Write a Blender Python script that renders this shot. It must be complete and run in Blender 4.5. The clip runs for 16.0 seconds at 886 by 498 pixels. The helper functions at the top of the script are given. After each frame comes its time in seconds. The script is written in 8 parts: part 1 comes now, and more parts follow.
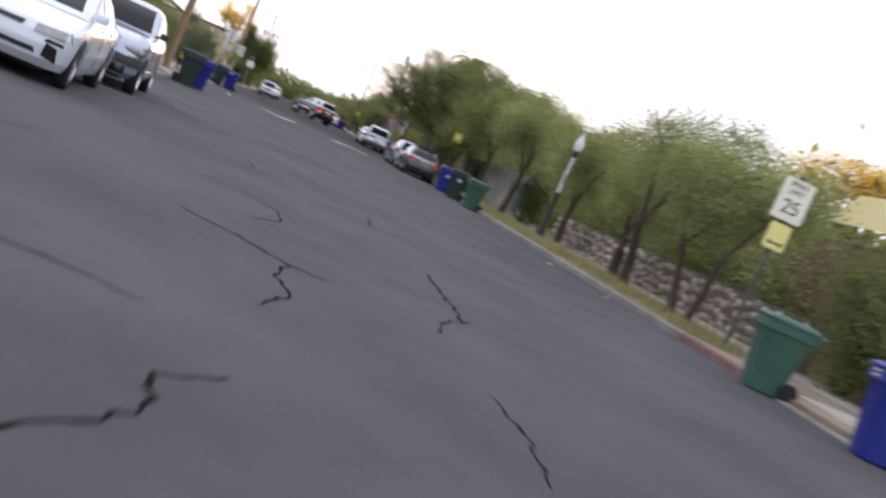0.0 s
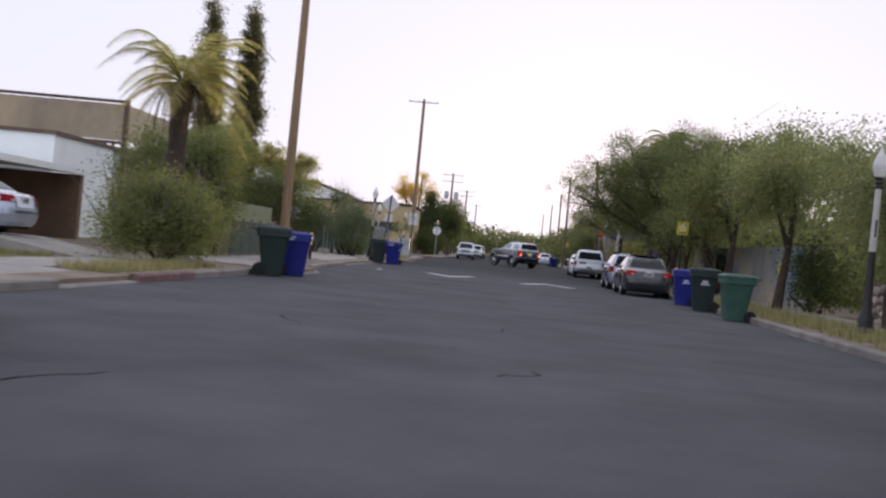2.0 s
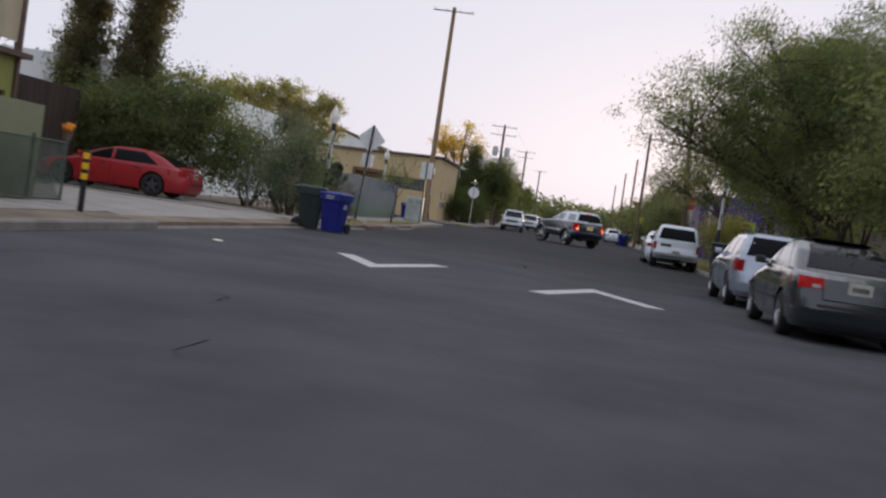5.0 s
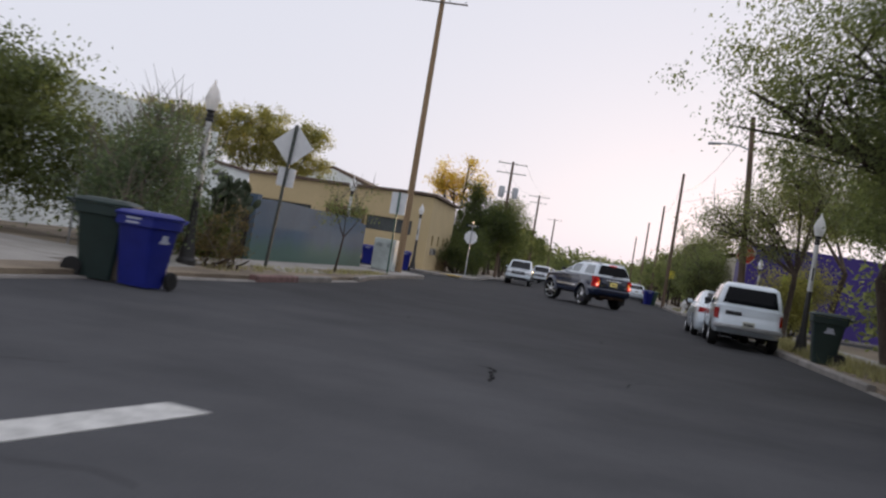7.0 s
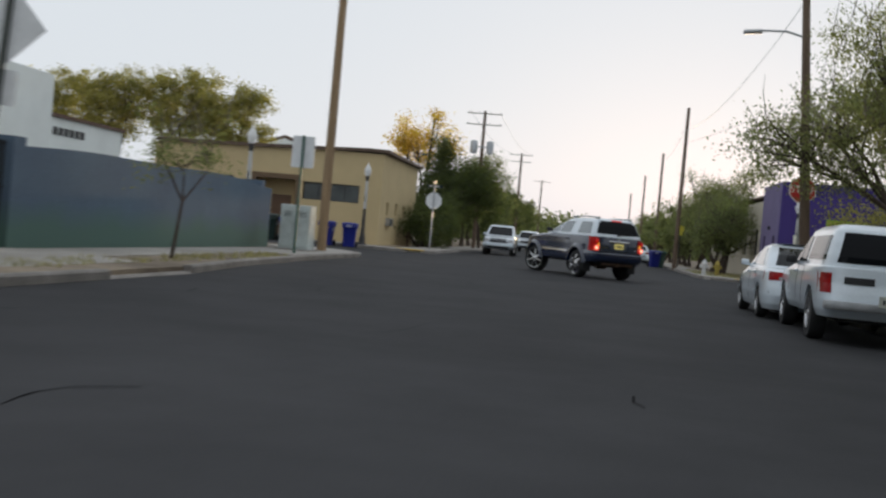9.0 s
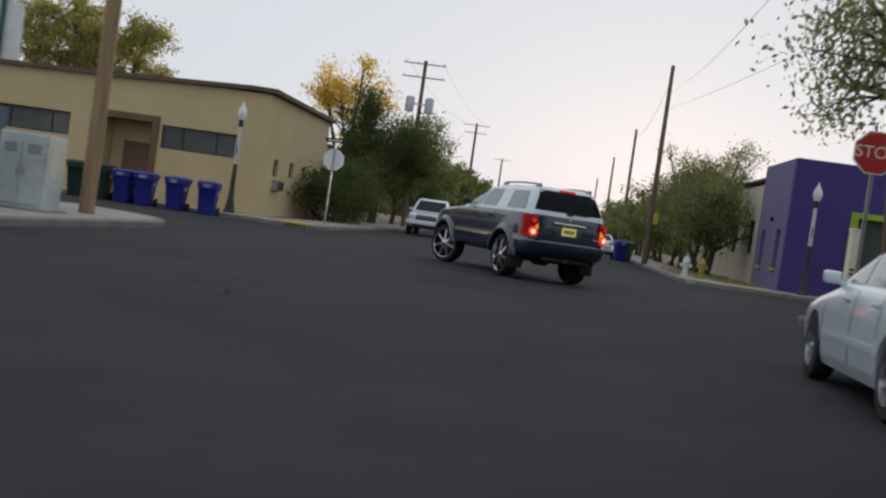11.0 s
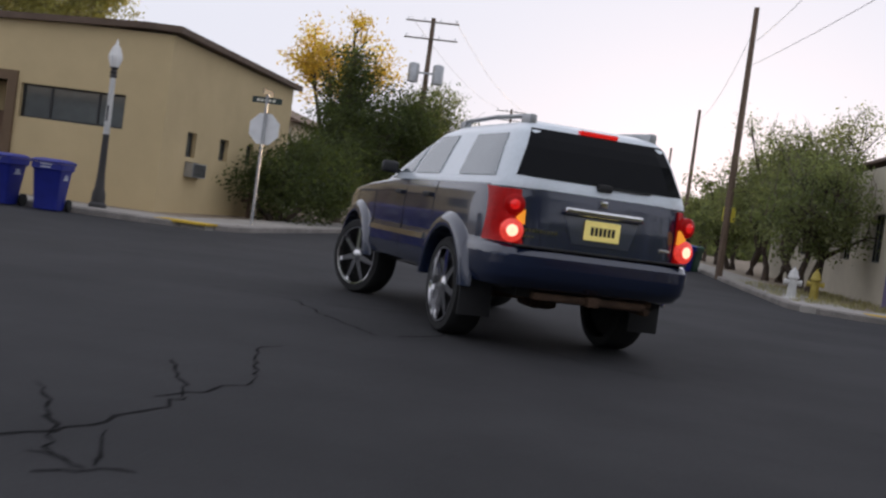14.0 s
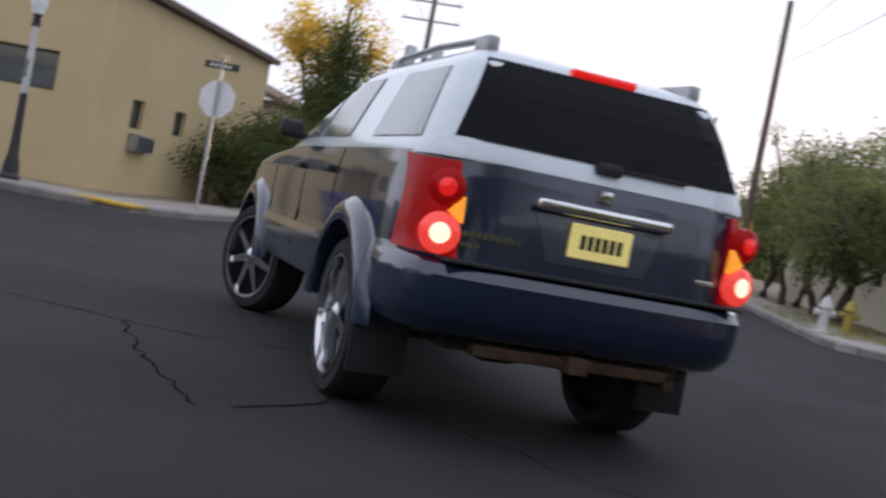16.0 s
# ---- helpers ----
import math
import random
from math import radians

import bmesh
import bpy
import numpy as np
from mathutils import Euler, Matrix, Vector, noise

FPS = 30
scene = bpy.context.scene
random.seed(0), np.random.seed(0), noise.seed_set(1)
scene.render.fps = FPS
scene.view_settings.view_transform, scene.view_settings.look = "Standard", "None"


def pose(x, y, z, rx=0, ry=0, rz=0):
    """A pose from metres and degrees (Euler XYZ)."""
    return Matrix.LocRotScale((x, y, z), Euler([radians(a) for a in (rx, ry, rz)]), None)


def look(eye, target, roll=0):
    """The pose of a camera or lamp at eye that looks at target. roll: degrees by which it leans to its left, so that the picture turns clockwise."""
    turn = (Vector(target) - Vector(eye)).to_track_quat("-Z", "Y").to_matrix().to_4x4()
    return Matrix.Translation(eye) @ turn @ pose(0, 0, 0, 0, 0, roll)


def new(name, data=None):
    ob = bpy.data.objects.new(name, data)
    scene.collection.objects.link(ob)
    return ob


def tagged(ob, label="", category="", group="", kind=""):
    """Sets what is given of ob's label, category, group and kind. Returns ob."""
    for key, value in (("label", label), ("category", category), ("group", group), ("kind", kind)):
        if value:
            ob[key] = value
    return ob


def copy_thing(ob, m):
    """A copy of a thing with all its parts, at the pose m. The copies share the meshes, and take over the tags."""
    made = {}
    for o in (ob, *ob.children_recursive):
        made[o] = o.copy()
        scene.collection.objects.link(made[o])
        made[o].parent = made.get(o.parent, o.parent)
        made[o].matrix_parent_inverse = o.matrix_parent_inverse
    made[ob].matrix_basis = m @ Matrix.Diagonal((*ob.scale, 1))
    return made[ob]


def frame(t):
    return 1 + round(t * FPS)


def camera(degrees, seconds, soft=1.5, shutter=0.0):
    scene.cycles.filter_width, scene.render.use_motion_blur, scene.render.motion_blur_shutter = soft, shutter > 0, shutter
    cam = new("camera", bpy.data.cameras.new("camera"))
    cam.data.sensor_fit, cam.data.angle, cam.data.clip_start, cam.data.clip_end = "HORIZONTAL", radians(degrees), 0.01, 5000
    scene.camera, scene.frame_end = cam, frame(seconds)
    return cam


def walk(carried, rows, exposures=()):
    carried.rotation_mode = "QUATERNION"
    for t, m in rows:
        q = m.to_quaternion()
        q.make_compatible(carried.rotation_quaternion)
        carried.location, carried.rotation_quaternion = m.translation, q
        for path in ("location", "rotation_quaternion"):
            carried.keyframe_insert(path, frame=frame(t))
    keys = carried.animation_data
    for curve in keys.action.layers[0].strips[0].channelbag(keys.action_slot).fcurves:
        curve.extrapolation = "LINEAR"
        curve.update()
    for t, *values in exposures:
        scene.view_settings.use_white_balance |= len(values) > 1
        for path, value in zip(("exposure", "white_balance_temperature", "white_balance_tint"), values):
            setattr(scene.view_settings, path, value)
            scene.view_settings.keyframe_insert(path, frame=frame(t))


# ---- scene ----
cam = camera(45.0, 16.0, soft=2.3, shutter=0.5)
PATH = [
    (0, (-1.569, -4.063, 1.077), (-1.196, -2.103, 0.934), 24.0),
    (0.5, (-0.726, -0.927, 1.073), (-0.589, 1.064, 0.949), 17.4),
    (1, (-0.196, 2.089, 1.073), (-0.217, 4.089, 1.028), 14.1),
    (1.5, (0.223, 5.379, 1.123), (0.047, 7.370, 1.050), 12.0),
    (2, (0.575, 8.797, 1.070), (0.453, 10.793, 1.066), 5.5),
    (2.5, (0.801, 12.400, 1.114), (0.692, 14.396, 1.045), 9.2),
    (3, (1.070, 15.892, 1.145), (0.909, 17.885, 1.101), 9.3),
    (3.5, (1.315, 19.494, 1.122), (1.159, 21.487, 1.075), 8.5),
    (4, (1.511, 23.296, 1.093), (1.351, 25.289, 1.041), 9.3),
    (4.5, (1.627, 27.286, 1.091), (1.379, 29.269, 1.033), 10.5),
    (5, (1.688, 31.248, 1.086), (1.443, 33.231, 1.010), 8.3),
    (5.2, (1.679, 32.735, 1.079), (1.424, 34.716, 0.991), 8.4),
    (7.5, (1.407, 48.320, 1.156), (1.117, 50.299, 1.183), 9.4),
    (8, (1.351, 51.550, 1.095), (1.050, 53.524, 0.975), 6.8),
    (8.5, (1.331, 54.707, 1.018), (1.030, 56.683, 0.969), 7.4),
    (9, (1.339, 57.920, 1.085), (1.069, 59.901, 1.052), 5.2),
    (9.2, (1.383, 59.184, 1.105), (1.147, 61.170, 1.056), 4.8),
    (11.3, (2.083, 72.675, 1.069), (1.881, 74.664, 1.003), 8.3),
    (11.5, (2.141, 73.857, 1.071), (1.966, 75.848, 0.997), 7.0),
    (12, (2.230, 76.456, 1.071), (2.036, 78.445, 0.994), 8.5),
    (12.5, (2.295, 78.835, 1.069), (2.046, 80.817, 0.972), 8.5),
    (13, (2.334, 80.823, 1.078), (2.127, 82.811, 1.003), 7.4),
    (13.5, (2.347, 82.477, 1.074), (2.056, 84.454, 0.988), 8.9),
    (14, (2.317, 83.697, 1.085), (2.020, 85.674, 1.016), 7.7),
    (14.5, (2.312, 84.689, 1.081), (2.090, 86.676, 1.044), 6.6),
    (15, (2.374, 85.598, 1.086), (2.175, 87.588, 1.055), 6.3),
    (15.5, (2.383, 86.561, 1.086), (2.210, 88.553, 1.060), 7.5),
    (16, (2.320, 87.538, 1.114), (2.018, 89.514, 1.043), 10.9),
]
EXPOSURES = [(0, 0.8, 6050, 13), (1.0, 0.58, 5930, 18), (1.6, 0.4, 5850, 17), (2.5, 0.14, 5970, 18), (5.0, 0.02, 6000, 13), (8.0, 0.04, 6030, 10), (9.2, 0.02, 6050, 3),
             (11.3, -0.08, 6000, 5), (12.5, -0.09, 6120, 3), (13.5, 0.02, 6080, 9), (14.5, 0.26, 5950, 14), (15.0, 0.36, 5900, 15), (16.0, 0.42, 5850, 12)]
walk(cam, [(r[0], look(r[1], r[2], r[3])) for r in PATH], exposures=EXPOSURES)

# ---- light: dusk, the sun just above the far end of the street, thin bright haze ----
SUN_AZ, SUN_EL = 6.0, 1.35          # degrees to the right of the street's direction, and up
world = bpy.data.worlds.new("dusk_sky")
scene.world = world
world.use_nodes = True
wn, wl = world.node_tree.nodes, world.node_tree.links
sky = wn.new("ShaderNodeTexSky")
sky.sky_type, sky.sun_disc = "NISHITA", False
sky.sun_elevation, sky.sun_rotation = radians(SUN_EL), radians(SUN_AZ)
sky.air_density, sky.dust_density, sky.ozone_density, sky.altitude = 1.0, 4.5, 1.0, 700
soft_sky = wn.new("ShaderNodeHueSaturation")
soft_sky.inputs["Saturation"].default_value, soft_sky.inputs["Value"].default_value = 0.7, 0.068
wl.new(sky.outputs[0], soft_sky.inputs["Color"])
haze = wn.new("ShaderNodeMix")                 # thin bright cloud over the whole sky
haze.data_type, haze.blend_type = "RGBA", "MIX"
haze.inputs["Factor"].default_value = 0.72
haze.inputs["B"].default_value = (1.0, 0.98, 1.015, 1)
wl.new(soft_sky.outputs[0], haze.inputs["A"])
wl.new(haze.outputs["Result"], wn["Background"].inputs["Color"])
wn["Background"].inputs["Strength"].default_value = 1.0
sun = new("sun", bpy.data.lights.new("sun", "SUN"))
sun.data.energy, sun.data.angle, sun.data.color = 2.0, radians(2.0), (1.0, 0.68, 0.38)
sun.matrix_world = look((0, 0, 30), (-30 * math.sin(radians(SUN_AZ)), -30 * math.cos(radians(SUN_AZ)), 30 - 30 * math.tan(radians(SUN_EL))))

# ---- materials ----
def material(name, color, rough=0.8, metal=0.0, var=0.15, scale=4.0, fine=60.0, bump=0.15, spec=0.5, coat=0.0, second=None, vary=0.0,
             emit=None, transmission=0.0, stretch=None, bump_dist=0.01):
    """A procedural surface: colour varied at two scales, with fine relief; second: a colour of patches; vary: change from piece to piece."""
    m = bpy.data.materials.new(name)
    m.use_nodes = True
    n, l = m.node_tree.nodes, m.node_tree.links
    b = n["Principled BSDF"]
    b.inputs["Roughness"].default_value, b.inputs["Metallic"].default_value = rough, metal
    b.inputs["Specular IOR Level"].default_value, b.inputs["Coat Weight"].default_value = spec, coat
    b.inputs["Coat Roughness"].default_value = 0.06
    b.inputs["Transmission Weight"].default_value = transmission
    tc = n.new("ShaderNodeTexCoord")
    mp = n.new("ShaderNodeMapping")
    l.new(tc.outputs["Object"], mp.inputs["Vector"])
    if stretch:
        mp.inputs["Scale"].default_value = stretch
    big, small = n.new("ShaderNodeTexNoise"), n.new("ShaderNodeTexNoise")
    for t, s, d in ((big, scale, 5.0), (small, fine, 3.0)):
        t.inputs["Scale"].default_value, t.inputs["Detail"].default_value, t.inputs["Roughness"].default_value = s, d, 0.62
        l.new(mp.outputs[0], t.inputs["Vector"])
    ramp = n.new("ShaderNodeValToRGB")
    ramp.color_ramp.elements[0].position, ramp.color_ramp.elements[1].position = 0.32, 0.68
    lo = [c * (1 - var) for c in color]
    hi = [min(1, c * (1 + var)) for c in (second or color)]
    ramp.color_ramp.elements[0].color, ramp.color_ramp.elements[1].color = (*lo, 1), (*hi, 1)
    l.new(big.outputs["Fac"], ramp.inputs["Fac"])
    mul = n.new("ShaderNodeMix")
    mul.data_type, mul.blend_type = "RGBA", "MULTIPLY"
    mul.inputs["Factor"].default_value = 1.0
    sr = n.new("ShaderNodeMapRange")
    sr.inputs["From Min"].default_value, sr.inputs["From Max"].default_value = 0.3, 0.7
    sr.inputs["To Min"].default_value, sr.inputs["To Max"].default_value = 1 - var, 1 + var * 0.5
    l.new(small.outputs["Fac"], sr.inputs["Value"])
    l.new(ramp.outputs[0], mul.inputs["A"])
    l.new(sr.outputs[0], mul.inputs["B"])
    out = mul.outputs["Result"]
    if vary:
        oi, hs, mr = n.new("ShaderNodeObjectInfo"), n.new("ShaderNodeHueSaturation"), n.new("ShaderNodeMapRange")
        mr.inputs["To Min"].default_value, mr.inputs["To Max"].default_value = 1 - vary, 1 + vary
        l.new(oi.outputs["Random"], mr.inputs["Value"])
        l.new(mr.outputs[0], hs.inputs["Value"])
        l.new(out, hs.inputs["Color"])
        out = hs.outputs[0]
    l.new(out, b.inputs["Base Color"])
    if emit:
        b.inputs["Emission Color"].default_value, b.inputs["Emission Strength"].default_value = (*emit[0], 1), emit[1]
    if bump:
        bp = n.new("ShaderNodeBump")
        bp.inputs["Strength"].default_value, bp.inputs["Distance"].default_value = bump, bump_dist
        l.new(small.outputs["Fac"], bp.inputs["Height"])
        l.new(bp.outputs[0], b.inputs["Normal"])
    return m


def leaf_material(name, color, second, vary_islands=0.35):
    """Leaves: colour from clump to clump and leaf to leaf, with light coming through."""
    m = bpy.data.materials.new(name)
    m.use_nodes = True
    n, l = m.node_tree.nodes, m.node_tree.links
    b = n["Principled BSDF"]
    b.inputs["Roughness"].default_value = 0.65
    tc, big = n.new("ShaderNodeTexCoord"), n.new("ShaderNodeTexNoise")
    big.inputs["Scale"].default_value, big.inputs["Detail"].default_value = 0.9, 3.0
    l.new(tc.outputs["Object"], big.inputs["Vector"])
    ramp = n.new("ShaderNodeValToRGB")
    ramp.color_ramp.elements[0].position, ramp.color_ramp.elements[1].position = 0.35, 0.65
    ramp.color_ramp.elements[0].color, ramp.color_ramp.elements[1].color = (*color, 1), (*second, 1)
    l.new(big.outputs["Fac"], ramp.inputs["Fac"])
    geo, mr, hs = n.new("ShaderNodeNewGeometry"), n.new("ShaderNodeMapRange"), n.new("ShaderNodeHueSaturation")
    mr.inputs["To Min"].default_value, mr.inputs["To Max"].default_value = 1 - vary_islands, 1 + vary_islands
    l.new(geo.outputs["Random Per Island"], mr.inputs["Value"])
    l.new(mr.outputs[0], hs.inputs["Value"])
    l.new(ramp.outputs[0], hs.inputs["Color"])
    l.new(hs.outputs[0], b.inputs["Base Color"])
    tr, mix, warm = n.new("ShaderNodeBsdfTranslucent"), n.new("ShaderNodeMixShader"), n.new("ShaderNodeMix")
    warm.data_type, warm.blend_type = "RGBA", "MULTIPLY"
    warm.inputs["Factor"].default_value, warm.inputs["B"].default_value = 1.0, (2.35, 2.4, 1.4, 1)
    warm.clamp_result = True
    l.new(hs.outputs[0], warm.inputs["A"])
    l.new(warm.outputs["Result"], tr.inputs["Color"])
    mix.inputs[0].default_value = 0.55
    l.new(b.outputs[0], mix.inputs[1])
    l.new(tr.outputs[0], mix.inputs[2])
    l.new(mix.outputs[0], n["Material Output"].inputs["Surface"])
    return m


M = {}
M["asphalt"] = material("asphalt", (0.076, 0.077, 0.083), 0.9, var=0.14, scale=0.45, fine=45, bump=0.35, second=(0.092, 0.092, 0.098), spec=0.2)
M["tar"] = material("crack_tar", (0.012, 0.012, 0.013), 0.95, var=0.2, scale=3, spec=0.05)
M["concrete"] = material("concrete", (0.34, 0.32, 0.29), 0.9, var=0.16, scale=1.2, fine=40, bump=0.2, vary=0.08)
M["kerb"] = material("kerb_concrete", (0.25, 0.23, 0.21), 0.9, var=0.25, scale=1.5, fine=30, bump=0.3, vary=0.1)
M["red_kerb"] = material("red_kerb_paint", (0.21, 0.122, 0.112), 0.9, var=0.35, scale=5, fine=40, bump=0.2)
M["yellow_kerb"] = material("yellow_plate", (0.6, 0.4, 0.04), 0.8, var=0.2, scale=5)
M["dirt"] = material("dirt", (0.2, 0.155, 0.11), 0.95, var=0.3, scale=0.6, fine=25, bump=0.5, second=(0.26, 0.21, 0.15))
M["white_paint"] = material("road_paint", (0.62, 0.61, 0.58), 0.8, var=0.25, scale=6, fine=60)
M["tan_stucco"] = material("tan_stucco", (0.56, 0.445, 0.25), 0.92, var=0.07, scale=0.5, fine=60, bump=0.3)
M["tan_dark"] = material("brown_stucco", (0.15, 0.1, 0.06), 0.9, var=0.12, scale=1.0, fine=60, bump=0.3)
M["roof_edge"] = material("roof_edge", (0.13, 0.09, 0.065), 0.85, var=0.2, scale=2.0)
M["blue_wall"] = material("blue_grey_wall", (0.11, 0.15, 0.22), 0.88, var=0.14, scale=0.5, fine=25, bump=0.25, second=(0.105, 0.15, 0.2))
M["green_wall"] = material("green_wall", (0.27, 0.29, 0.17), 0.9, var=0.1, scale=0.7, fine=40, bump=0.25)
M["lime_wall"] = material("lime_wall", (0.27, 0.29, 0.08), 0.9, var=0.1, scale=0.7, fine=40, bump=0.25)
M["white_wall"] = material("white_wall", (0.85, 0.89, 0.87), 0.9, var=0.06, scale=0.6, fine=40, bump=0.2)
M["cream_wall"] = material("cream_wall", (0.55, 0.5, 0.4), 0.9, var=0.08, scale=0.6, fine=40, bump=0.2)
M["purple"] = material("purple_wall", (0.058, 0.036, 0.19), 0.85, var=0.08, scale=0.7, fine=40, bump=0.2)
# Lit copy of the purple: light on the west face is put into the colour.
M["lavender"] = material("lit_lavender_wall", (0.17, 0.14, 0.27), 0.85, var=0.08, scale=0.7, fine=40, bump=0.2)
M["lime"] = material("lime_trim", (0.3, 0.42, 0.03), 0.7, var=0.1, scale=2)
M["mural"] = material("mural_wall", (0.2, 0.29, 0.38), 0.88, var=0.3, scale=0.35, fine=25, bump=0.2, second=(0.4, 0.33, 0.24))
M["stone"] = material("rubble_stone", (0.42, 0.355, 0.3), 0.92, var=0.3, scale=2.5, fine=20, bump=0.5, vary=0.4)
M["mortar"] = material("dark_mortar", (0.15, 0.13, 0.115), 0.95, var=0.3, scale=3)
M["shed_brown"] = material("dark_brown_boards", (0.055, 0.04, 0.03), 0.9, var=0.3, scale=1.2, fine=25, bump=0.3, stretch=(4, 4, 0.4))
M["brown_wall"] = material("brown_wall", (0.2, 0.13, 0.09), 0.9, var=0.15, scale=1)
M["wood_pole"] = material("tan_wood_pole", (0.32, 0.22, 0.125), 0.85, var=0.25, scale=3, fine=30, bump=0.4, stretch=(4, 4, 0.25))
M["old_pole"] = material("weathered_pole", (0.17, 0.12, 0.085), 0.9, var=0.3, scale=3, fine=30, bump=0.4, stretch=(4, 4, 0.25))
M["grey_wood"] = material("grey_wood", (0.22, 0.19, 0.15), 0.9, var=0.3, scale=2, fine=20, bump=0.4, stretch=(1, 1, 5))
M["galv"] = material("galvanised_steel", (0.42, 0.43, 0.44), 0.45, metal=0.8, var=0.12, scale=4)
M["dark_steel"] = material("weathered_dark_steel", (0.09, 0.1, 0.09), 0.6, metal=0.4, var=0.2, scale=5)
M["fence_mesh"] = material("green_fence_mesh", (0.1, 0.125, 0.1), 0.6, metal=0.3, var=0.2, scale=4)
M["sign_back"] = material("sign_back_aluminium", (0.78, 0.79, 0.8), 0.45, metal=0.0, var=0.08, scale=3)
M["sign_white"] = material("sign_white", (0.84, 0.83, 0.7), 0.5, var=0.05, scale=3)
M["sign_yellow"] = material("sign_yellow", (0.72, 0.62, 0.06), 0.5, var=0.06, scale=3)
M["sign_red"] = material("sign_red", (0.5, 0.03, 0.025), 0.5, var=0.08, scale=3)
M["black"] = material("black_paint", (0.018, 0.018, 0.02), 0.5, var=0.2, scale=5)
M["black_plastic"] = material("black_plastic", (0.022, 0.022, 0.024), 0.6, var=0.15, scale=5, bump=0.05)
M["lamp_white"] = material("white_lamp_post", (0.6, 0.6, 0.58), 0.5, var=0.12, scale=4)
M["lamp_black"] = material("black_lamp_base", (0.03, 0.028, 0.028), 0.5, var=0.25, scale=6)
M["bin_green"] = material("green_bin", (0.041, 0.112, 0.083), 0.55, var=0.15, scale=4, bump=0.05)
M["bin_dark"] = material("dark_green_bin", (0.013, 0.03, 0.026), 0.55, var=0.15, scale=4, bump=0.05)
M["bin_blue"] = material("blue_bin", (0.012, 0.02, 0.23), 0.5, var=0.12, scale=4, bump=0.05)
M["label_grey"] = material("faded_label", (0.45, 0.47, 0.55), 0.6, var=0.15, scale=12)
M["window"] = material("dark_window", (0.07, 0.08, 0.08), 0.08, var=0.35, scale=0.8, bump=0.0, spec=0.9)
M["shade_cloth"] = material("shade_cloth", (0.58, 0.52, 0.4), 0.9, var=0.14, scale=0.6, fine=120, bump=0.3)
M["brick_red"] = material("painted_steel_brown", (0.12, 0.07, 0.05), 0.7, var=0.2, scale=3)
M["bark"] = material("bark", (0.075, 0.055, 0.042), 0.95, var=0.35, scale=3, fine=25, bump=0.8, stretch=(1, 1, 0.3), bump_dist=0.02)
M["twig"] = material("bare_twigs", (0.2, 0.17, 0.13), 0.95, var=0.3, scale=3)
M["leaf_mesquite"] = leaf_material("leaf_mesquite", (0.112, 0.127, 0.062), (0.172, 0.178, 0.09))
M["leaf_olive"] = leaf_material("leaf_olive", (0.093, 0.112, 0.054), (0.148, 0.16, 0.08))
M["leaf_dark"] = leaf_material("leaf_dark", (0.039, 0.053, 0.020), (0.066, 0.078, 0.030))
# Low sun on these crowns is put into the orange leaf colour.
M["leaf_sun_orange"] = leaf_material("leaf_sun_orange", (0.55, 0.33, 0.04), (0.3, 0.22, 0.05))
M["leaf_palm"] = leaf_material("leaf_palm", (0.22, 0.205, 0.095), (0.34, 0.3, 0.14))
M["leaf_bush"] = leaf_material("leaf_bush", (0.13, 0.15, 0.07), (0.19, 0.2, 0.095))
M["leaf_grey"] = leaf_material("leaf_grey", (0.068, 0.092, 0.060), (0.120, 0.144, 0.100))
M["leaf_dead"] = leaf_material("leaf_dead", (0.128, 0.092, 0.056), (0.080, 0.068, 0.044))
# Yellow light on the foliage is put into this lighter leaf colour.
M["leaf_lit_yellow"] = leaf_material("leaf_lit_yellow", (0.16, 0.155, 0.062), (0.26, 0.235, 0.095))
M["leaf_grass"] = leaf_material("dry_grass", (0.24, 0.215, 0.145), (0.17, 0.165, 0.1))
M["flower_orange"] = material("orange_petals", (0.75, 0.26, 0.02), 0.7, var=0.2, scale=20)
M["hydrant_yellow"] = material("hydrant_yellow", (0.38, 0.3, 0.05), 0.6, var=0.2, scale=6)


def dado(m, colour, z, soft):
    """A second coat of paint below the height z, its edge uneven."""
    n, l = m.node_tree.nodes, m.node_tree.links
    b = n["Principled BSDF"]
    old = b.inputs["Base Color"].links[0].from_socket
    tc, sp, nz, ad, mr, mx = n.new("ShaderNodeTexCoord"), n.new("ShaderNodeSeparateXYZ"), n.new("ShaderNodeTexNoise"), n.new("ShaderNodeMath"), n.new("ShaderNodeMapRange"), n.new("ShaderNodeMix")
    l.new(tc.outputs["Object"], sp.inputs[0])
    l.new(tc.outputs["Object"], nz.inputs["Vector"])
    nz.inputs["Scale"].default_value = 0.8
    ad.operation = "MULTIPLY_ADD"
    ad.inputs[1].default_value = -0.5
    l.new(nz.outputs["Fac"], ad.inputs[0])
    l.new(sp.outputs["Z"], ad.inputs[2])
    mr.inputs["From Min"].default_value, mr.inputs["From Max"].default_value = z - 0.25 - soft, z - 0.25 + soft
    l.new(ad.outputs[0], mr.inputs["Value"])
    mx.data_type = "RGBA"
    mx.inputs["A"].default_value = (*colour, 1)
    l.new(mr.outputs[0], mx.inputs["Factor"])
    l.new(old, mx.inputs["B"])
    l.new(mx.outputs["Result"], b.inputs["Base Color"])


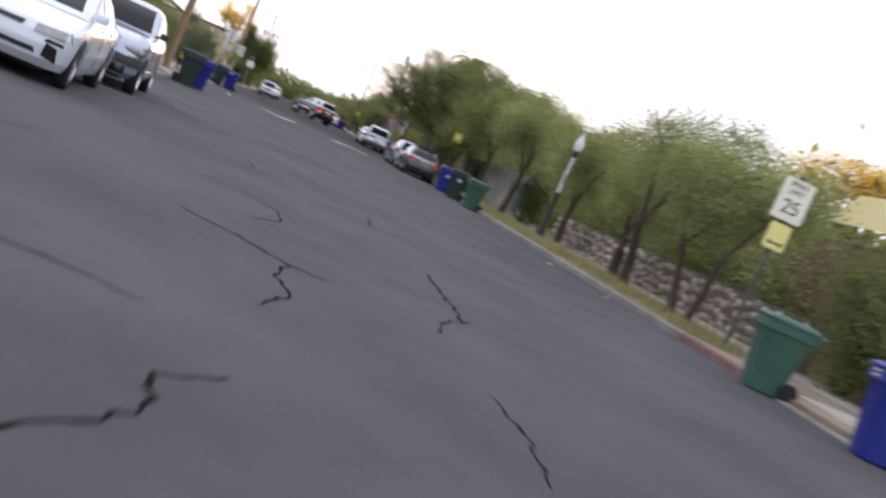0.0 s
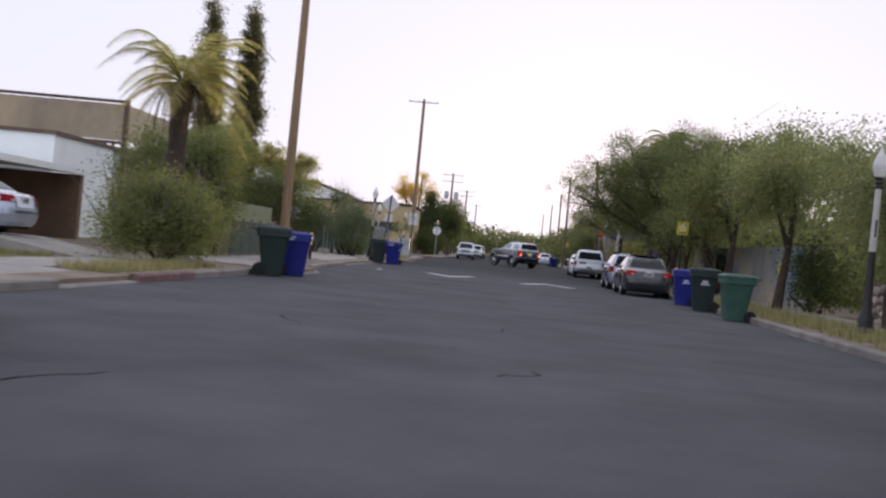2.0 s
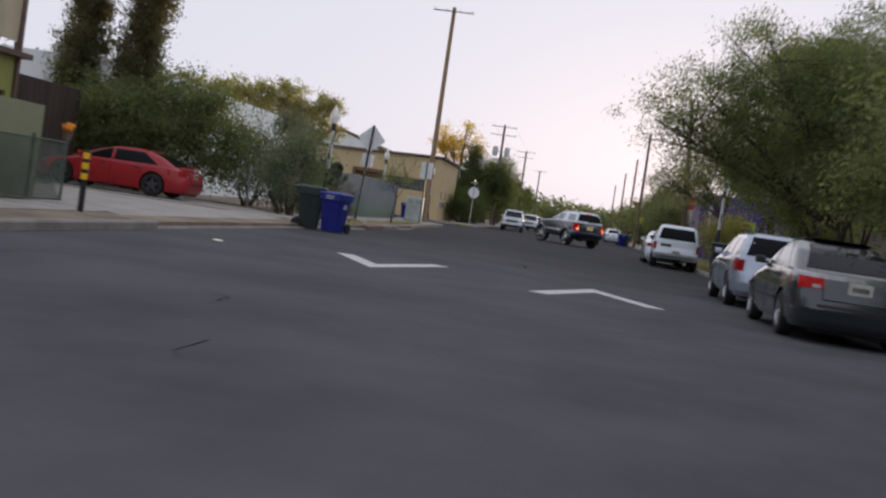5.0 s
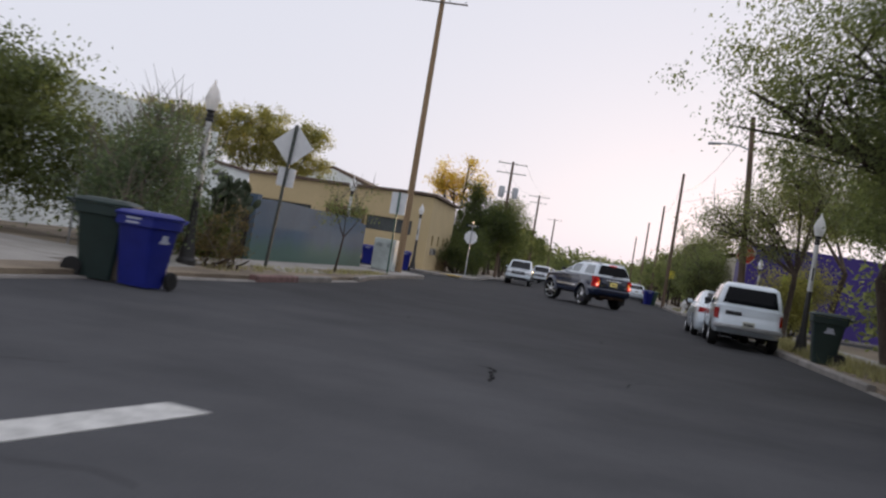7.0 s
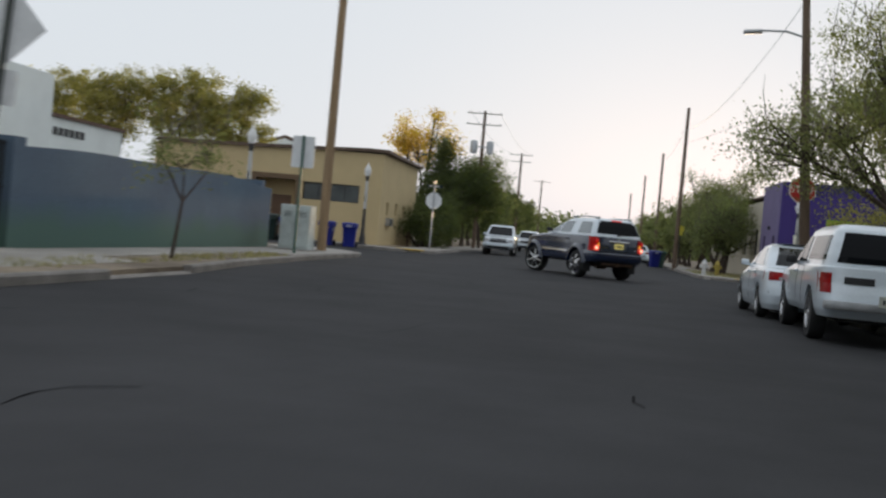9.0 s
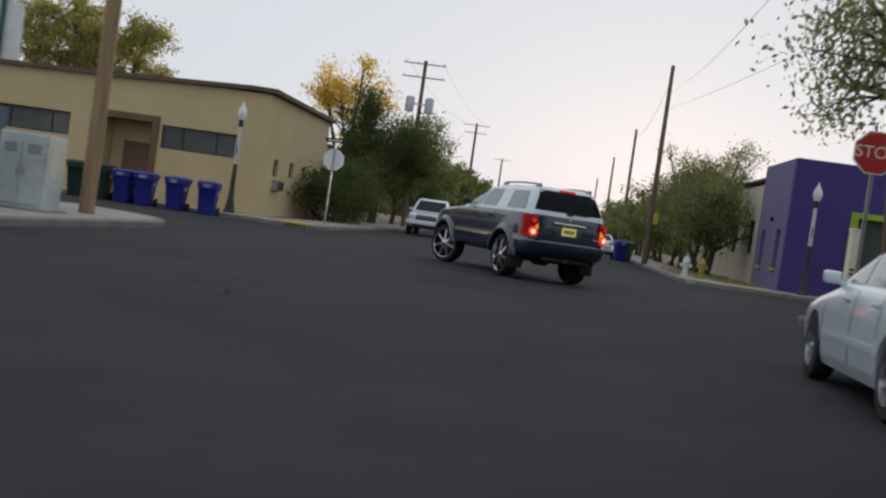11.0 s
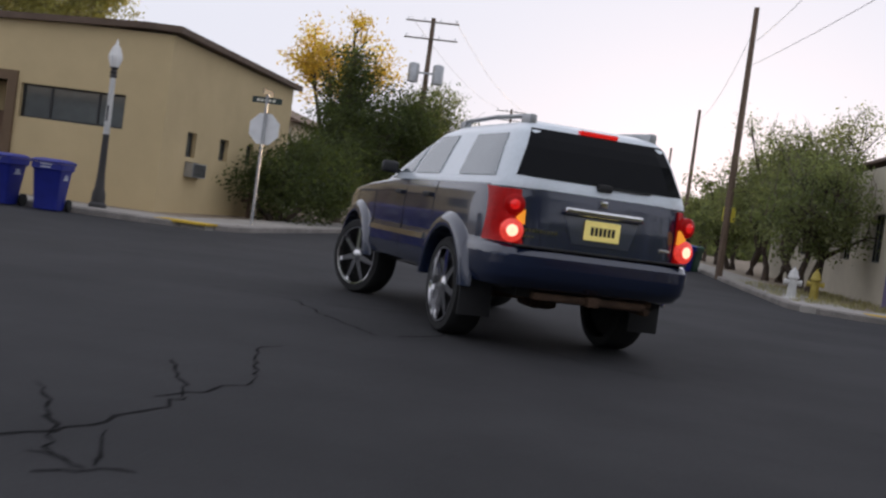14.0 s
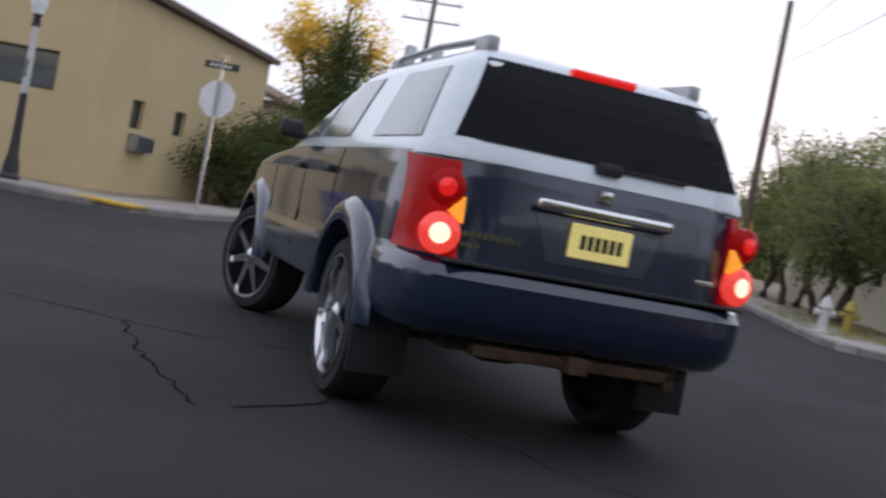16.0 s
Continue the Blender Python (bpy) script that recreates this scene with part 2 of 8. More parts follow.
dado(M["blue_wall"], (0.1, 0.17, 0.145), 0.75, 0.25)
M["cabinet_paint"] = material("cabinet_paint", (0.5, 0.55, 0.53), 0.6, var=0.2, scale=1.6, fine=30, bump=0.1)
# Dark steel tone with the shade of the cabinet vents put into it.
M["slot_shade"] = material("shadowed_steel", (0.08, 0.09, 0.09), 0.6, var=0.1, scale=4)
M["sign_pale"] = material("pale_yellow_sign", (0.84, 0.78, 0.3), 0.5, var=0.05, scale=3)
M["reflector"] = material("amber_reflector", (0.95, 0.56, 0.02), 0.3, var=0.06, scale=30, bump=0.1, coat=0.5)
# Paler leaves for the near trees: a veil of glare is put into the colour.
M["leaf_hazy"] = leaf_material("leaf_hazy", (0.162, 0.178, 0.1), (0.228, 0.236, 0.14))
M["leaf_cypress"] = leaf_material("leaf_cypress", (0.082, 0.078, 0.042), (0.125, 0.112, 0.062))
M["lamp_glass"] = leaf_material("frosted_lamp", (0.78, 0.78, 0.76), (0.8, 0.8, 0.78), 0.02)
# Sun on the awning panel is put into its bright warm colour.
M["awning"] = leaf_material("sunlit_awning", (0.93, 0.8, 0.5), (0.95, 0.86, 0.58), 0.05)


def dim_past(m, y, soft, k):
    """Dimmer light past the line y put into the colour, with a ragged edge."""
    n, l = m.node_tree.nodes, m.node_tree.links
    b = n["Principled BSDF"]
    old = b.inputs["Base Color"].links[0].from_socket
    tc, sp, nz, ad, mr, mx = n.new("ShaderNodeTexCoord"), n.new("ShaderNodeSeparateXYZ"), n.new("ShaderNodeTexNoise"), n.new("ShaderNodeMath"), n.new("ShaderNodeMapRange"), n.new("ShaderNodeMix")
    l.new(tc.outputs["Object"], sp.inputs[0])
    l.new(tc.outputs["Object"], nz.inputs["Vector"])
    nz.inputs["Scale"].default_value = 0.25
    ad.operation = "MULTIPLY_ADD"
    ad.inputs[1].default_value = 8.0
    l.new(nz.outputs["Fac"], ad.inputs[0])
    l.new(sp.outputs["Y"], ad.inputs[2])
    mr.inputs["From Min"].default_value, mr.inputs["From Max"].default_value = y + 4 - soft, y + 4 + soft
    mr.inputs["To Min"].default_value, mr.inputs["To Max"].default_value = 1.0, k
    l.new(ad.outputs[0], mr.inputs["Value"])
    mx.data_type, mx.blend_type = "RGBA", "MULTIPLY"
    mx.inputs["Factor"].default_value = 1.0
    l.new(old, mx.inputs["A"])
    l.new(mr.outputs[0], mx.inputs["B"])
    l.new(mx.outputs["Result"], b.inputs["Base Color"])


# The road ahead reads dimmer; that dimness is painted into one same asphalt.
dim_past(M["asphalt"], 60, 9, 0.43)

# ---- mesh helpers ----
def to_mesh(name, bm, mat, smooth=None):
    me = bpy.data.meshes.new(name)
    bm.to_mesh(me)
    bm.free()
    if mat:
        me.materials.append(mat)
    if smooth:
        me.shade_smooth()
        me.set_sharp_from_angle(angle=radians(smooth))
    return me


def part(name, bm, mat, parent, label="", smooth=None):
    ob = new(name, bm if isinstance(bm, bpy.types.Mesh) else to_mesh(name, bm, mat, smooth))
    ob.parent = parent
    return tagged(ob, label)


def thing(name, label, category, m=None, group="", kind=""):
    ob = new(name)
    ob.empty_display_size = 0.2
    if m is not None:
        ob.matrix_world = m
    return tagged(ob, label, category, group, kind)


def box(bm, x0, x1, y0, y1, z0, z1, m=None):
    v = [bm.verts.new(p) for p in ((x0, y0, z0), (x1, y0, z0), (x1, y1, z0), (x0, y1, z0), (x0, y0, z1), (x1, y0, z1), (x1, y1, z1), (x0, y1, z1))]
    for f in ((3, 2, 1, 0), (4, 5, 6, 7), (0, 1, 5, 4), (1, 2, 6, 5), (2, 3, 7, 6), (3, 0, 4, 7)):
        bm.faces.new([v[i] for i in f])
    if m is not None:
        bmesh.ops.transform(bm, matrix=m, verts=v)
    return v


def prism(bm, outline, z0, z1):
    """An upright prism over an outline of (x, y), counter-clockwise."""
    lo = [bm.verts.new((x, y, z0)) for x, y in outline]
    hi = [bm.verts.new((x, y, z1)) for x, y in outline]
    k = len(outline)
    bm.faces.new(lo[::-1])
    bm.faces.new(hi)
    for i in range(k):
        bm.faces.new((lo[i], lo[(i + 1) % k], hi[(i + 1) % k], hi[i]))


def plate_xz(bm, outline, y0, y1):
    """A plate with an outline in x and z, from y0 to y1."""
    a = [bm.verts.new((x, y0, z)) for x, z in outline]
    b = [bm.verts.new((x, y1, z)) for x, z in outline]
    k = len(outline)
    bm.faces.new(a)
    bm.faces.new(b[::-1])
    for i in range(k):
        bm.faces.new((a[(i + 1) % k], a[i], b[i], b[(i + 1) % k]))


def lathe(bm, profile, n=16, m=None, caps=True):
    """Turns a profile of (radius, height) about z."""
    rings = []
    for r, z in profile:
        rings.append([bm.verts.new((r * math.cos(2 * math.pi * i / n), r * math.sin(2 * math.pi * i / n), z)) for i in range(n)])
    for a, b in zip(rings, rings[1:]):
        for i in range(n):
            bm.faces.new((a[i], a[(i + 1) % n], b[(i + 1) % n], b[i]))
    if caps:
        bm.faces.new(rings[0][::-1])
        bm.faces.new(rings[-1])
    if m is not None:
        bmesh.ops.transform(bm, matrix=m, verts=[v for r in rings for v in r])


def tube(bm, points, radii, n=8):
    """A tapered tube through points."""
    pts = [Vector(p) for p in points]
    rings = []
    for i, p in enumerate(pts):
        d = (pts[min(i + 1, len(pts) - 1)] - pts[max(i - 1, 0)]).normalized()
        side = d.cross(Vector((0, 0, 1)) if abs(d.z) < 0.95 else Vector((1, 0, 0))).normalized()
        up = side.cross(d)
        r = radii[i] if isinstance(radii, (list, tuple)) else radii
        rings.append([bm.verts.new(p + r * (math.cos(2 * math.pi * k / n) * side + math.sin(2 * math.pi * k / n) * up)) for k in range(n)])
    for a, b in zip(rings, rings[1:]):
        for k in range(n):
            bm.faces.new((a[k], b[k], b[(k + 1) % n], a[(k + 1) % n]))
    bm.faces.new(rings[0])
    bm.faces.new(rings[-1][::-1])


def simple(name, bm, mat, label, category, kind="", smooth=None, group=""):
    return tagged(new(name, to_mesh(name, bm, mat, smooth)), label, category, group, kind)


def structure(name, bm, mat, label="", smooth=None):
    return tagged(new(name, to_mesh(name, bm, mat, smooth)), label, "", "", "structure")


def bevel_all(bm, w=0.02, seg=2):
    bmesh.ops.bevel(bm, geom=list(bm.edges), offset=w, segments=seg, profile=0.6, affect="EDGES", clamp_overlap=True)

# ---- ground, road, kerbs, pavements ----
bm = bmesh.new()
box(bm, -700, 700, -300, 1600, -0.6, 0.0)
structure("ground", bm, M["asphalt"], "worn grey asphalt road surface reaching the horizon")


def corner(cx, cy, r, a0, a1, n=7):
    return [(cx + r * math.cos(radians(a0 + (a1 - a0) * i / n)), cy + r * math.sin(radians(a0 + (a1 - a0) * i / n))) for i in range(n + 1)]


KL, KR = -5.75, 6.35                    # kerb lines of the street
BLOCKS = {                             # kerb line of each block, corner by corner, and the block's outer edge
    "a": ([(KL, -150), (KL, 19), (-5.45, 23), (-5.32, 32), (-5.4, 34.4), (-4.75, 36.1), (-4.62, 38.6), (-5.2, 40.6), (-5.45, 43.5), (-5.6, 52), (-5.6, 62), (-5.25, 66), (-5.15, 75), (-5.6, 79), (-5.95, 86)] + corner(KL - 3.4, 91.6, 3.2, 0, 90) + [(-120, 94.8)], [(-120, -150)]),
    "b": ([(-120, 105.2)] + corner(KL - 2.2, 107.4, 2.2, -90, 0) + [(KL, 420)], [(-120, 420)]),
    "c": ([(160, 94.0)] + corner(9.2, 91.4, 2.45, 90, 180) + [(6.65, 89.6), (6.42, 87), (KR, 83), (KR, 46), (6.22, 34), (6.06, 22), (6.02, 10), (6.02, -150)], [(160, -150)]),
    "d": ([(KR, 420)] + corner(KR + 1.5, 108.2, 1.5, 180, 270) + [(160, 106.7)], [(160, 420)]),
}
DRIVES = {"a": [(50.0, 60.6), (61.6, 65.6), (22.2, 25.6), (34.2, 40.7), (70.7, 75.4)], "b": [], "c": [(3.0, 10.4), (60.0, 64.5)], "d": []}


def kerb_run(line):
    """A line cut into lengths of about 3 m, one for each kerb stone."""
    runs = []
    for (x0, y0), (x1, y1) in zip(line, line[1:]):
        length = math.hypot(x1 - x0, y1 - y0)
        k = max(1, round(length / 3.0)) if length < 300 else round(length / 3.0)
        for i in range(k):
            runs.append(((x0 + (x1 - x0) * i / k, y0 + (y1 - y0) * i / k), (x0 + (x1 - x0) * (i + 1) / k, y0 + (y1 - y0) * (i + 1) / k)))
    return runs


for key, (line, rest) in BLOCKS.items():
    inner = [Vector((x, y)) for x, y in line]
    bm = bmesh.new()
    # earth of the block, set in from the kerb
    off = []
    for i, p in enumerate(inner):
        d = (inner[min(i + 1, len(inner) - 1)] - inner[max(i - 1, 0)]).normalized()
        off.append(p + Vector((-d.y, d.x)) * 0.16)
    prism(bm, [tuple(p) for p in off] + rest, -0.3, 0.11)
    structure("yard_" + key, bm, M["dirt"], "bare brown dirt ground beside the street")

    kerb = thing("kerb_" + key, "weathered grey concrete kerb along the street", "kerb", kind="structure")
    stuff = bmesh.new()
    near = 0
    for (x0, y0), (x1, y1) in kerb_run(line):
        d = Vector((x1 - x0, y1 - y0))
        L = d.length
        if L < 0.05:
            continue
        d /= L
        nrm = Vector((-d.y, d.x))
        mx, my = (x0 + x1) / 2, (y0 + y1) / 2
        low = abs(d.y) > 0.9 and any(a < my < b for a, b in DRIVES[key])
        top = 0.035 if low else 0.14
        g = 0.004
        a, b = Vector((x0, y0)) + d * g, Vector((x1, y1)) - d * g
        sec = ((0, -0.05), (0.0, top - 0.03), (0.03, top), (0.16, top), (0.16, -0.05))
        bb = stuff if abs(my - 50) > 75 or abs(mx) > 12 else bmesh.new()
        rings = [[bb.verts.new((*(p + nrm * s), z)) for s, z in sec] for p in (a, b)]
        k = len(sec)
        for i in range(k):
            bb.faces.new((rings[0][i], rings[0][(i + 1) % k], rings[1][(i + 1) % k], rings[1][i]))
        bb.faces.new(rings[0][::-1])
        bb.faces.new(rings[1])
        bmesh.ops.recalc_face_normals(bb, faces=bb.faces)
        if bb is not stuff:
            red = (key == "c" and (my > 86.5 or 10.4 < my < 12)) or (key == "a" and (65.7 < my < 68 or 27 < my < 29))
            part("kerb_stone", bb, M["red_kerb"] if red else M["kerb"], kerb, "worn red painted kerb stone" if red else "")
    tagged(part("kerb_stones", stuff, M["kerb"], kerb), kind="stuff")


def pavement(name, x0, x1, y0, y1, along="y", step=1.5, top=0.135, label="pale concrete pavement with scored joints"):
    """A pavement of slabs with open joints."""
    root = thing(name, label, "pavement", kind="structure")
    n = max(1, round(((y1 - y0) if along == "y" else (x1 - x0)) / step))
    g = 0.007
    for i in range(n):
        bm = bmesh.new()
        if along == "y":
            a, b = y0 + (y1 - y0) * i / n, y0 + (y1 - y0) * (i + 1) / n
            box(bm, x0, x1, a + g, b - g, 0.0, top)
        else:
            a, b = x0 + (x1 - x0) * i / n, x0 + (x1 - x0) * (i + 1) / n
            box(bm, a + g, b - g, y0, y1, 0.0, top)
        part("slab", bm, M["concrete"], root)
    return root


def apron(name, kx, x1, y0, y1, skew=0.0):
    """A driveway: a ramp from the dropped kerb up to the pavement."""
    bm = bmesh.new()
    s = 1 if x1 > kx else -1
    a = kx + s * 0.165
    m = kx + s * 1.3
    lo = [bm.verts.new(p) for p in ((a, y0 - 0.4, 0.04), (m, y0, 0.139), (x1, y0, 0.139), (x1, y1, 0.139), (m, y1, 0.139), (a + skew, y1 + 0.4, 0.04))]
    f = bm.faces.new(lo)
    r = bmesh.ops.extrude_face_region(bm, geom=[f])
    bmesh.ops.translate(bm, vec=(0, 0, -0.2), verts=[v for v in r["geom"] if isinstance(v, bmesh.types.BMVert)])
    bmesh.ops.recalc_face_normals(bm, faces=bm.faces)
    structure(name, bm, M["concrete"], "concrete driveway apron sloping to the road")


pavement("pavement_west", -8.35, -6.9, -6, 91, step=1.52)
pavement("pavement_east", 8.7, 10.2, -6, 93.4, step=1.52)
pavement("pavement_west_corner", -6.89, -6.15, 84.6, 91.0, step=1.6, top=0.138)
bm = bmesh.new()
prism(bm, corner(KL - 3.4, 91.6, 3.0, 0, 90) + [(KL - 3.4, 91.02), (-6.15, 91.02)], 0.0, 0.138)
structure("pavement_west_end", bm, M["concrete"], "rounded concrete pavement corner at the crossing")
pavement("pavement_far_west", -40, KL - 0.4, 105.6, 107.6, along="x", step=1.6)
pavement("pavement_far_west_side", -7.6, KL - 0.2, 107.6, 150, step=1.6)
pavement("pavement_far_east", KR + 0.2, 30, 107.1, 109.0, along="x", step=1.6)
pavement("pavement_far_east_side", KR + 0.2, 8.0, 109.0, 150, step=1.6)
apron("driveway_red_car", -5.6, -20, 50.0, 60.6)
apron("driveway_palm", -4.78, -8.4, 35.8, 39.2, 0.04)
apron("driveway_west", -5.45, -20, 61.6, 65.6)
apron("driveway_porch", -5.42, -8.4, 22.2, 25.6)
apron("driveway_gate", -5.18, -8.4, 71.0, 75.0)
apron("driveway_east", 6.02, 12.0, 3.0, 10.4)
apron("driveway_mural", KR, 10.3, 60.0, 64.5)
for nm, (x0, x1, y0, y1) in {"ramp_plate_west": (-7.3, -6.1, 105.5, 106.2), "ramp_plate_east": (7.9, 9.1, 107.0, 107.6)}.items():
    bm = bmesh.new()
    box(bm, x0, x1, y0, y1, 0.1, 0.146)
    structure(nm, bm, M["yellow_kerb"], "yellow tactile plate at the kerb ramp")

# ---- road paint, cracks and patches ----
def chevron(name, pts, w=0.32):
    bm = bmesh.new()
    a, b, c = [Vector(p) for p in pts]
    d1, d2 = (b - a).normalized(), (c - b).normalized()
    n1, n2 = Vector((-d1.y, d1.x)) * w / 2, Vector((-d2.y, d2.x)) * w / 2
    m = (n1 + n2).normalized()
    m *= (w / 2) / max(0.3, m.dot(n1.normalized()))
    for q in ([a - n1, b - m, b + m, a + n1], [b - m, c - n2, c + n2, b + m]):
        prism(bm, [tuple(p) for p in q], 0.001, 0.006)
    bmesh.ops.remove_doubles(bm, verts=bm.verts, dist=0.001)
    bmesh.ops.recalc_face_normals(bm, faces=bm.faces)
    return simple(name, bm, M["white_paint"], "worn white chevron painted on the asphalt", "road marking", group="speed hump chevrons")


chevron("road_chevron", [(-2.43, 50.35), (-1.49, 48.2), (-0.78, 51.2)])
chevron("road_chevron", [(1.2, 47.8), (2.1, 50.6), (3.05, 48.3)])


def crack(seed, x, y, length, heading, w=0.035):
    """A meandering, forked crack filled with dark dirt."""
    rng = random.Random(seed)
    bm = bmesh.new()

    def run(x, y, h, n, w):
        for i in range(n):
            h += rng.gauss(0, 24)
            s = 0.16 + rng.random() * 0.2
            x1, y1 = x + s * math.cos(radians(h)), y + s * math.sin(radians(h))
            k = w * (0.5 + rng.random())
            nx, ny = -math.sin(radians(h)) * k / 2, math.cos(radians(h)) * k / 2
            bm.faces.new([bm.verts.new(p) for p in ((x - nx, y - ny, 0.003), (x1 - nx, y1 - ny, 0.003), (x1 + nx, y1 + ny, 0.003), (x + nx, y + ny, 0.003))])
            x, y = x1, y1
            if rng.random() < 0.10 and n > 6:
                run(x, y, h + rng.choice((-1, 1)) * 55, n // 3, w * 0.7)
        return x, y
    run(x, y, heading, int(length / 0.26), w)
    return bm


def crack_line(seed, pts, w):
    """A long crack wandering from one point to the next."""
    rng = random.Random(seed)
    bm = bmesh.new()
    line = []
    for (x0, y0), (x1, y1) in zip(pts, pts[1:]):
        k = max(2, int(math.hypot(x1 - x0, y1 - y0) / 0.09))
        line += [(x0 + (x1 - x0) * i / k + rng.gauss(0, 0.018), y0 + (y1 - y0) * i / k + rng.gauss(0, 0.018)) for i in range(k)]
    line.append(pts[-1])
    rows = []
    for i, (x, y) in enumerate(line):
        a, b = line[max(0, i - 1)], line[min(len(line) - 1, i + 1)]
        d = Vector((b[0] - a[0], b[1] - a[1])).normalized()
        k = w * (0.35 + 0.9 * rng.random()) * (0.35 if i in (0, len(line) - 1) else 1)
        rows.append([bm.verts.new((x - d.y * k, y + d.x * k, 0.003)), bm.verts.new((x + d.y * k, y - d.x * k, 0.003))])
    for a, b in zip(rows, rows[1:]):
        bm.faces.new((a[0], a[1], b[1], b[0]))
    bmesh.ops.recalc_face_normals(bm, faces=bm.faces)
    return bm


def long_crack(seed, w, *pts):
    tagged(new("road_crack", to_mesh("road_crack", crack_line(seed, pts, w), M["tar"])), "dark forked crack in the worn asphalt", "crack", "cracks in the road", "structure")


long_crack(40, 0.018, (0.32, 32.3), (0.48, 31.8), (0.64, 31.3), (0.41, 30.8))
long_crack(41, 0.014, (-0.66, 32.53), (-0.47, 32.5), (-0.29, 32.57))
long_crack(0, 0.02, (-2.0, 4.1), (-1.5, 3.8), (-1.1, 3.4), (-0.8, 3.4))
long_crack(1, 0.013, (-1.1, 3.4), (-1.2, 2.8), (-1.1, 2.2), (-1.3, 1.6))
long_crack(2, 0.016, (0.4, 6.6), (0.42, 5.2), (0.4, 4.1))
long_crack(3, 0.012, (0.5, 4.3), (0.2, 3.9), (0.0, 3.1))
long_crack(4, 0.022, (-2.05, 10.4), (-1.6, 10.7), (-1.05, 10.7))
long_crack(5, 0.02, (-1.6, 10.7), (-1.7, 11.4))
long_crack(6, 0.016, (0.1, 10.5), (0.0, 9.4))
long_crack(7, 0.014, (-2.7, 0.75), (-2.3, 0.8), (-1.8, 0.7))
long_crack(8, 0.013, (-2.1, -1.6), (-1.8, -1.1), (-1.6, -0.8), (-1.6, -0.3), (-1.35, 0.0))
long_crack(9, 0.01, (0.1, 1.7), (0.2, 0.9), (0.1, 0.2))
long_crack(10, 0.014, (-0.1, 86.6), (0.1, 87.5), (0.3, 87.9), (0.35, 88.3))
long_crack(11, 0.012, (-1.6, 94.3), (-0.7, 94.2), (-0.2, 94.2), (0.6, 94.6))
long_crack(12, 0.012, (-0.7, 94.2), (-0.2, 93.3), (0.1, 92.9), (0.6, 92.3))
long_crack(13, 0.012, (0.7, 92.4), (1.0, 92.9), (1.0, 93.2))
long_crack(14, 0.01, (0.45, 87.14), (0.54, 87.2), (0.66, 87.3), (0.77, 87.34))
long_crack(15, 0.01, (0.39, 87.86), (0.47, 87.66), (0.53, 87.5), (0.61, 87.33))
long_crack(16, 0.01, (0.32, 87.36), (0.41, 87.38), (0.53, 87.29), (0.6, 87.28))
long_crack(17, 0.01, (-0.28, 88.53), (-0.02, 88.14), (0.22, 87.72), (0.42, 87.39))
long_crack(18, 0.01, (0.31, 88.18), (0.37, 88.27), (0.41, 88.46), (0.35, 88.67), (0.38, 88.75))
long_crack(19, 0.01, (0.38, 88.75), (0.27, 89.04), (0.14, 89.19), (-0.11, 89.72))
long_crack(20, 0.012, (0.23, 88.65), (0.34, 88.85), (0.49, 89.27), (0.46, 89.59))
long_crack(21, 0.011, (0.46, 89.59), (0.29, 90.06), (0.09, 90.65), (0.18, 90.95))
long_crack(22, 0.028, (0.34, 57.0), (0.55, 56.8), (0.56, 56.3), (0.61, 55.57))
cr = random.Random(4)
for i in range(44):
    y = 5 + i * 2.05 + cr.uniform(-1, 1)
    x, ln, hd, wd = cr.uniform(-5, 5.2), cr.uniform(0.6, 2.6), cr.choice((0, 20, 80, 100, 160, 60)) + cr.uniform(-20, 20), cr.uniform(0.008, 0.022)
    tagged(new("road_crack", to_mesh("road_crack", crack(100 + i, x, y, ln, hd, wd), M["tar"])), "thin dark crack in the worn asphalt", "crack", "cracks in the road", "structure")
bm = bmesh.new()
v = [bm.verts.new(p) for p in ((-8.4, 30.6, 0.0), (-20, 30.6, 0.0), (-20, 33.2, 0.0), (-8.4, 33.2, 0.0), (-8.4, 30.6, 0.139), (-10.3, 30.6, 0.42), (-20, 30.6, 0.42), (-20, 33.2, 0.42), (-10.3, 33.2, 0.42), (-8.4, 33.2, 0.139))]
for f in ((4, 5, 8, 9), (5, 6, 7, 8), (0, 1, 6, 5, 4), (3, 9, 8, 7, 2), (1, 2, 7, 6), (0, 4, 9, 3)):
    bm.faces.new([v[i] for i in f])
bmesh.ops.recalc_face_normals(bm, faces=bm.faces)
structure("driveway_carport", bm, M["concrete"], "concrete driveway rising to the carport")

# ---- tan corner building with a brown roof edge ----
TB = thing("tan_building", "single-storey tan stucco corner building with brown roof edge", "building")
FX, FY, TOPZ = -8.9, 109.1, 4.55


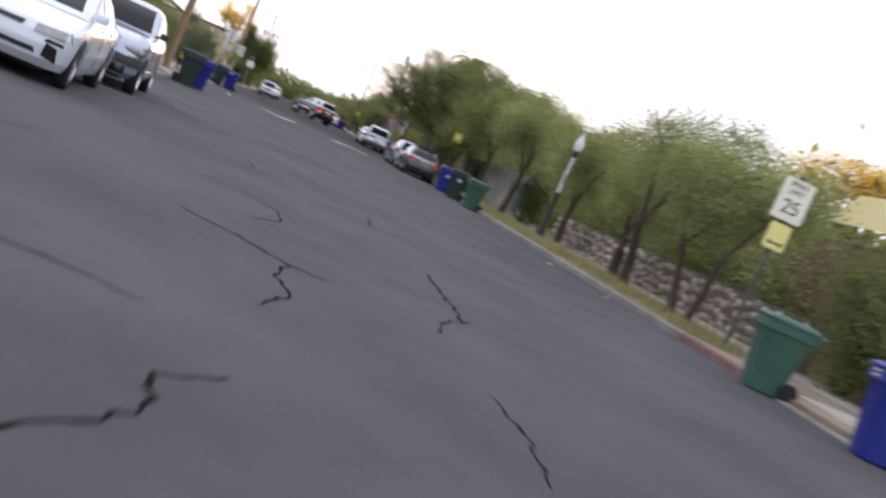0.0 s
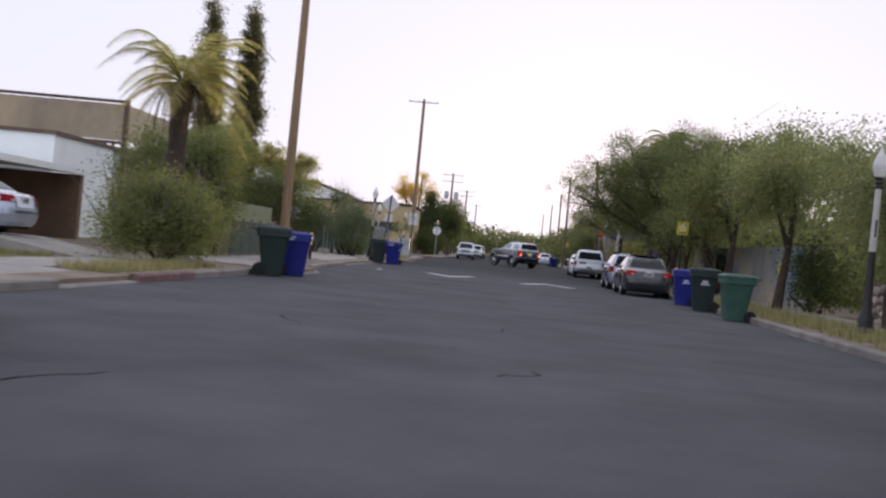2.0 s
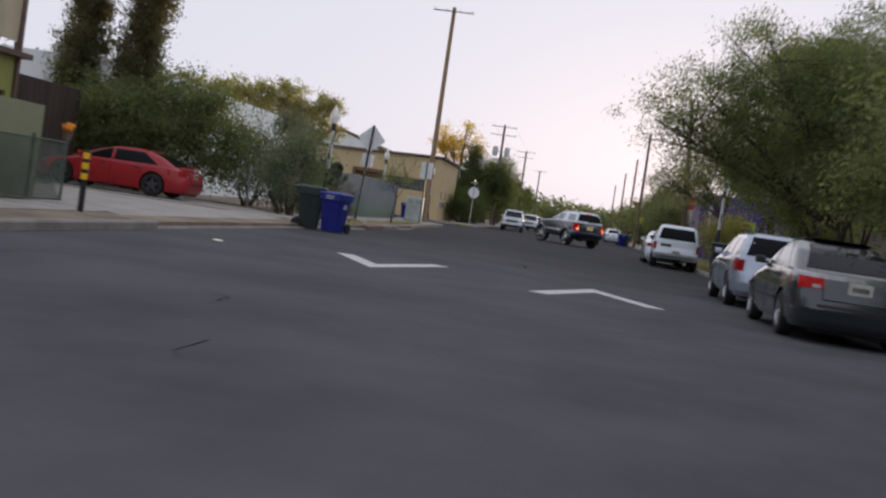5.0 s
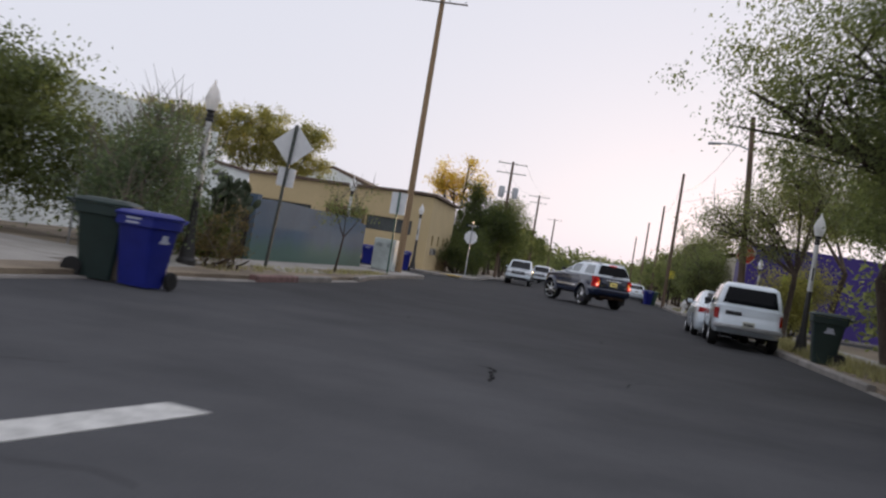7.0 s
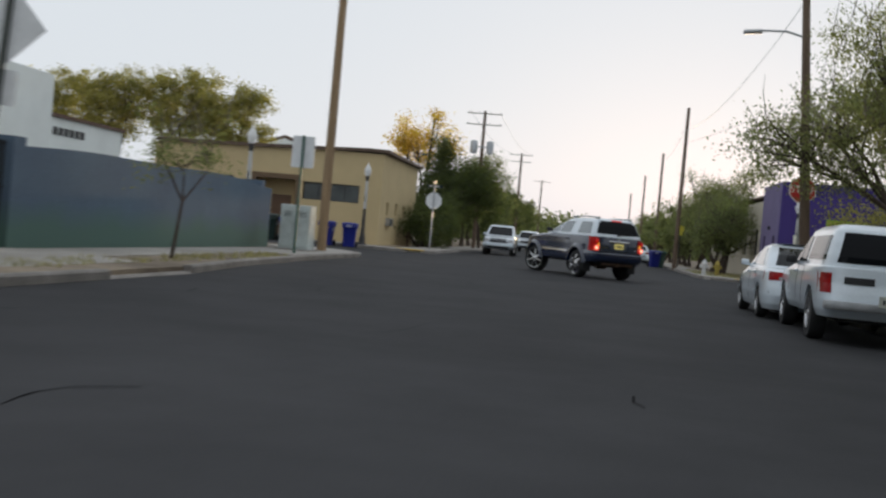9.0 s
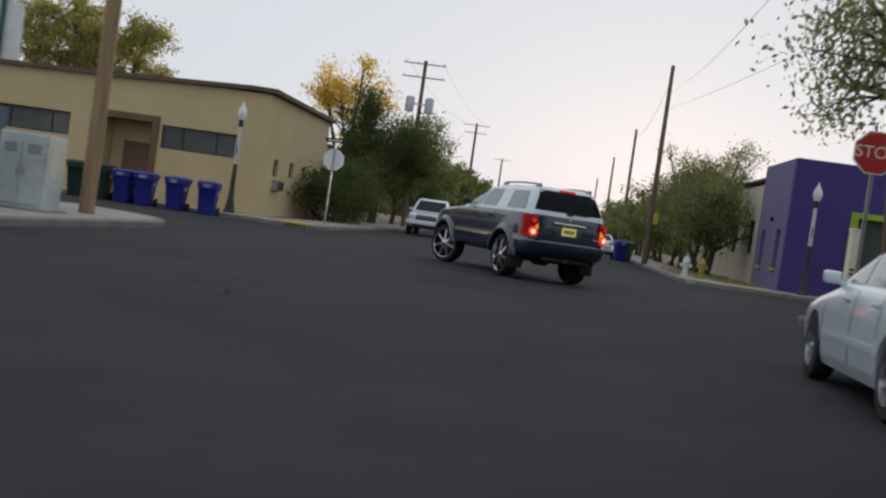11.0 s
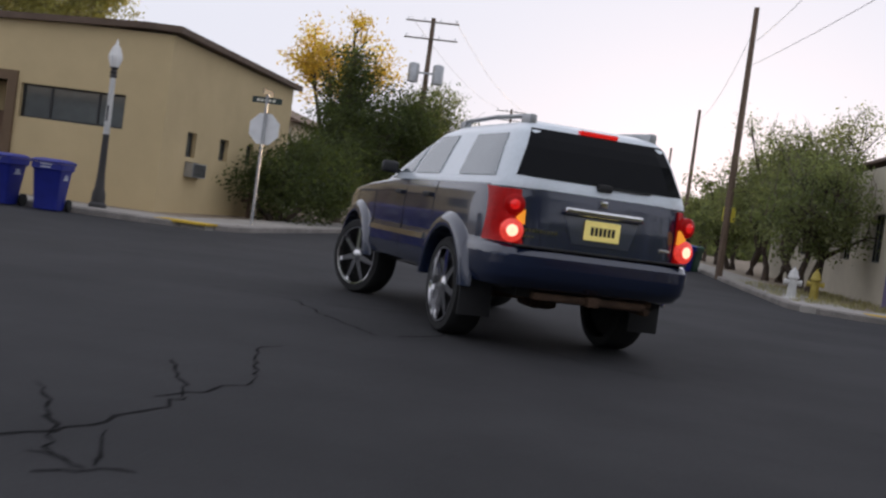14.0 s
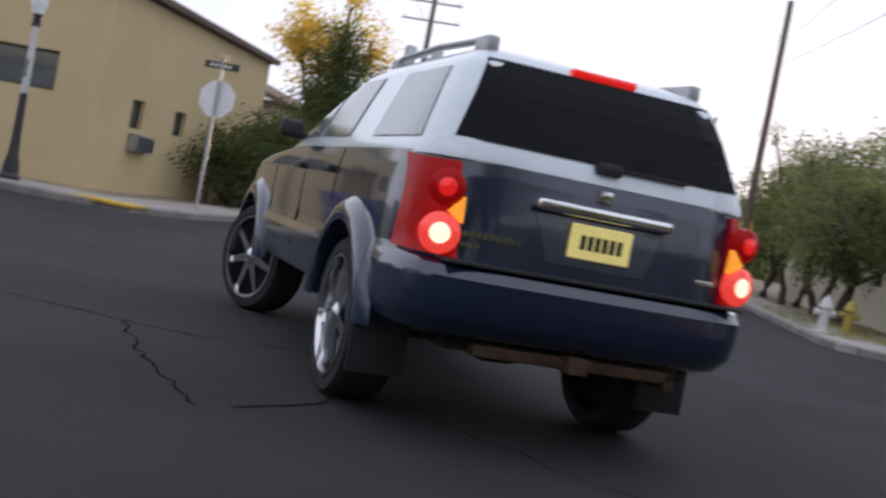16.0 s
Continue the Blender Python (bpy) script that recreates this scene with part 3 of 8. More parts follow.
def wall_with_holes(u0, u1, z0, z1, holes, depth, place):
    """A wall in u and z with rectangular openings, depth thick; place(u, d, z) gives the point."""
    bm = bmesh.new()
    us = sorted({u0, u1, *[h[0] for h in holes], *[h[1] for h in holes]})
    zs = sorted({z0, z1, *[h[2] for h in holes], *[h[3] for h in holes]})
    for a, b in zip(us, us[1:]):
        for c, d in zip(zs, zs[1:]):
            if any(h[0] <= a and b <= h[1] and h[2] <= c and d <= h[3] for h in holes):
                continue
            v = [bm.verts.new(place(*p)) for p in ((a, 0, c), (b, 0, c), (b, 0, d), (a, 0, d), (a, depth, c), (b, depth, c), (b, depth, d), (a, depth, d))]
            for f in ((0, 1, 2, 3), (7, 6, 5, 4), (0, 4, 5, 1), (1, 5, 6, 2), (2, 6, 7, 3), (3, 7, 4, 0)):
                bm.faces.new([v[i] for i in f])
    bmesh.ops.remove_doubles(bm, verts=bm.verts, dist=0.0005)
    # faces shared by two cells go
    bm.verts.index_update()
    seen = {}
    for f in list(bm.faces):
        seen.setdefault(tuple(sorted(v.index for v in f.verts)), []).append(f)
    for fs in seen.values():
        if len(fs) > 1:
            bmesh.ops.delete(bm, geom=fs, context="FACES_ONLY")
    bmesh.ops.recalc_face_normals(bm, faces=bm.faces)
    return bm


def window_unit(parent, u0, u1, z0, z1, place, set_in=0.12, bars=(), glass="window", frame="black", fw=0.05):
    """A window set into an opening: frame, mullions and panes."""
    win = bmesh.new()

    def bar(a, b, c, d, t0, t1):
        v = [win.verts.new(place(*p)) for p in ((a, t0, c), (b, t0, c), (b, t0, d), (a, t0, d), (a, t1, c), (b, t1, c), (b, t1, d), (a, t1, d))]
        for f in ((0, 1, 2, 3), (7, 6, 5, 4), (0, 4, 5, 1), (1, 5, 6, 2), (2, 6, 7, 3), (3, 7, 4, 0)):
            win.faces.new([v[i] for i in f])
    bar(u0, u1, z0, z0 + fw, set_in, set_in + 0.06)
    bar(u0, u1, z1 - fw, z1, set_in, set_in + 0.06)
    for u in (u0, *[b - fw / 2 for b in bars], u1 - fw):
        bar(u, u + fw, z0 + fw, z1 - fw, set_in + 0.002, set_in + 0.058)
    bmesh.ops.recalc_face_normals(win, faces=win.faces)
    w = part("window", win, M[frame], parent, "metal-framed window")
    edges = [u0 + fw, *bars, u1 - fw]
    for a, b in zip(edges, edges[1:]):
        pn = bmesh.new()
        v = [pn.verts.new(place(*p)) for p in ((a, set_in + 0.03, z0 + fw), (b, set_in + 0.03, z0 + fw), (b, set_in + 0.03, z1 - fw), (a, set_in + 0.03, z1 - fw),
                                               (a, set_in + 0.04, z0 + fw), (b, set_in + 0.04, z0 + fw), (b, set_in + 0.04, z1 - fw), (a, set_in + 0.04, z1 - fw))]
        for f in ((0, 1, 2, 3), (7, 6, 5, 4), (0, 4, 5, 1), (1, 5, 6, 2), (2, 6, 7, 3), (3, 7, 4, 0)):
            pn.faces.new([v[i] for i in f])
        bmesh.ops.recalc_face_normals(pn, faces=pn.faces)
        part("pane", pn, M[glass], w)
    return w


def facing_south(y):
    return lambda u, d, z: (u, y + d, z)


def facing_east(x):
    return lambda u, d, z: (x - d, u, z)


def facing_west(x):
    return lambda u, d, z: (x + d, u, z)


south, east = facing_south(FY), facing_east(FX)
holes_s = [(-12.85, -10.0, 2.06, 2.92), (-15.2, -13.2, 0.1, 2.95), (-19.6, -16.4, 2.06, 2.92)]
part("wall", wall_with_holes(-20.3, FX, 0, TOPZ, holes_s, 0.3, south), M["tan_stucco"], TB)
holes_e = [(110.65, 111.3, 1.62, 2.28), (113.05, 113.75, 1.68, 2.3), (115.3, 116.0, 1.7, 2.3), (117.2, 117.8, 1.7, 2.3), (110.7, 111.7, 1.08, 1.5)]
part("wall", wall_with_holes(FY + 0.3, 119.3, 0, TOPZ, holes_e, 0.3, east), M["tan_stucco"], TB)
for h in (holes_s[0], holes_s[2]):
    window_unit(TB, h[0], h[1], h[2], h[3], south, bars=(h[0] + 0.8, h[1] - 0.75))
for h in holes_e[:4]:
    window_unit(TB, h[0], h[1], h[2], h[3], east, fw=0.06)
bm = bmesh.new()
box(bm, FX - 0.28, FX + 0.22, 110.72, 111.68, 1.1, 1.48)
part("air_conditioner", bm, M["galv"], TB, "window air conditioner box")
bm = bmesh.new()
for i in range(7):
    box(bm, FX + 0.222, FX + 0.235, 110.8, 111.6, 1.14 + i * 0.045, 1.165 + i * 0.045)
part("grille", bm, M["black"], bpy.data.objects["air_conditioner"])
# recessed entrance with a dark surround
bm = bmesh.new()
for a, b, c, d in ((-15.45, -15.2, 0.1, 3.2), (-13.2, -12.95, 0.1, 3.2), (-15.2, -13.2, 2.95, 3.2)):
    box(bm, a, b, FY - 0.08, FY + 0.25, c, d)
part("door_surround", bm, M["tan_dark"], TB, "brown stucco door surround")
bm = bmesh.new()
box(bm, -15.2, -13.2, FY + 1.2, FY + 1.26, 0.1, 2.95)
box(bm, -15.26, -15.2, FY + 0.3, FY + 1.26, 0.1, 2.95)
box(bm, -13.2, -13.14, FY + 0.3, FY + 1.26, 0.1, 2.95)
part("porch_recess", bm, M["tan_stucco"], TB, "tan stucco porch walls")
bm = bmesh.new()
box(bm, -14.7, -13.7, FY + 1.13, FY + 1.19, 0.12, 2.2)
bevel_all(bm, 0.01, 1)
part("door", bm, M["brown_wall"], TB)
# low-pitched roof: its edge rises along the front and falls away along the side
bm = bmesh.new()
prof = [(-20.5, 4.5), (-15, 4.6), (-9.6, 4.78), (FX + 0.25, 4.76)]
for (x0, z0), (x1, z1) in zip(prof, prof[1:]):
    v = [bm.verts.new(p) for p in ((x0, FY - 0.2, z0 - 0.16), (x1, FY - 0.2, z1 - 0.16), (x1, FY - 0.2, z1), (x0, FY - 0.2, z0), (x0, 119.5, z0 - 0.22), (x1, 119.5, z1 - 0.22), (x1, 119.5, z1 - 0.06), (x0, 119.5, z0 - 0.06))]
    for f in ((0, 1, 2, 3), (7, 6, 5, 4), (0, 4, 5, 1), (1, 5, 6, 2), (2, 6, 7, 3), (3, 7, 4, 0)):
        bm.faces.new([v[i] for i in f])
bmesh.ops.recalc_face_normals(bm, faces=bm.faces)
part("roof", bm, M["roof_edge"], TB, "brown roof edge")
bm = bmesh.new()
box(bm, -20.3, FX - 0.3, 119.0, 119.3, 0, 4.4)
box(bm, -20.6, -20.3, FY, 119.3, 0, 4.3)
part("wall", bm, M["tan_stucco"], TB)

# ---- blue-grey garden wall and the white building behind it ----
bm = bmesh.new()
n = 24
y0, y1 = 75.4, 90.2
outline = []
for i in range(n + 1):
    t = i / n
    outline.append((y0 + (y1 - y0) * t, 1.9 + 0.14 * math.sin(t * 3.14) + 0.03 * math.sin(t * 11) + 0.05 * t))
for (a, za), (b, zb) in zip(outline, outline[1:]):
    v = [bm.verts.new(p) for p in ((-8.58, a, 0), (-8.58, b, 0), (-8.58, b, zb), (-8.58, a, za), (-8.82, a, 0), (-8.82, b, 0), (-8.82, b, zb), (-8.82, a, za))]
    for f in ((0, 1, 2, 3), (7, 6, 5, 4), (0, 4, 5, 1), (1, 5, 6, 2), (2, 6, 7, 3), (3, 7, 4, 0)):
        bm.faces.new([v[k] for k in f])
bmesh.ops.remove_doubles(bm, verts=bm.verts, dist=0.001)
bmesh.ops.recalc_face_normals(bm, faces=bm.faces)
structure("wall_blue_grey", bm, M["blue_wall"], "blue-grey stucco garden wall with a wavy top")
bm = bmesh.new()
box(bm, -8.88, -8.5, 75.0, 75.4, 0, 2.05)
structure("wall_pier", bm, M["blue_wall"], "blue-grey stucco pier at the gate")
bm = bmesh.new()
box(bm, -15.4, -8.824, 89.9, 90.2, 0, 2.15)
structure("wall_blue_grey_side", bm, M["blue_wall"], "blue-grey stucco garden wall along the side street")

WB = thing("white_building", "tall plain white stucco building with parapet", "building")
wx = -15.2
part("wall", wall_with_holes(69.0, 88.6, 0, 4.75, [(84.6, 85.4, 2.4, 3.3), (79.6, 80.4, 2.4, 3.3)], 0.3, facing_east(wx)), M["white_wall"], WB)
for h in ((84.6, 85.4, 2.4, 3.3), (79.6, 80.4, 2.4, 3.3)):
    window_unit(WB, *h, facing_east(wx), fw=0.06)
for y in (69.0, 88.3):
    bm = bmesh.new()
    box(bm, -30, wx - 0.3, y, y + 0.3, 0, 4.75)
    part("wall", bm, M["white_wall"], WB)
bm = bmesh.new()
box(bm, -30, wx - 0.3, 69.3, 88.3, 4.4, 4.5)
part("roof", bm, M["roof_edge"], WB)
WA = thing("white_annex", "low white annex with red-brown roof trim", "building")
bm = bmesh.new()
box(bm, -28, -15.5, 88.7, 94.2, 0, 3.55)
part("wall", bm, M["white_wall"], WA)
bm = bmesh.new()
box(bm, -28.1, -15.4, 88.65, 94.3, 3.55, 3.66)
part("roof", bm, M["brick_red"], WA, "red-brown roof trim")
for i in range(6):
    bm = bmesh.new()
    box(bm, -15.497, -15.475, 89.3 + i * 0.36, 89.56 + i * 0.36, 3.0, 3.25)
    part("letter_bar", bm, M["black"], WA, "dark lettering on the wall" if i == 0 else "")

# ---- green garden wall, and the house with shade cloth round its upper deck ----
bm = bmesh.new()
box(bm, -9.25, -9.0, 40.0, 51.2, 0, 1.95)
structure("wall_green", bm, M["green_wall"], "pale green stucco garden wall")
bm = bmesh.new()
box(bm, -15.0, -9.26, 50.95, 51.2, 0, 1.94)
structure("wall_green_side", bm, M["green_wall"], "pale green stucco garden wall along the driveway")
PH = thing("deck_house", "lime green house under an upper deck hung with shade cloth", "house")
hx, hy = -15.6, 52.2
part("wall", wall_with_holes(-34, hx, 0, 3.7, [(-19.5, -18.6, 1.9, 2.7), (-22.5, -21.4, 1.9, 2.7)], 0.25, facing_south(hy)), M["white_wall"], PH)
gh_holes = [(54.4, 55.6, 2.2, 2.65), (56.25, 57.45, 2.2, 2.65), (58.1, 59.3, 2.2, 2.65), (59.95, 61.1, 2.2, 2.65)]
part("wall", wall_with_holes(hy + 0.25, 61.6, 0, 3.7, gh_holes, 0.25, facing_east(hx)), M["lime_wall"], PH)
for h in gh_holes:
    window_unit(PH, *h, facing_east(hx), fw=0.06)
for h in ((-19.5, -18.6, 1.9, 2.7), (-22.5, -21.4, 1.9, 2.7)):
    window_unit(PH, *h, facing_south(hy), fw=0.06)
bm = bmesh.new()
box(bm, -34.2, hx + 0.3, hy - 0.3, 61.9, 3.7, 3.86)
part("deck", bm, M["roof_edge"], PH, "brown deck edge")
posts = [(hx, 52.0), (hx - 6.1, 52.0), (hx - 12.2, 52.0), (hx - 18.2, 52.0), (hx, 61.5)]
for x, y in posts:
    bm = bmesh.new()
    box(bm, x - 0.09, x + 0.09, y - 0.09, y + 0.09, 0.1, 5.85)
    part("post", bm, M["brick_red"], PH, "brown steel post")
for (x0, y0), (x1, y1) in zip(posts[:3], posts[1:4]):
    bm = bmesh.new()
    n = 40
    rows = []
    for i in range(n + 1):
        x = x0 - 0.1 + (x1 - x0 + 0.2) * i / n
        rows.append([bm.verts.new((x, y0 + 0.06 * math.sin(i * 1.7) * (0.3 + t), 4.15 + 1.5 * t)) for t in (0, 0.25, 0.5, 0.75, 1)])
    for r, s in zip(rows, rows[1:]):
        for k in range(4):
            bm.faces.new((r[k], s[k], s[k + 1], r[k + 1]))
    bmesh.ops.solidify(bm, geom=list(bm.faces), thickness=0.02)
    part("shade_cloth", bm, M["shade_cloth"], PH, "tan pleated shade cloth panel", smooth=60)
bm = bmesh.new()
rows = []
for i in range(31):
    y = 52.1 + 9.3 * i / 30
    rows.append([bm.verts.new((hx + 0.05 * math.sin(i * 1.9) * (0.3 + t), y, 4.15 + 1.5 * t)) for t in (0, 0.25, 0.5, 0.75, 1)])
for r, s in zip(rows, rows[1:]):
    for k in range(4):
        bm.faces.new((r[k], s[k], s[k + 1], r[k + 1]))
bmesh.ops.solidify(bm, geom=list(bm.faces), thickness=0.02)
part("shade_cloth", bm, M["shade_cloth"], PH, "tan pleated shade cloth panel", smooth=60)
for z in (4.0, 5.7):
    bm = bmesh.new()
    box(bm, -33.8, hx, 51.95, 52.05, z, z + 0.12)
    part("rail", bm, M["brick_red"], PH)
bm = bmesh.new()
box(bm, -22.0, hx - 0.3, 61.62, 66.4, 0, 3.3)
part("shed_wall", bm, M["shed_brown"], PH, "dark brown lean-to wall")
CP = thing("carport", "low white carport roof on brown posts beside a house", "carport")
bm = bmesh.new()
v = [bm.verts.new(p) for p in ((-32, 33.5, 3.1), (-14.2, 33.5, 2.35), (-14.2, 45.4, 2.35), (-32, 45.4, 3.1), (-32, 33.5, 3.3), (-14.2, 33.5, 2.55), (-14.2, 45.4, 2.55), (-32, 45.4, 3.3))]
for f in ((3, 2, 1, 0), (4, 5, 6, 7), (0, 1, 5, 4), (1, 2, 6, 5), (2, 3, 7, 6), (3, 0, 4, 7)):
    bm.faces.new([v[i] for i in f])
part("roof", bm, M["white_wall"], CP, "white sheet roof")
for x in (-14.5, -18.5, -22.5):
    bm = bmesh.new()
    box(bm, x - 0.15, x + 0.15, 34.0, 34.3, 0.1, 2.5)
    part("post", bm, M["brown_wall"], CP, "brown masonry post")
bm = bmesh.new()
box(bm, -32, -14.4, 45.0, 45.3, 0.1, 2.34)
part("wall", bm, M["brown_wall"], CP)
WH = thing("white_house", "low white stucco house behind the carport", "house")
bm = bmesh.new()
box(bm, -34, -15.7, 45.6, 51.2, 0, 3.7)
part("wall", bm, M["white_wall"], WH)
bm = bmesh.new()
box(bm, -34.1, -15.6, 45.5, 51.3, 3.7, 3.84)
part("roof", bm, M["roof_edge"], WH, "thin brown roof edge")

# ---- purple and pale buildings across the side street ----
PB = thing("purple_building", "purple stucco shop building with lime door frame", "building")
px, py = 9.9, 108.9
part("wall", wall_with_holes(px, 30, 0, 4.8, [(12.2, 13.6, 0.1, 3.0)], 0.3, facing_south(py)), M["purple"], PB)
pw = facing_west(px)
p_holes = [(110.0, 110.7, 0.9, 2.3), (112.7, 113.4, 0.9, 2.3)]
part("wall", wall_with_holes(py + 0.3, 114.3, 0, 4.8, p_holes, 0.3, pw), M["lavender"], PB, "lavender side wall with the light on it put into the colour")
for h in p_holes:
    window_unit(PB, *h, pw, frame="black", fw=0.06)
    bm = bmesh.new()
    box(bm, px - 0.08, px + 0.05, h[0] - 0.05, h[1] + 0.05, h[2] - 0.1, h[2])
    part("sill", bm, M["lime"], PB, "lime green sill")
bm = bmesh.new()
box(bm, px + 0.3, 30, py + 0.3, 126, 4.4, 4.5)
part("roof", bm, M["roof_edge"], PB)
bm = bmesh.new()
box(bm, px - 0.12, px, 111.5, 111.6, 2.6, 2.75)
part("wall_lamp", bm, M["black"], PB)
for a, b, c, d in ((11.95, 12.2, 0.1, 3.2), (13.6, 13.85, 0.1, 3.2), (12.2, 13.6, 3.0, 3.2)):
    bm = bmesh.new()
    box(bm, a, b, py - 0.06, py + 0.25, c, d)
    part("door_frame", bm, M["lime"], PB, "lime green door frame")
bm = bmesh.new()
box(bm, 12.2, 13.6, py + 0.2, py + 0.26, 0.12, 3.0)
part("door", bm, M["window"], PB, "dark glazed door")
CB = thing("cream_building", "pale stucco building with barred windows", "building")
c_holes = [(115.4, 116.8, 1.3, 2.7), (119.2, 120.6, 1.3, 2.7), (123.2, 124.6, 1.3, 2.7), (127, 128.4, 1.3, 2.7)]
part("wall", wall_with_holes(114.3, 136, 0, 4.1, c_holes, 0.25, facing_west(9.94)), M["cream_wall"], CB)
for h in c_holes:
    window_unit(CB, *h, facing_west(9.94), bars=(h[0] + 0.5, h[0] + 0.95))
bm = bmesh.new()
box(bm, 10.2, 28, 114.3, 136, 3.8, 3.9)
part("roof", bm, M["roof_edge"], CB)

# ---- vehicles ----
def paint(name, color, rough=0.3, metal=0.0, coat=1.0):
    return material(name, color, rough, metal, var=0.05, scale=1.5, fine=30, bump=0.0, coat=coat)


M["car_white"] = paint("white_car_paint", (0.72, 0.79, 0.85))
M["car_silver"] = paint("silver_car_paint", (0.42, 0.475, 0.58), 0.26, 0.5)
M["car_grey"] = paint("grey_car_paint", (0.03, 0.038, 0.046), 0.2, 0.3, 1.0)
M["car_blue"] = paint("dark_blue_car_paint", (0.01, 0.018, 0.048), 0.2)
M["car_red"] = paint("red_car_paint", (0.34, 0.004, 0.014), 0.4, 0.0, 0.3)
M["bumper_grey"] = material("dark_grey_bumper", (0.05, 0.052, 0.058), 0.55, var=0.1, scale=4)
# Shadowed look of the plate recess is put into this blue.
M["car_recess"] = paint("shadowed_blue_recess", (0.03, 0.04, 0.07), 0.3)
M["car_dark"] = paint("dark_car_paint", (0.02, 0.022, 0.026), 0.3)
M["tinted_glass"] = material("tinted_glass", (0.008, 0.009, 0.011), 0.05, var=0.05, bump=0.0, spec=0.09)
# Pale base: bright sky in the side windows is put into the colour.
M["side_glass"] = material("skylit_side_glass", (0.17, 0.2, 0.215), 0.05, var=0.1, scale=1.0, bump=0.0, spec=0.8, coat=0.5)
M["chrome"] = material("chrome", (0.75, 0.75, 0.76), 0.12, 1.0, var=0.05, bump=0.0)
M["alloy"] = material("alloy_wheel", (0.5, 0.5, 0.51), 0.25, 0.9, var=0.1, bump=0.0)
M["tyre"] = material("tyre_rubber", (0.018, 0.018, 0.018), 0.85, var=0.2, scale=6, fine=80, bump=0.2)
M["under"] = material("underbody", (0.012, 0.011, 0.01), 0.9, var=0.3, scale=6)
M["rust"] = material("rusty_steel", (0.08, 0.045, 0.026), 0.85, var=0.4, scale=8)
M["red_lens"] = material("red_lens", (0.3, 0.005, 0.006), 0.2, var=0.35, scale=14, bump=0.0, spec=0.15)
M["red_lens_lit"] = material("lit_red_lens", (0.45, 0.01, 0.01), 0.12, var=0.25, scale=14, bump=0.0, coat=0.2, emit=((1.0, 0.015, 0.01), 0.4))
M["red_lens_dim"] = material("red_lamp_housing", (0.26, 0.005, 0.005), 0.2, var=0.3, scale=12, bump=0.0, spec=0.15, emit=((1.0, 0.006, 0.004), 0.08))
M["clear_lens_lit"] = material("lit_clear_lens", (0.42, 0.05, 0.045), 0.12, var=0.4, scale=24, bump=0.0, coat=0.3, emit=((1.0, 0.06, 0.035), 0.55))
M["lamp_lit"] = material("lit_bulb_lens", (0.55, 0.17, 0.14), 0.2, var=0.3, scale=20, bump=0.0, emit=((1.0, 0.42, 0.26), 1.9))
M["amber_lit"] = material("lit_amber_lens", (0.7, 0.22, 0.02), 0.15, var=0.2, scale=20, bump=0.0, emit=((1.0, 0.36, 0.03), 0.6))
M["clear_lens"] = material("clear_lens", (0.3, 0.31, 0.32), 0.1, var=0.15, scale=14, bump=0.0, coat=1.0)
M["fog_lens"] = material("dull_fog_lens", (0.12, 0.12, 0.12), 0.15, var=0.3, scale=20, bump=0.0, coat=0.6)
M["amber_lens"] = material("amber_lens", (0.6, 0.25, 0.03), 0.2, var=0.1, bump=0.0)
# The plate is no lamp; its lit yellow is put in as a weak glow.
M["plate"] = material("glowing_number_plate", (0.7, 0.6, 0.2), 0.5, var=0.12, scale=8, emit=((1.0, 0.8, 0.25), 0.25))
M["plate_white"] = material("pale_number_plate", (0.55, 0.56, 0.5), 0.5, var=0.12, scale=8)


def table_at(table, z):
    if z <= table[0][0]:
        return table[0][1:]
    for a, b in zip(table, table[1:]):
        if z <= b[0]:
            t = (z - a[0]) / (b[0] - a[0])
            return [a[i] + (b[i] - a[i]) * t for i in (1, 2, 3)]
    return table[-1][1:]


def levels(table, step=0.03):
    zs = []
    for a, b in zip(table, table[1:]):
        k = max(1, math.ceil((b[0] - a[0]) / step), math.ceil(max(abs(a[1] - b[1]), abs(a[2] - b[2])) / 0.16))
        zs += [a[0] + (b[0] - a[0]) * i / k for i in range(k)]
    return zs + [table[-1][0]]


def shell(table, n, m=64):
    """A closed body: a stack of superelliptic rings (z, front, rear, half width)."""
    bm = bmesh.new()
    rings = []
    for z in levels(table):
        f, r, w = table_at(table, z)
        c, h = (f + r) / 2, (f - r) / 2
        ring = []
        for i in range(m):
            a = 2 * math.pi * (i + 0.5) / m
            ca, sa = math.cos(a), math.sin(a)
            ring.append(bm.verts.new((w * math.copysign(abs(ca) ** (2 / n), ca), c + h * math.copysign(abs(sa) ** (2 / n), sa), z)))
        rings.append(ring)
    for a, b in zip(rings, rings[1:]):
        for i in range(m):
            bm.faces.new((a[i], a[(i + 1) % m], b[(i + 1) % m], b[i]))
    for ring, flip, dz in ((rings[0], True, 0.0), (rings[-1], False, 0.012)):
        f, r, w = table_at(table, ring[0].co.z)
        c = bm.verts.new((0, (f + r) / 2, ring[0].co.z + dz))
        for i in range(m):
            bm.faces.new((ring[(i + 1) % m], ring[i], c) if flip else (ring[i], ring[(i + 1) % m], c))
    return bm


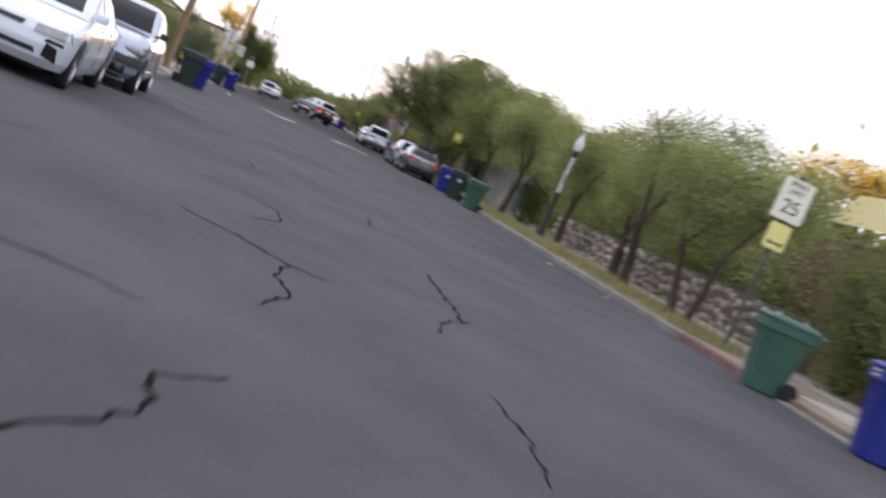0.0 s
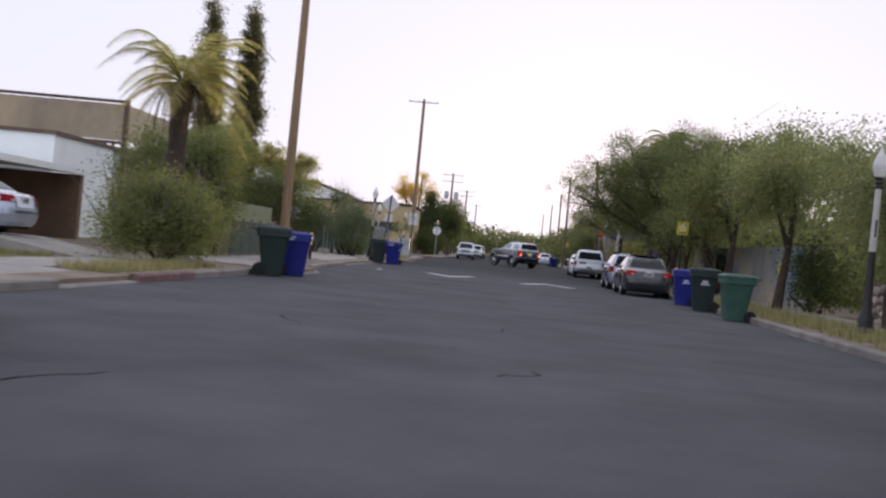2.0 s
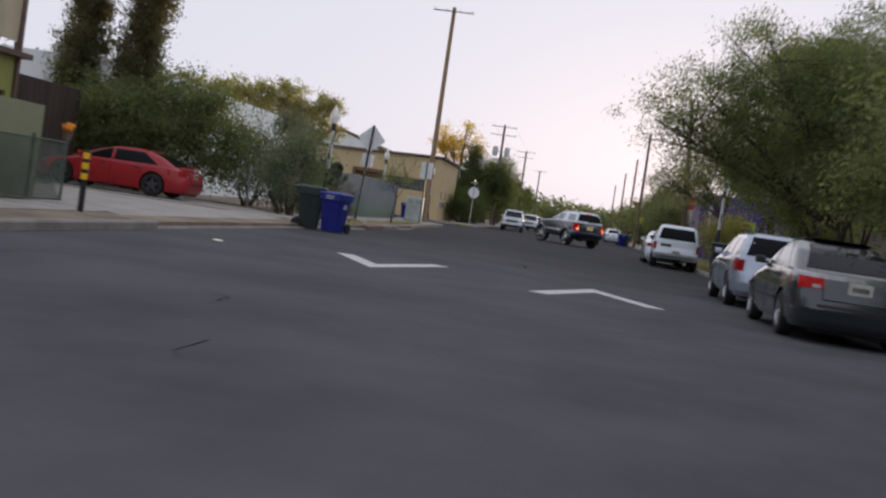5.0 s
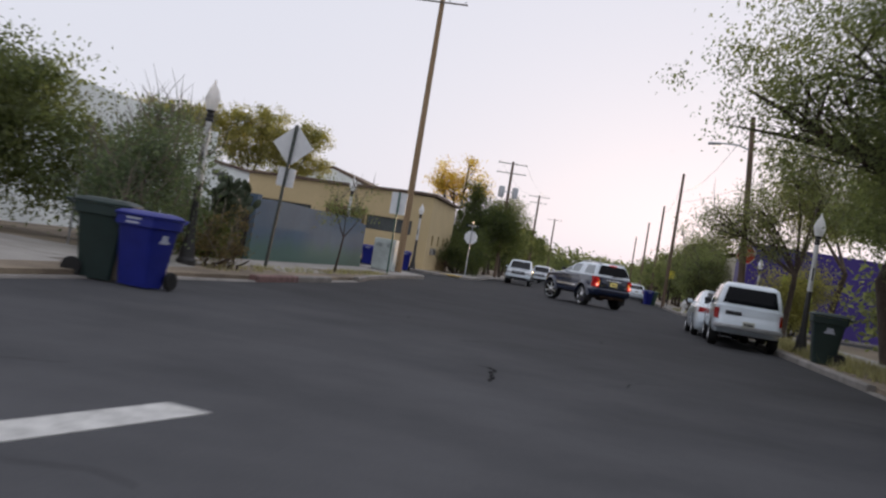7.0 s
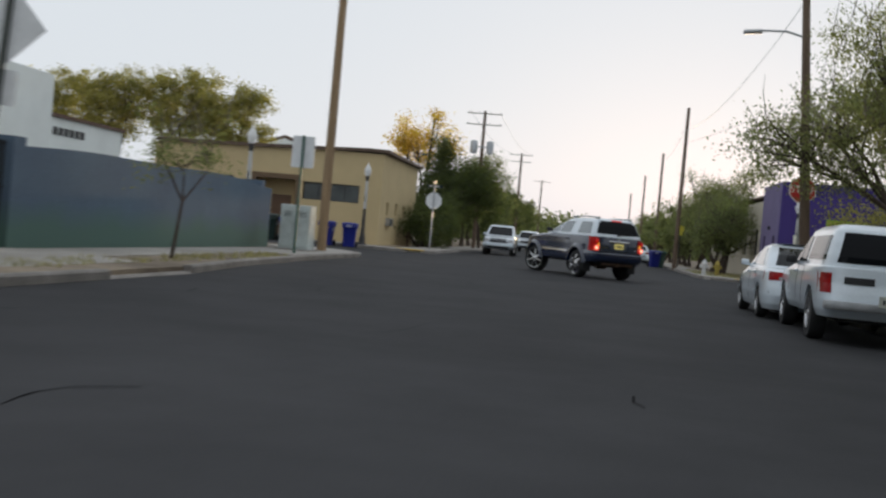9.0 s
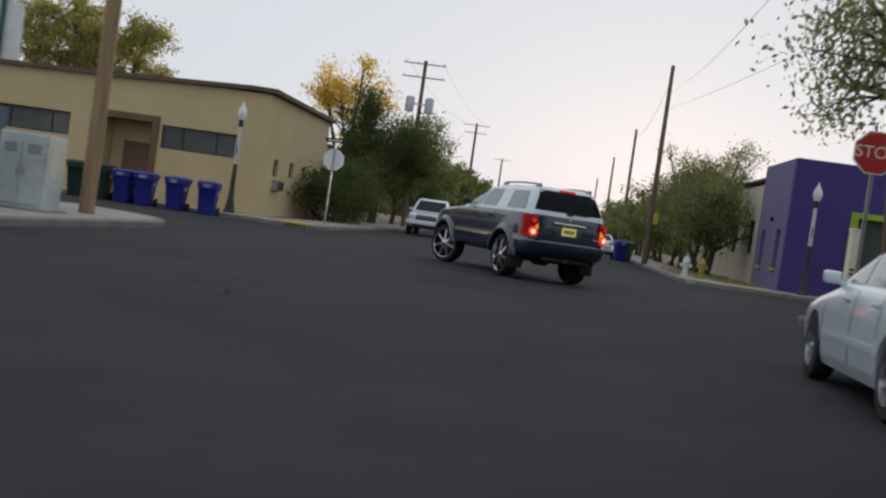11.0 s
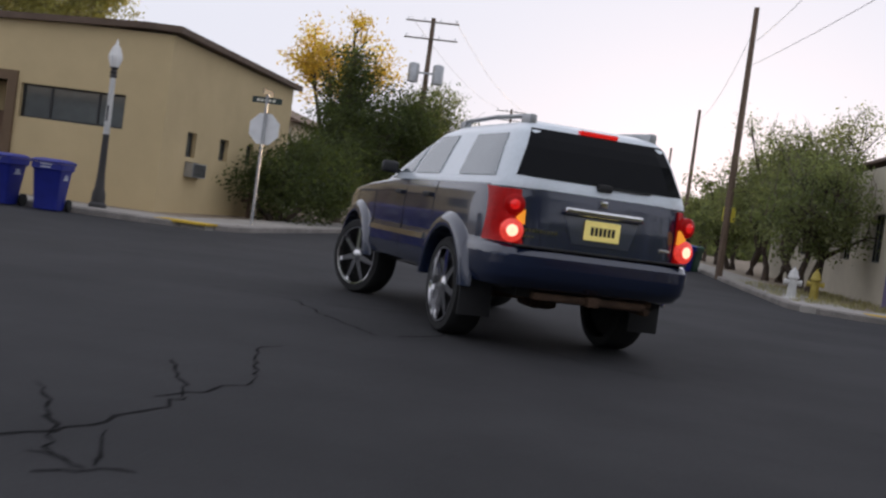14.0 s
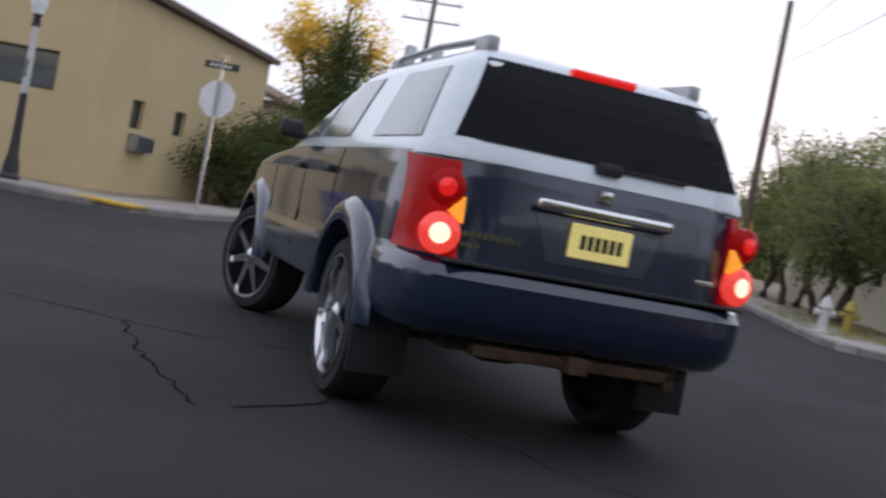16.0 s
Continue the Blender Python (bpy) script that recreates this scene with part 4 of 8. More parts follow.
def spot(table, n, side, a, z):
    """The point of a shell on its 'rear', 'front', 'left' or 'right', a metres across or along, at the height z."""
    f, r, w = table_at(table, z)
    c, h = (f + r) / 2, (f - r) / 2
    if side in ("rear", "front"):
        k = h * max(0.0, 1 - min(1.0, abs(a) / w) ** n) ** (1 / n)
        return Vector((a, c + (k if side == "front" else -k), z))
    k = w * max(0.0, 1 - min(1.0, abs(a - c) / h) ** n) ** (1 / n)
    return Vector((k if side == "right" else -k, a, z))


def patch(table, n, side, quad, out=0.008, nu=8, nv=5):
    """A panel that follows a shell: four corners (a, z), lower left first, its edge folded back into the body."""
    bm = bmesh.new()
    away = {"rear": Vector((0, -1, 0)), "front": Vector((0, 1, 0)), "left": Vector((-1, 0, 0)), "right": Vector((1, 0, 0))}[side]
    grid = []
    for j in range(nv + 1):
        row = []
        for i in range(nu + 1):
            u, v = i / nu, j / nv
            a = (quad[0][0] * (1 - u) + quad[1][0] * u) * (1 - v) + (quad[3][0] * (1 - u) + quad[2][0] * u) * v
            z = (quad[0][1] * (1 - u) + quad[1][1] * u) * (1 - v) + (quad[3][1] * (1 - u) + quad[2][1] * u) * v
            p = spot(table, n, side, a, z)
            if side in ("rear", "front"):
                d = (spot(table, n, side, a, z + 0.02) - spot(table, n, side, a, z - 0.02)).normalized()
                nm = Vector((away.x, away.y * abs(d.z), -away.y * d.y))
            else:
                nm = away
            row.append(bm.verts.new(p + nm.normalized() * out))
        grid.append(row)
    for j in range(nv):
        for i in range(nu):
            q = (grid[j][i], grid[j][i + 1], grid[j + 1][i + 1], grid[j + 1][i])
            bm.faces.new(q)
    rim = grid[0] + [r[-1] for r in grid[1:]] + grid[-1][-2::-1] + [r[0] for r in grid[-2:0:-1]]
    back = [bm.verts.new(v.co - away * (out + 0.02)) for v in rim]
    k = len(rim)
    for i in range(k):
        bm.faces.new((rim[i], rim[(i + 1) % k], back[(i + 1) % k], back[i]))
    bmesh.ops.recalc_face_normals(bm, faces=bm.faces)
    return bm


def cut_arches(bm, axles, r, half):
    """The body with round wheel arches cut out of it."""
    body = new("cut", to_mesh("cut", bm, None))
    cb = bmesh.new()
    for y, zc in axles:
        for s in (-1, 1):
            bmesh.ops.create_cone(cb, cap_ends=True, segments=40, radius1=r, radius2=r, depth=0.72,
                                  matrix=Matrix.Translation((s * (half + 0.06), y, zc)) @ Matrix.Rotation(radians(90), 4, "Y"))
    cutter = new("cutter", to_mesh("cutter", cb, None))
    mod = body.modifiers.new("cut", "BOOLEAN")
    mod.operation, mod.object, mod.solver = "DIFFERENCE", cutter, "EXACT"
    dg = bpy.context.evaluated_depsgraph_get()
    me = bpy.data.meshes.new_from_object(body.evaluated_get(dg))
    out = bmesh.new()
    out.from_mesh(me)
    for o in (body, cutter):
        bpy.data.objects.remove(o)
    bpy.data.meshes.remove(me)
    return out


def wheel(parent, x, y, r, w, rim_r, style, turn=0.0, chrome=False):
    """A wheel at the outer face x: tyre, and a rim with spokes."""
    s = 1 if x > 0 else -1
    m = Matrix.Translation((x - s * w / 2, y, r)) @ Matrix.Rotation(radians(turn), 4, "Z") @ Matrix.Rotation(radians(90) * s, 4, "Y")
    bm = bmesh.new()
    h = w / 2
    lathe(bm, [(rim_r, -h), (r - 0.025, -h), (r - 0.004, -h + 0.03), (r, -h * 0.4), (r, h * 0.4), (r - 0.004, h - 0.03), (r - 0.025, h), (rim_r + 0.01, h + 0.004), (rim_r, h - 0.02), (rim_r, -h)], 32, caps=False)
    tyre = part("wheel", bm, M["tyre"], parent, "", 40)
    tyre.matrix_basis = m
    bm = bmesh.new()
    lathe(bm, [(rim_r * 0.98, -h * 0.6), (rim_r * 0.98, h - 0.005), (rim_r * 1.0, h + 0.006), (rim_r * 0.94, h + 0.004), (rim_r * 0.9, h - 0.05), (rim_r * 0.88, -h * 0.6)], 32, caps=False)
    lathe(bm, [(rim_r * 0.2, h - 0.06), (rim_r * 0.2, h - 0.01), (rim_r * 0.12, h + 0.002), (0.004, h + 0.004)], 16, caps=False)
    k = style
    for i in range(k):
        a = 2 * math.pi * i / k
        mm = Matrix.Rotation(a, 4, "Z")
        wv = 0.055 if k <= 6 else 0.03
        v = [bm.verts.new(mm @ Vector(p)) for p in ((rim_r * 0.1, -wv * 1.2, h - 0.012), (rim_r * 0.93, -wv * 0.7, h - 0.02), (rim_r * 0.93, wv * 0.7, h - 0.02), (rim_r * 0.1, wv * 1.2, h - 0.012),
                                                    (rim_r * 0.1, -wv * 1.2, h - 0.05), (rim_r * 0.93, -wv * 0.7, h - 0.06), (rim_r * 0.93, wv * 0.7, h - 0.06), (rim_r * 0.1, wv * 1.2, h - 0.05))]
        for f in ((0, 1, 2, 3), (7, 6, 5, 4), (0, 4, 5, 1), (1, 5, 6, 2), (2, 6, 7, 3), (3, 7, 4, 0)):
            bm.faces.new([v[q] for q in f])
    bmesh.ops.recalc_face_normals(bm, faces=bm.faces)
    part("rim", bm, M[chrome if isinstance(chrome, str) else "chrome" if chrome else "alloy"], tyre, "dark spoked rim" if isinstance(chrome, str) else "chrome spoked rim" if chrome else "alloy rim", 35)
    bm = bmesh.new()
    lathe(bm, [(0.01, -h * 0.5), (rim_r * 0.9, -h * 0.5), (rim_r * 0.9, -h * 0.4), (0.01, -h * 0.4)], 24, caps=False)
    part("brake_disc", bm, M["under"], tyre)
    return tyre


def vehicle(name, label, m, low, cab, body, axles, r, w, n_low=7, n_cab=9, cab_mat=None, glass="tinted_glass", side_glass="side_glass", windows=(), shield=None, back=None,
            lamps=(), seams=(), handles=(), mirrors=None, spokes=7, rim=0.62, chrome=False, steer=0.0, arch=1.16, plate=None, lens="red_lens", extras=()):
    """A vehicle with the origin under its rear axle, facing +y. windows: side quads (y, z); shield, back: (half width low, z low, half width high, z high)."""
    root = thing(name, label, "car", m)
    halfw = max(t[3] for t in low)
    bm = cut_arches(shell(low, n_low), [(y, r) for y in axles], r * arch, halfw - 0.22)
    bd = part("body", bm, M[body], root, "", 32)
    bm = bmesh.new()
    f, rr, _ = table_at(low, low[2][0])
    box(bm, -halfw + 0.3, halfw - 0.3, rr + 0.2, f - 0.25, low[0][0] - 0.05, low[3][0] + 0.02)
    part("underbody", bm, M["under"], root)
    if cab:
        part("cabin", shell(cab, n_cab), M[cab_mat or body], root, "", 40)
    for q in windows:
        for side in ("left", "right"):
            part("side_window", patch(cab, n_cab, side, q), M[side_glass], root)
    for side, spec, nm in (("front", shield, "windscreen"), ("rear", back, "rear_window")):
        if spec:
            a, z0, b, z1 = spec
            part(nm, patch(cab, n_cab, side, [(-a, z0), (a, z0), (b, z1), (-b, z1)], nu=12), M[glass], root)
    for nm, side, quad, mat in lamps:
        part(nm, patch(low, n_low, side, quad, 0.012, 6, 4), M[mat], root)
    for y, z0, z1 in seams:
        for side in ("left", "right"):
            part("door_gap", patch(low, n_low, side, [(y - 0.006, z0), (y + 0.006, z0), (y + 0.006, z1), (y - 0.006, z1)], 0.003, 1, 6), M["under"], bd)
    for y, z in handles:
        for s in (-1, 1):
            bm = bmesh.new()
            p = spot(low, n_low, "left" if s < 0 else "right", y, z)
            box(bm, min(p.x, p.x + s * 0.035), max(p.x, p.x + s * 0.035), y - 0.09, y + 0.09, z - 0.02, z + 0.02)
            bevel_all(bm, 0.012)
            part("door_handle", bm, M["black_plastic"] if body != "car_white" else M[body], root)
    if mirrors:
        y, z, mat = mirrors
        for s in (-1, 1):
            bm = bmesh.new()
            x = table_at(cab, z)[2]
            box(bm, *sorted((s * (x + 0.03), s * (x + (0.25 if halfw > 0.92 else 0.19)))), y - 0.05, y + 0.06, z - 0.05, z + (0.11 if halfw > 0.92 else 0.07))
            bevel_all(bm, 0.035, 3)
            box(bm, *sorted((s * (x - 0.06), s * (x + 0.1))), y - 0.02, y + 0.05, z - 0.05, z - 0.01)
            part("wing_mirror", bm, M[mat], root, "", 40)
    for y in axles:
        for s in (-1, 1):
            wheel(root, s * (halfw - 0.015), y, r, w, r * rim, spokes, steer if y > 1 else 0.0, chrome)
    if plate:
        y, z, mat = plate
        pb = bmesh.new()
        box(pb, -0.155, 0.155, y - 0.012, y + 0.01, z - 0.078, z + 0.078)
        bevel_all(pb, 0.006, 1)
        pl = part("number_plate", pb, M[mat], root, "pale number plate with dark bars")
        for i in range(6):
            pb = bmesh.new()
            box(pb, -0.105 + i * 0.037, -0.08 + i * 0.037, y - 0.016, y - 0.011, z - 0.035, z + 0.03)
            part("plate_bar", pb, M["black"], pl)
    for nm, bm, mat, lab in extras:
        part(nm, bm, M[mat], root, lab, 40)
    return root


def bx(*a, bev=0.0, seg=2):
    bm = bmesh.new()
    box(bm, *a)
    if bev:
        bevel_all(bm, bev, seg)
    return bm


def sedan_tables(L, W, H, wb, fo, tail=0.55, nose=0.0):
    """Body and cabin of a three-box car."""
    F, R, w, k = wb + fo, -(L - wb - fo), W / 2, H / 1.43
    low = [(0.20, F - 0.14, R + 0.14, w * 0.93), (0.30, F - 0.03, R + 0.04, w * 0.975), (0.46, F, R, w), (0.60, F - 0.02, R + 0.02, w), (0.70 * k, F - 0.1, R + 0.05, w * 0.995),
           (0.79 * k, F - 0.42, R + 0.07, w * 0.985), (0.88 * k, F - 0.95, R + 0.11, w * 0.965), (0.94 * k, F - 1.25, R + 0.3, w * 0.945), (0.97 * k, F - 1.4, R + tail + 0.15, w * 0.92)]
    cab = [(0.92 * k, F - 1.12, R + tail - 0.1, w * 0.91), (1.08 * k, F - 1.52, R + tail + 0.22, w * 0.855), (1.24 * k, F - 1.95, R + tail + 0.55, w * 0.785),
           (1.36 * k, F - 2.32, R + tail + 0.95, w * 0.71), (1.41 * k, F - 2.6, R + tail + 1.3, w * 0.6), (1.43 * k, F - 2.9, R + tail + 1.6, w * 0.42)]
    return low, cab


def sedan(name, label, m, body, L=4.7, W=1.78, H=1.43, wb=2.67, fo=0.93, lit=False, plate="plate_white", spokes=7, r=0.315, glass="tinted_glass", dent=False, tail=0.55, spoiler=False, side_glass="side_glass", chrome=False):
    low, cab = sedan_tables(L, W, H, wb, fo, tail)
    F, R, k, w = wb + fo, -(L - wb - fo), H / 1.43, W / 2
    zb, zt = 0.99 * k, 1.33 * k
    yf = lambda z: table_at(cab, z)[0]
    yr = lambda z: table_at(cab, z)[1]
    mid = wb * 0.47
    wins = [[(mid + 0.05, zb), (yf(zb) - 0.25, zb), (yf(zt) - 0.12, zt), (mid + 0.05, zt)],
            [(yr(zb) + 0.55, zb), (mid - 0.05, zb), (mid - 0.05, zt), (yr(zt) + 0.28, zt)]]
    lens = "red_lens_dim" if lit else "red_lens"
    lamps = [("tail_lamp", "rear", [(-w * 0.97, 0.72 * k), (-w * 0.55, 0.74 * k), (-w * 0.55, 0.87 * k), (-w * 0.95, 0.88 * k)], lens),
             ("tail_lamp", "rear", [(w * 0.55, 0.74 * k), (w * 0.97, 0.72 * k), (w * 0.95, 0.88 * k), (w * 0.55, 0.87 * k)], lens),
             ("headlamp", "front", [(-w * 0.95, 0.57), (-w * 0.5, 0.57), (-w * 0.5, 0.67), (-w * 0.92, 0.69)], "clear_lens"),
             ("headlamp", "front", [(w * 0.5, 0.57), (w * 0.95, 0.57), (w * 0.92, 0.69), (w * 0.5, 0.67)], "clear_lens"),
             ("grille", "front", [(-w * 0.33, 0.595), (w * 0.33, 0.595), (w * 0.36, 0.65), (-w * 0.36, 0.65)], "black_plastic"),
             ("lower_grille", "front", [(-w * 0.6, 0.34), (w * 0.6, 0.34), (w * 0.57, 0.4), (-w * 0.57, 0.4)], "black_plastic"),
             ("bumper_strip", "rear", [(-w * 0.9, 0.5), (w * 0.9, 0.5), (w * 0.9, 0.54), (-w * 0.9, 0.54)], "black_plastic")]
    for q in ([(-w * 0.56, 0.6), (w * 0.56, 0.6), (w * 0.56, 0.612), (-w * 0.56, 0.612)], [(-w * 0.56, 0.6), (-w * 0.548, 0.6), (-w * 0.548, 0.9 * k), (-w * 0.56, 0.9 * k)], [(w * 0.548, 0.6), (w * 0.56, 0.6), (w * 0.56, 0.9 * k), (w * 0.548, 0.9 * k)]):
        lamps.append(("boot_gap", "rear", q, "under"))
    for sx in (-1, 1):
        a, b = sorted((sx * w * 0.6, sx * w * 0.72))
        lamps.append(("reversing_lamp", "rear", [(a, 0.745 * k), (b, 0.745 * k), (b, 0.79 * k), (a, 0.79 * k)], "clear_lens"))
    if dent:
        lamps.extend((("bumper_damage", "front", [(-w * 0.86, 0.3), (-w * 0.68, 0.34), (-w * 0.7, 0.5), (-w * 0.84, 0.47)], "under"), ("bumper_damage", "front", [(-w * 0.9, 0.5), (-w * 0.66, 0.51), (-w * 0.7, 0.55), (-w * 0.88, 0.54)], "under")))
    ex = []
    for s in (-1, 1):
        ex.append(("side_strip", patch(low, 7, "left" if s < 0 else "right", [(0.45, 0.47), (wb - 0.45, 0.47), (wb - 0.45, 0.53), (0.45, 0.53)], 0.012, 8, 1), body if body != "car_grey" else "black_plastic", ""))
    if spoiler:
        ex.append(("spoiler", bx(-w * 0.75, w * 0.75, R + 0.12, R + 0.3, 1.0 * k, 1.04 * k, bev=0.012), body, ""))
    py = spot(low, 7, "rear", 0, 0.8 * k).y - 0.01
    return vehicle(name, label, m, low, cab, body, (0.0, wb), r, 0.2, windows=wins, shield=(w * 0.74, zb, w * 0.56, zt + 0.02), back=(w * 0.72, zb + 0.01, w * 0.55, zt + 0.01), lamps=lamps, glass=glass,
                   seams=[(mid, 0.3, 0.93 * k), (wb - 0.38, 0.32, 0.93 * k), (0.42, 0.6, 0.93 * k)], handles=[(mid + 0.25, 0.84 * k), (0.55, 0.84 * k)], mirrors=(wb - 0.55, 1.0 * k, body if body != "car_grey" else "black_plastic"),
                   plate=(py, 0.79 * k, plate), spokes=spokes, side_glass=side_glass, chrome=chrome, extras=ex)


# the two-tone sport utility vehicle at the crossing
low = [(0.50, 3.74, -0.94, 0.82), (0.53, 3.88, -1.06, 0.885), (0.60, 3.93, -1.14, 0.91), (0.68, 3.95, -1.165, 0.915), (0.78, 3.95, -1.17, 0.915), (0.825, 3.92, -1.14, 0.905), (0.85, 3.9, -1.05, 0.9), (1.06, 3.84, -1.03, 0.9),
       (1.16, 3.7, -1.015, 0.895), (1.23, 3.2, -1.005, 0.885), (1.30, 2.3, -0.985, 0.868), (1.305, 2.28, -0.965, 0.845)]
cab = [(1.29, 2.42, -0.985, 0.858), (1.32, 2.3, -0.98, 0.852), (1.45, 1.98, -0.935, 0.803), (1.62, 1.56, -0.87, 0.738), (1.76, 1.2, -0.79, 0.678), (1.82, 0.9, -0.72, 0.615), (1.855, 0.6, -0.6, 0.5), (1.865, 0.3, -0.4, 0.32)]
ex = []
for s in (-1, 1):
    side = "left" if s < 0 else "right"
    for y in (0.0, 3.03):                        # flared arches
        bm = bmesh.new()
        pr, k = [], 18
        for i in range(k + 1):
            a = radians(-14 + 208 * i / k)
            cy, cz = math.cos(a), math.sin(a)
            pr.append([bm.verts.new((s * xx, y + rad * cy, max(0.46, 0.42 + rad * cz))) for xx, rad in ((0.84, 0.485), (0.95, 0.49), (0.958, 0.525), (0.935, 0.59), (0.88, 0.635))])
        for p, q in zip(pr, pr[1:]):
            for j in range(4):
                bm.faces.new((p[j], q[j], q[j + 1], p[j + 1]))
        bmesh.ops.remove_doubles(bm, verts=bm.verts, dist=0.001)
        bmesh.ops.recalc_face_normals(bm, faces=bm.faces)
        ex.append(("arch_flare", bm, "car_blue", "flared dark blue wheel arch"))
    ex.append(("side_strip", patch(low, 9, side, [(0.62, 0.76), (2.4, 0.76), (2.4, 0.81), (0.62, 0.81)], 0.014, 8, 1), "chrome", "bright door strip"))
    bm = bmesh.new()
    tube(bm, [(s * 0.55, 0.95, 1.83), (s * 0.56, 0.8, 1.885), (s * 0.56, 0.1, 1.9), (s * 0.55, -0.5, 1.885), (s * 0.54, -0.62, 1.82)], 0.02, 8)
    ex.append(("roof_rail", bm, "galv", ""))
    for y0, y1, z0, z1 in ((-0.68, -0.5, 1.79, 1.9), (0.82, 0.96, 1.79, 1.89)):
        ex.append(("rail_foot", bx(s * 0.55 - 0.035, s * 0.55 + 0.035, y0, y1, z0, z1, bev=0.025), "galv", "grey rail end"))
    ex.append(("mud_flap", bx(*sorted((s * 0.64, s * 0.925)), -0.53, -0.51, 0.22, 0.62, bev=0.006), "black_plastic", ""))
    # rear lamp housings wrap round the corner: a red round lamp over a clear one, amber between
    a0, a1, b0, b1 = sorted((s * 0.67, s * 0.872)) + sorted((s * 0.7, s * 0.856))
    ex.append(("tail_lamp", patch(low, 9, "rear", [(a0, 0.84), (a1, 0.84), (b1, 1.27), (b0, 1.27)], 0.022, 8, 8), "red_lens_dim", "tall red tail lamp"))
    for z, rr, mat, core, lab in ((1.155, 0.082, "red_lens_dim", "red_lens_lit", "round red lamp"), (0.955, 0.092, "clear_lens_lit", "lamp_lit", "glowing round clear lamp")):
        at = Matrix.Translation((s * 0.765, -1.048 + 0.05 * max(0.0, z - 1.0), z)) @ Matrix.Rotation(radians(14 * s), 4, "Z") @ Matrix.Rotation(radians(90), 4, "X")
        bm = bmesh.new()
        lathe(bm, [(rr * 0.5, 0.024), (rr * 0.85, 0.018), (rr, 0.004), (rr, -0.03)], 24, at, caps=False)
        bmesh.ops.recalc_face_normals(bm, faces=bm.faces)
        ex.append(("round_lamp", bm, mat, lab))
        bm = bmesh.new()
        lathe(bm, [(0.002, 0.036), (rr * 0.25, 0.034), (rr * 0.5, 0.025), (rr * 0.52, -0.02)], 20, at, caps=False)
        bmesh.ops.recalc_face_normals(bm, faces=bm.faces)
        ex.append(("lamp_core", bm, core, lab))
    bm = bmesh.new()
    q = [(s * 0.745, 1.055), (s * 0.68, 1.01), (s * 0.685, 1.125)]
    plate_xz(bm, q if s < 0 else q[::-1], -1.082, -1.04)
    bmesh.ops.recalc_face_normals(bm, faces=bm.faces)
    ex.append(("amber_lamp", bm, "amber_lit", "glowing amber lamp"))
ex += [("tailgate_handle", bx(-0.345, 0.345, -1.075, -1.015, 1.135, 1.19, bev=0.02, seg=3), "chrome", "chrome tailgate bar"),
       ("plate_recess", patch(low, 9, "rear", [(-0.25, 0.91), (0.25, 0.91), (0.33, 1.13), (-0.33, 1.13)], 0.004), "car_recess", "flat patch painted as the recess round the number plate"),
       ("white_band", patch(cab, 12, "rear", [(-0.83, 1.297), (0.83, 1.297), (0.79, 1.372), (-0.79, 1.372)], 0.006, 12, 2), "car_white", "white band under the rear window"),
       ("brake_light", bx(-0.17, 0.17, -0.785, -0.69, 1.785, 1.82, bev=0.01), "red_lens_lit", "high red brake light"),
       ("rear_wiper", bx(-0.02, 0.42, -0.99, -0.965, 1.375, 1.39, bev=0.004), "black_plastic", ""),
       ("wiper_hub", bx(-0.06, 0.07, -1.01, -0.94, 1.345, 1.405, bev=0.02), "black_plastic", ""),
       ("emblem", bx(-0.035, 0.035, -1.025, -1.0, 1.215, 1.275, bev=0.012), "chrome", "small chrome emblem shape"),
       ("bumper_step", bx(-0.74, 0.74, -1.15, -1.02, 0.84, 0.857, bev=0.006), "black_plastic", "")]
ex += [("axle", bx(-0.72, 0.72, -0.06, 0.06, 0.36, 0.47, bev=0.03), "rust", "rusty rear axle"),
       ("exhaust", bx(0.2, 0.62, -0.95, -0.62, 0.42, 0.56, bev=0.06), "rust", "rusty silencer"),
       ("tail_pipe", bx(0.5, 0.56, -1.0, -0.7, 0.4, 0.46, bev=0.025), "rust", "rusty tail pipe"),
       ("differential", bx(-0.14, 0.14, -0.18, 0.16, 0.3, 0.54, bev=0.07), "rust", ""),
       ("spare_wheel", bx(-0.36, 0.36, -0.9, -0.3, 0.42, 0.58, bev=0.07, seg=3), "under", "dark spare wheel slung under the floor"),
       ("tow_bar", bx(-0.5, 0.5, -1.02, -0.93, 0.44, 0.5, bev=0.02), "rust", "rusty tow bar"),
       ("hitch", bx(-0.05, 0.05, -1.08, -0.9, 0.43, 0.51, bev=0.01), "rust", "tow hitch socket"),
       ("badge_plate", bx(0.53, 0.63, -1.046, -1.03, 0.93, 0.955, bev=0.004), "chrome", "small chrome badge")]
for i in range(9):
    ex.append(("badge_letter", bx(-0.66 + i * 0.032, -0.638 + i * 0.032, -1.049, -1.028, 0.96, 0.985), "chrome", ""))
for i in range(3):
    ex.append(("badge_letter", bx(-0.66 + i * 0.032, -0.638 + i * 0.032, -1.049, -1.028, 0.915, 0.932), "chrome", ""))
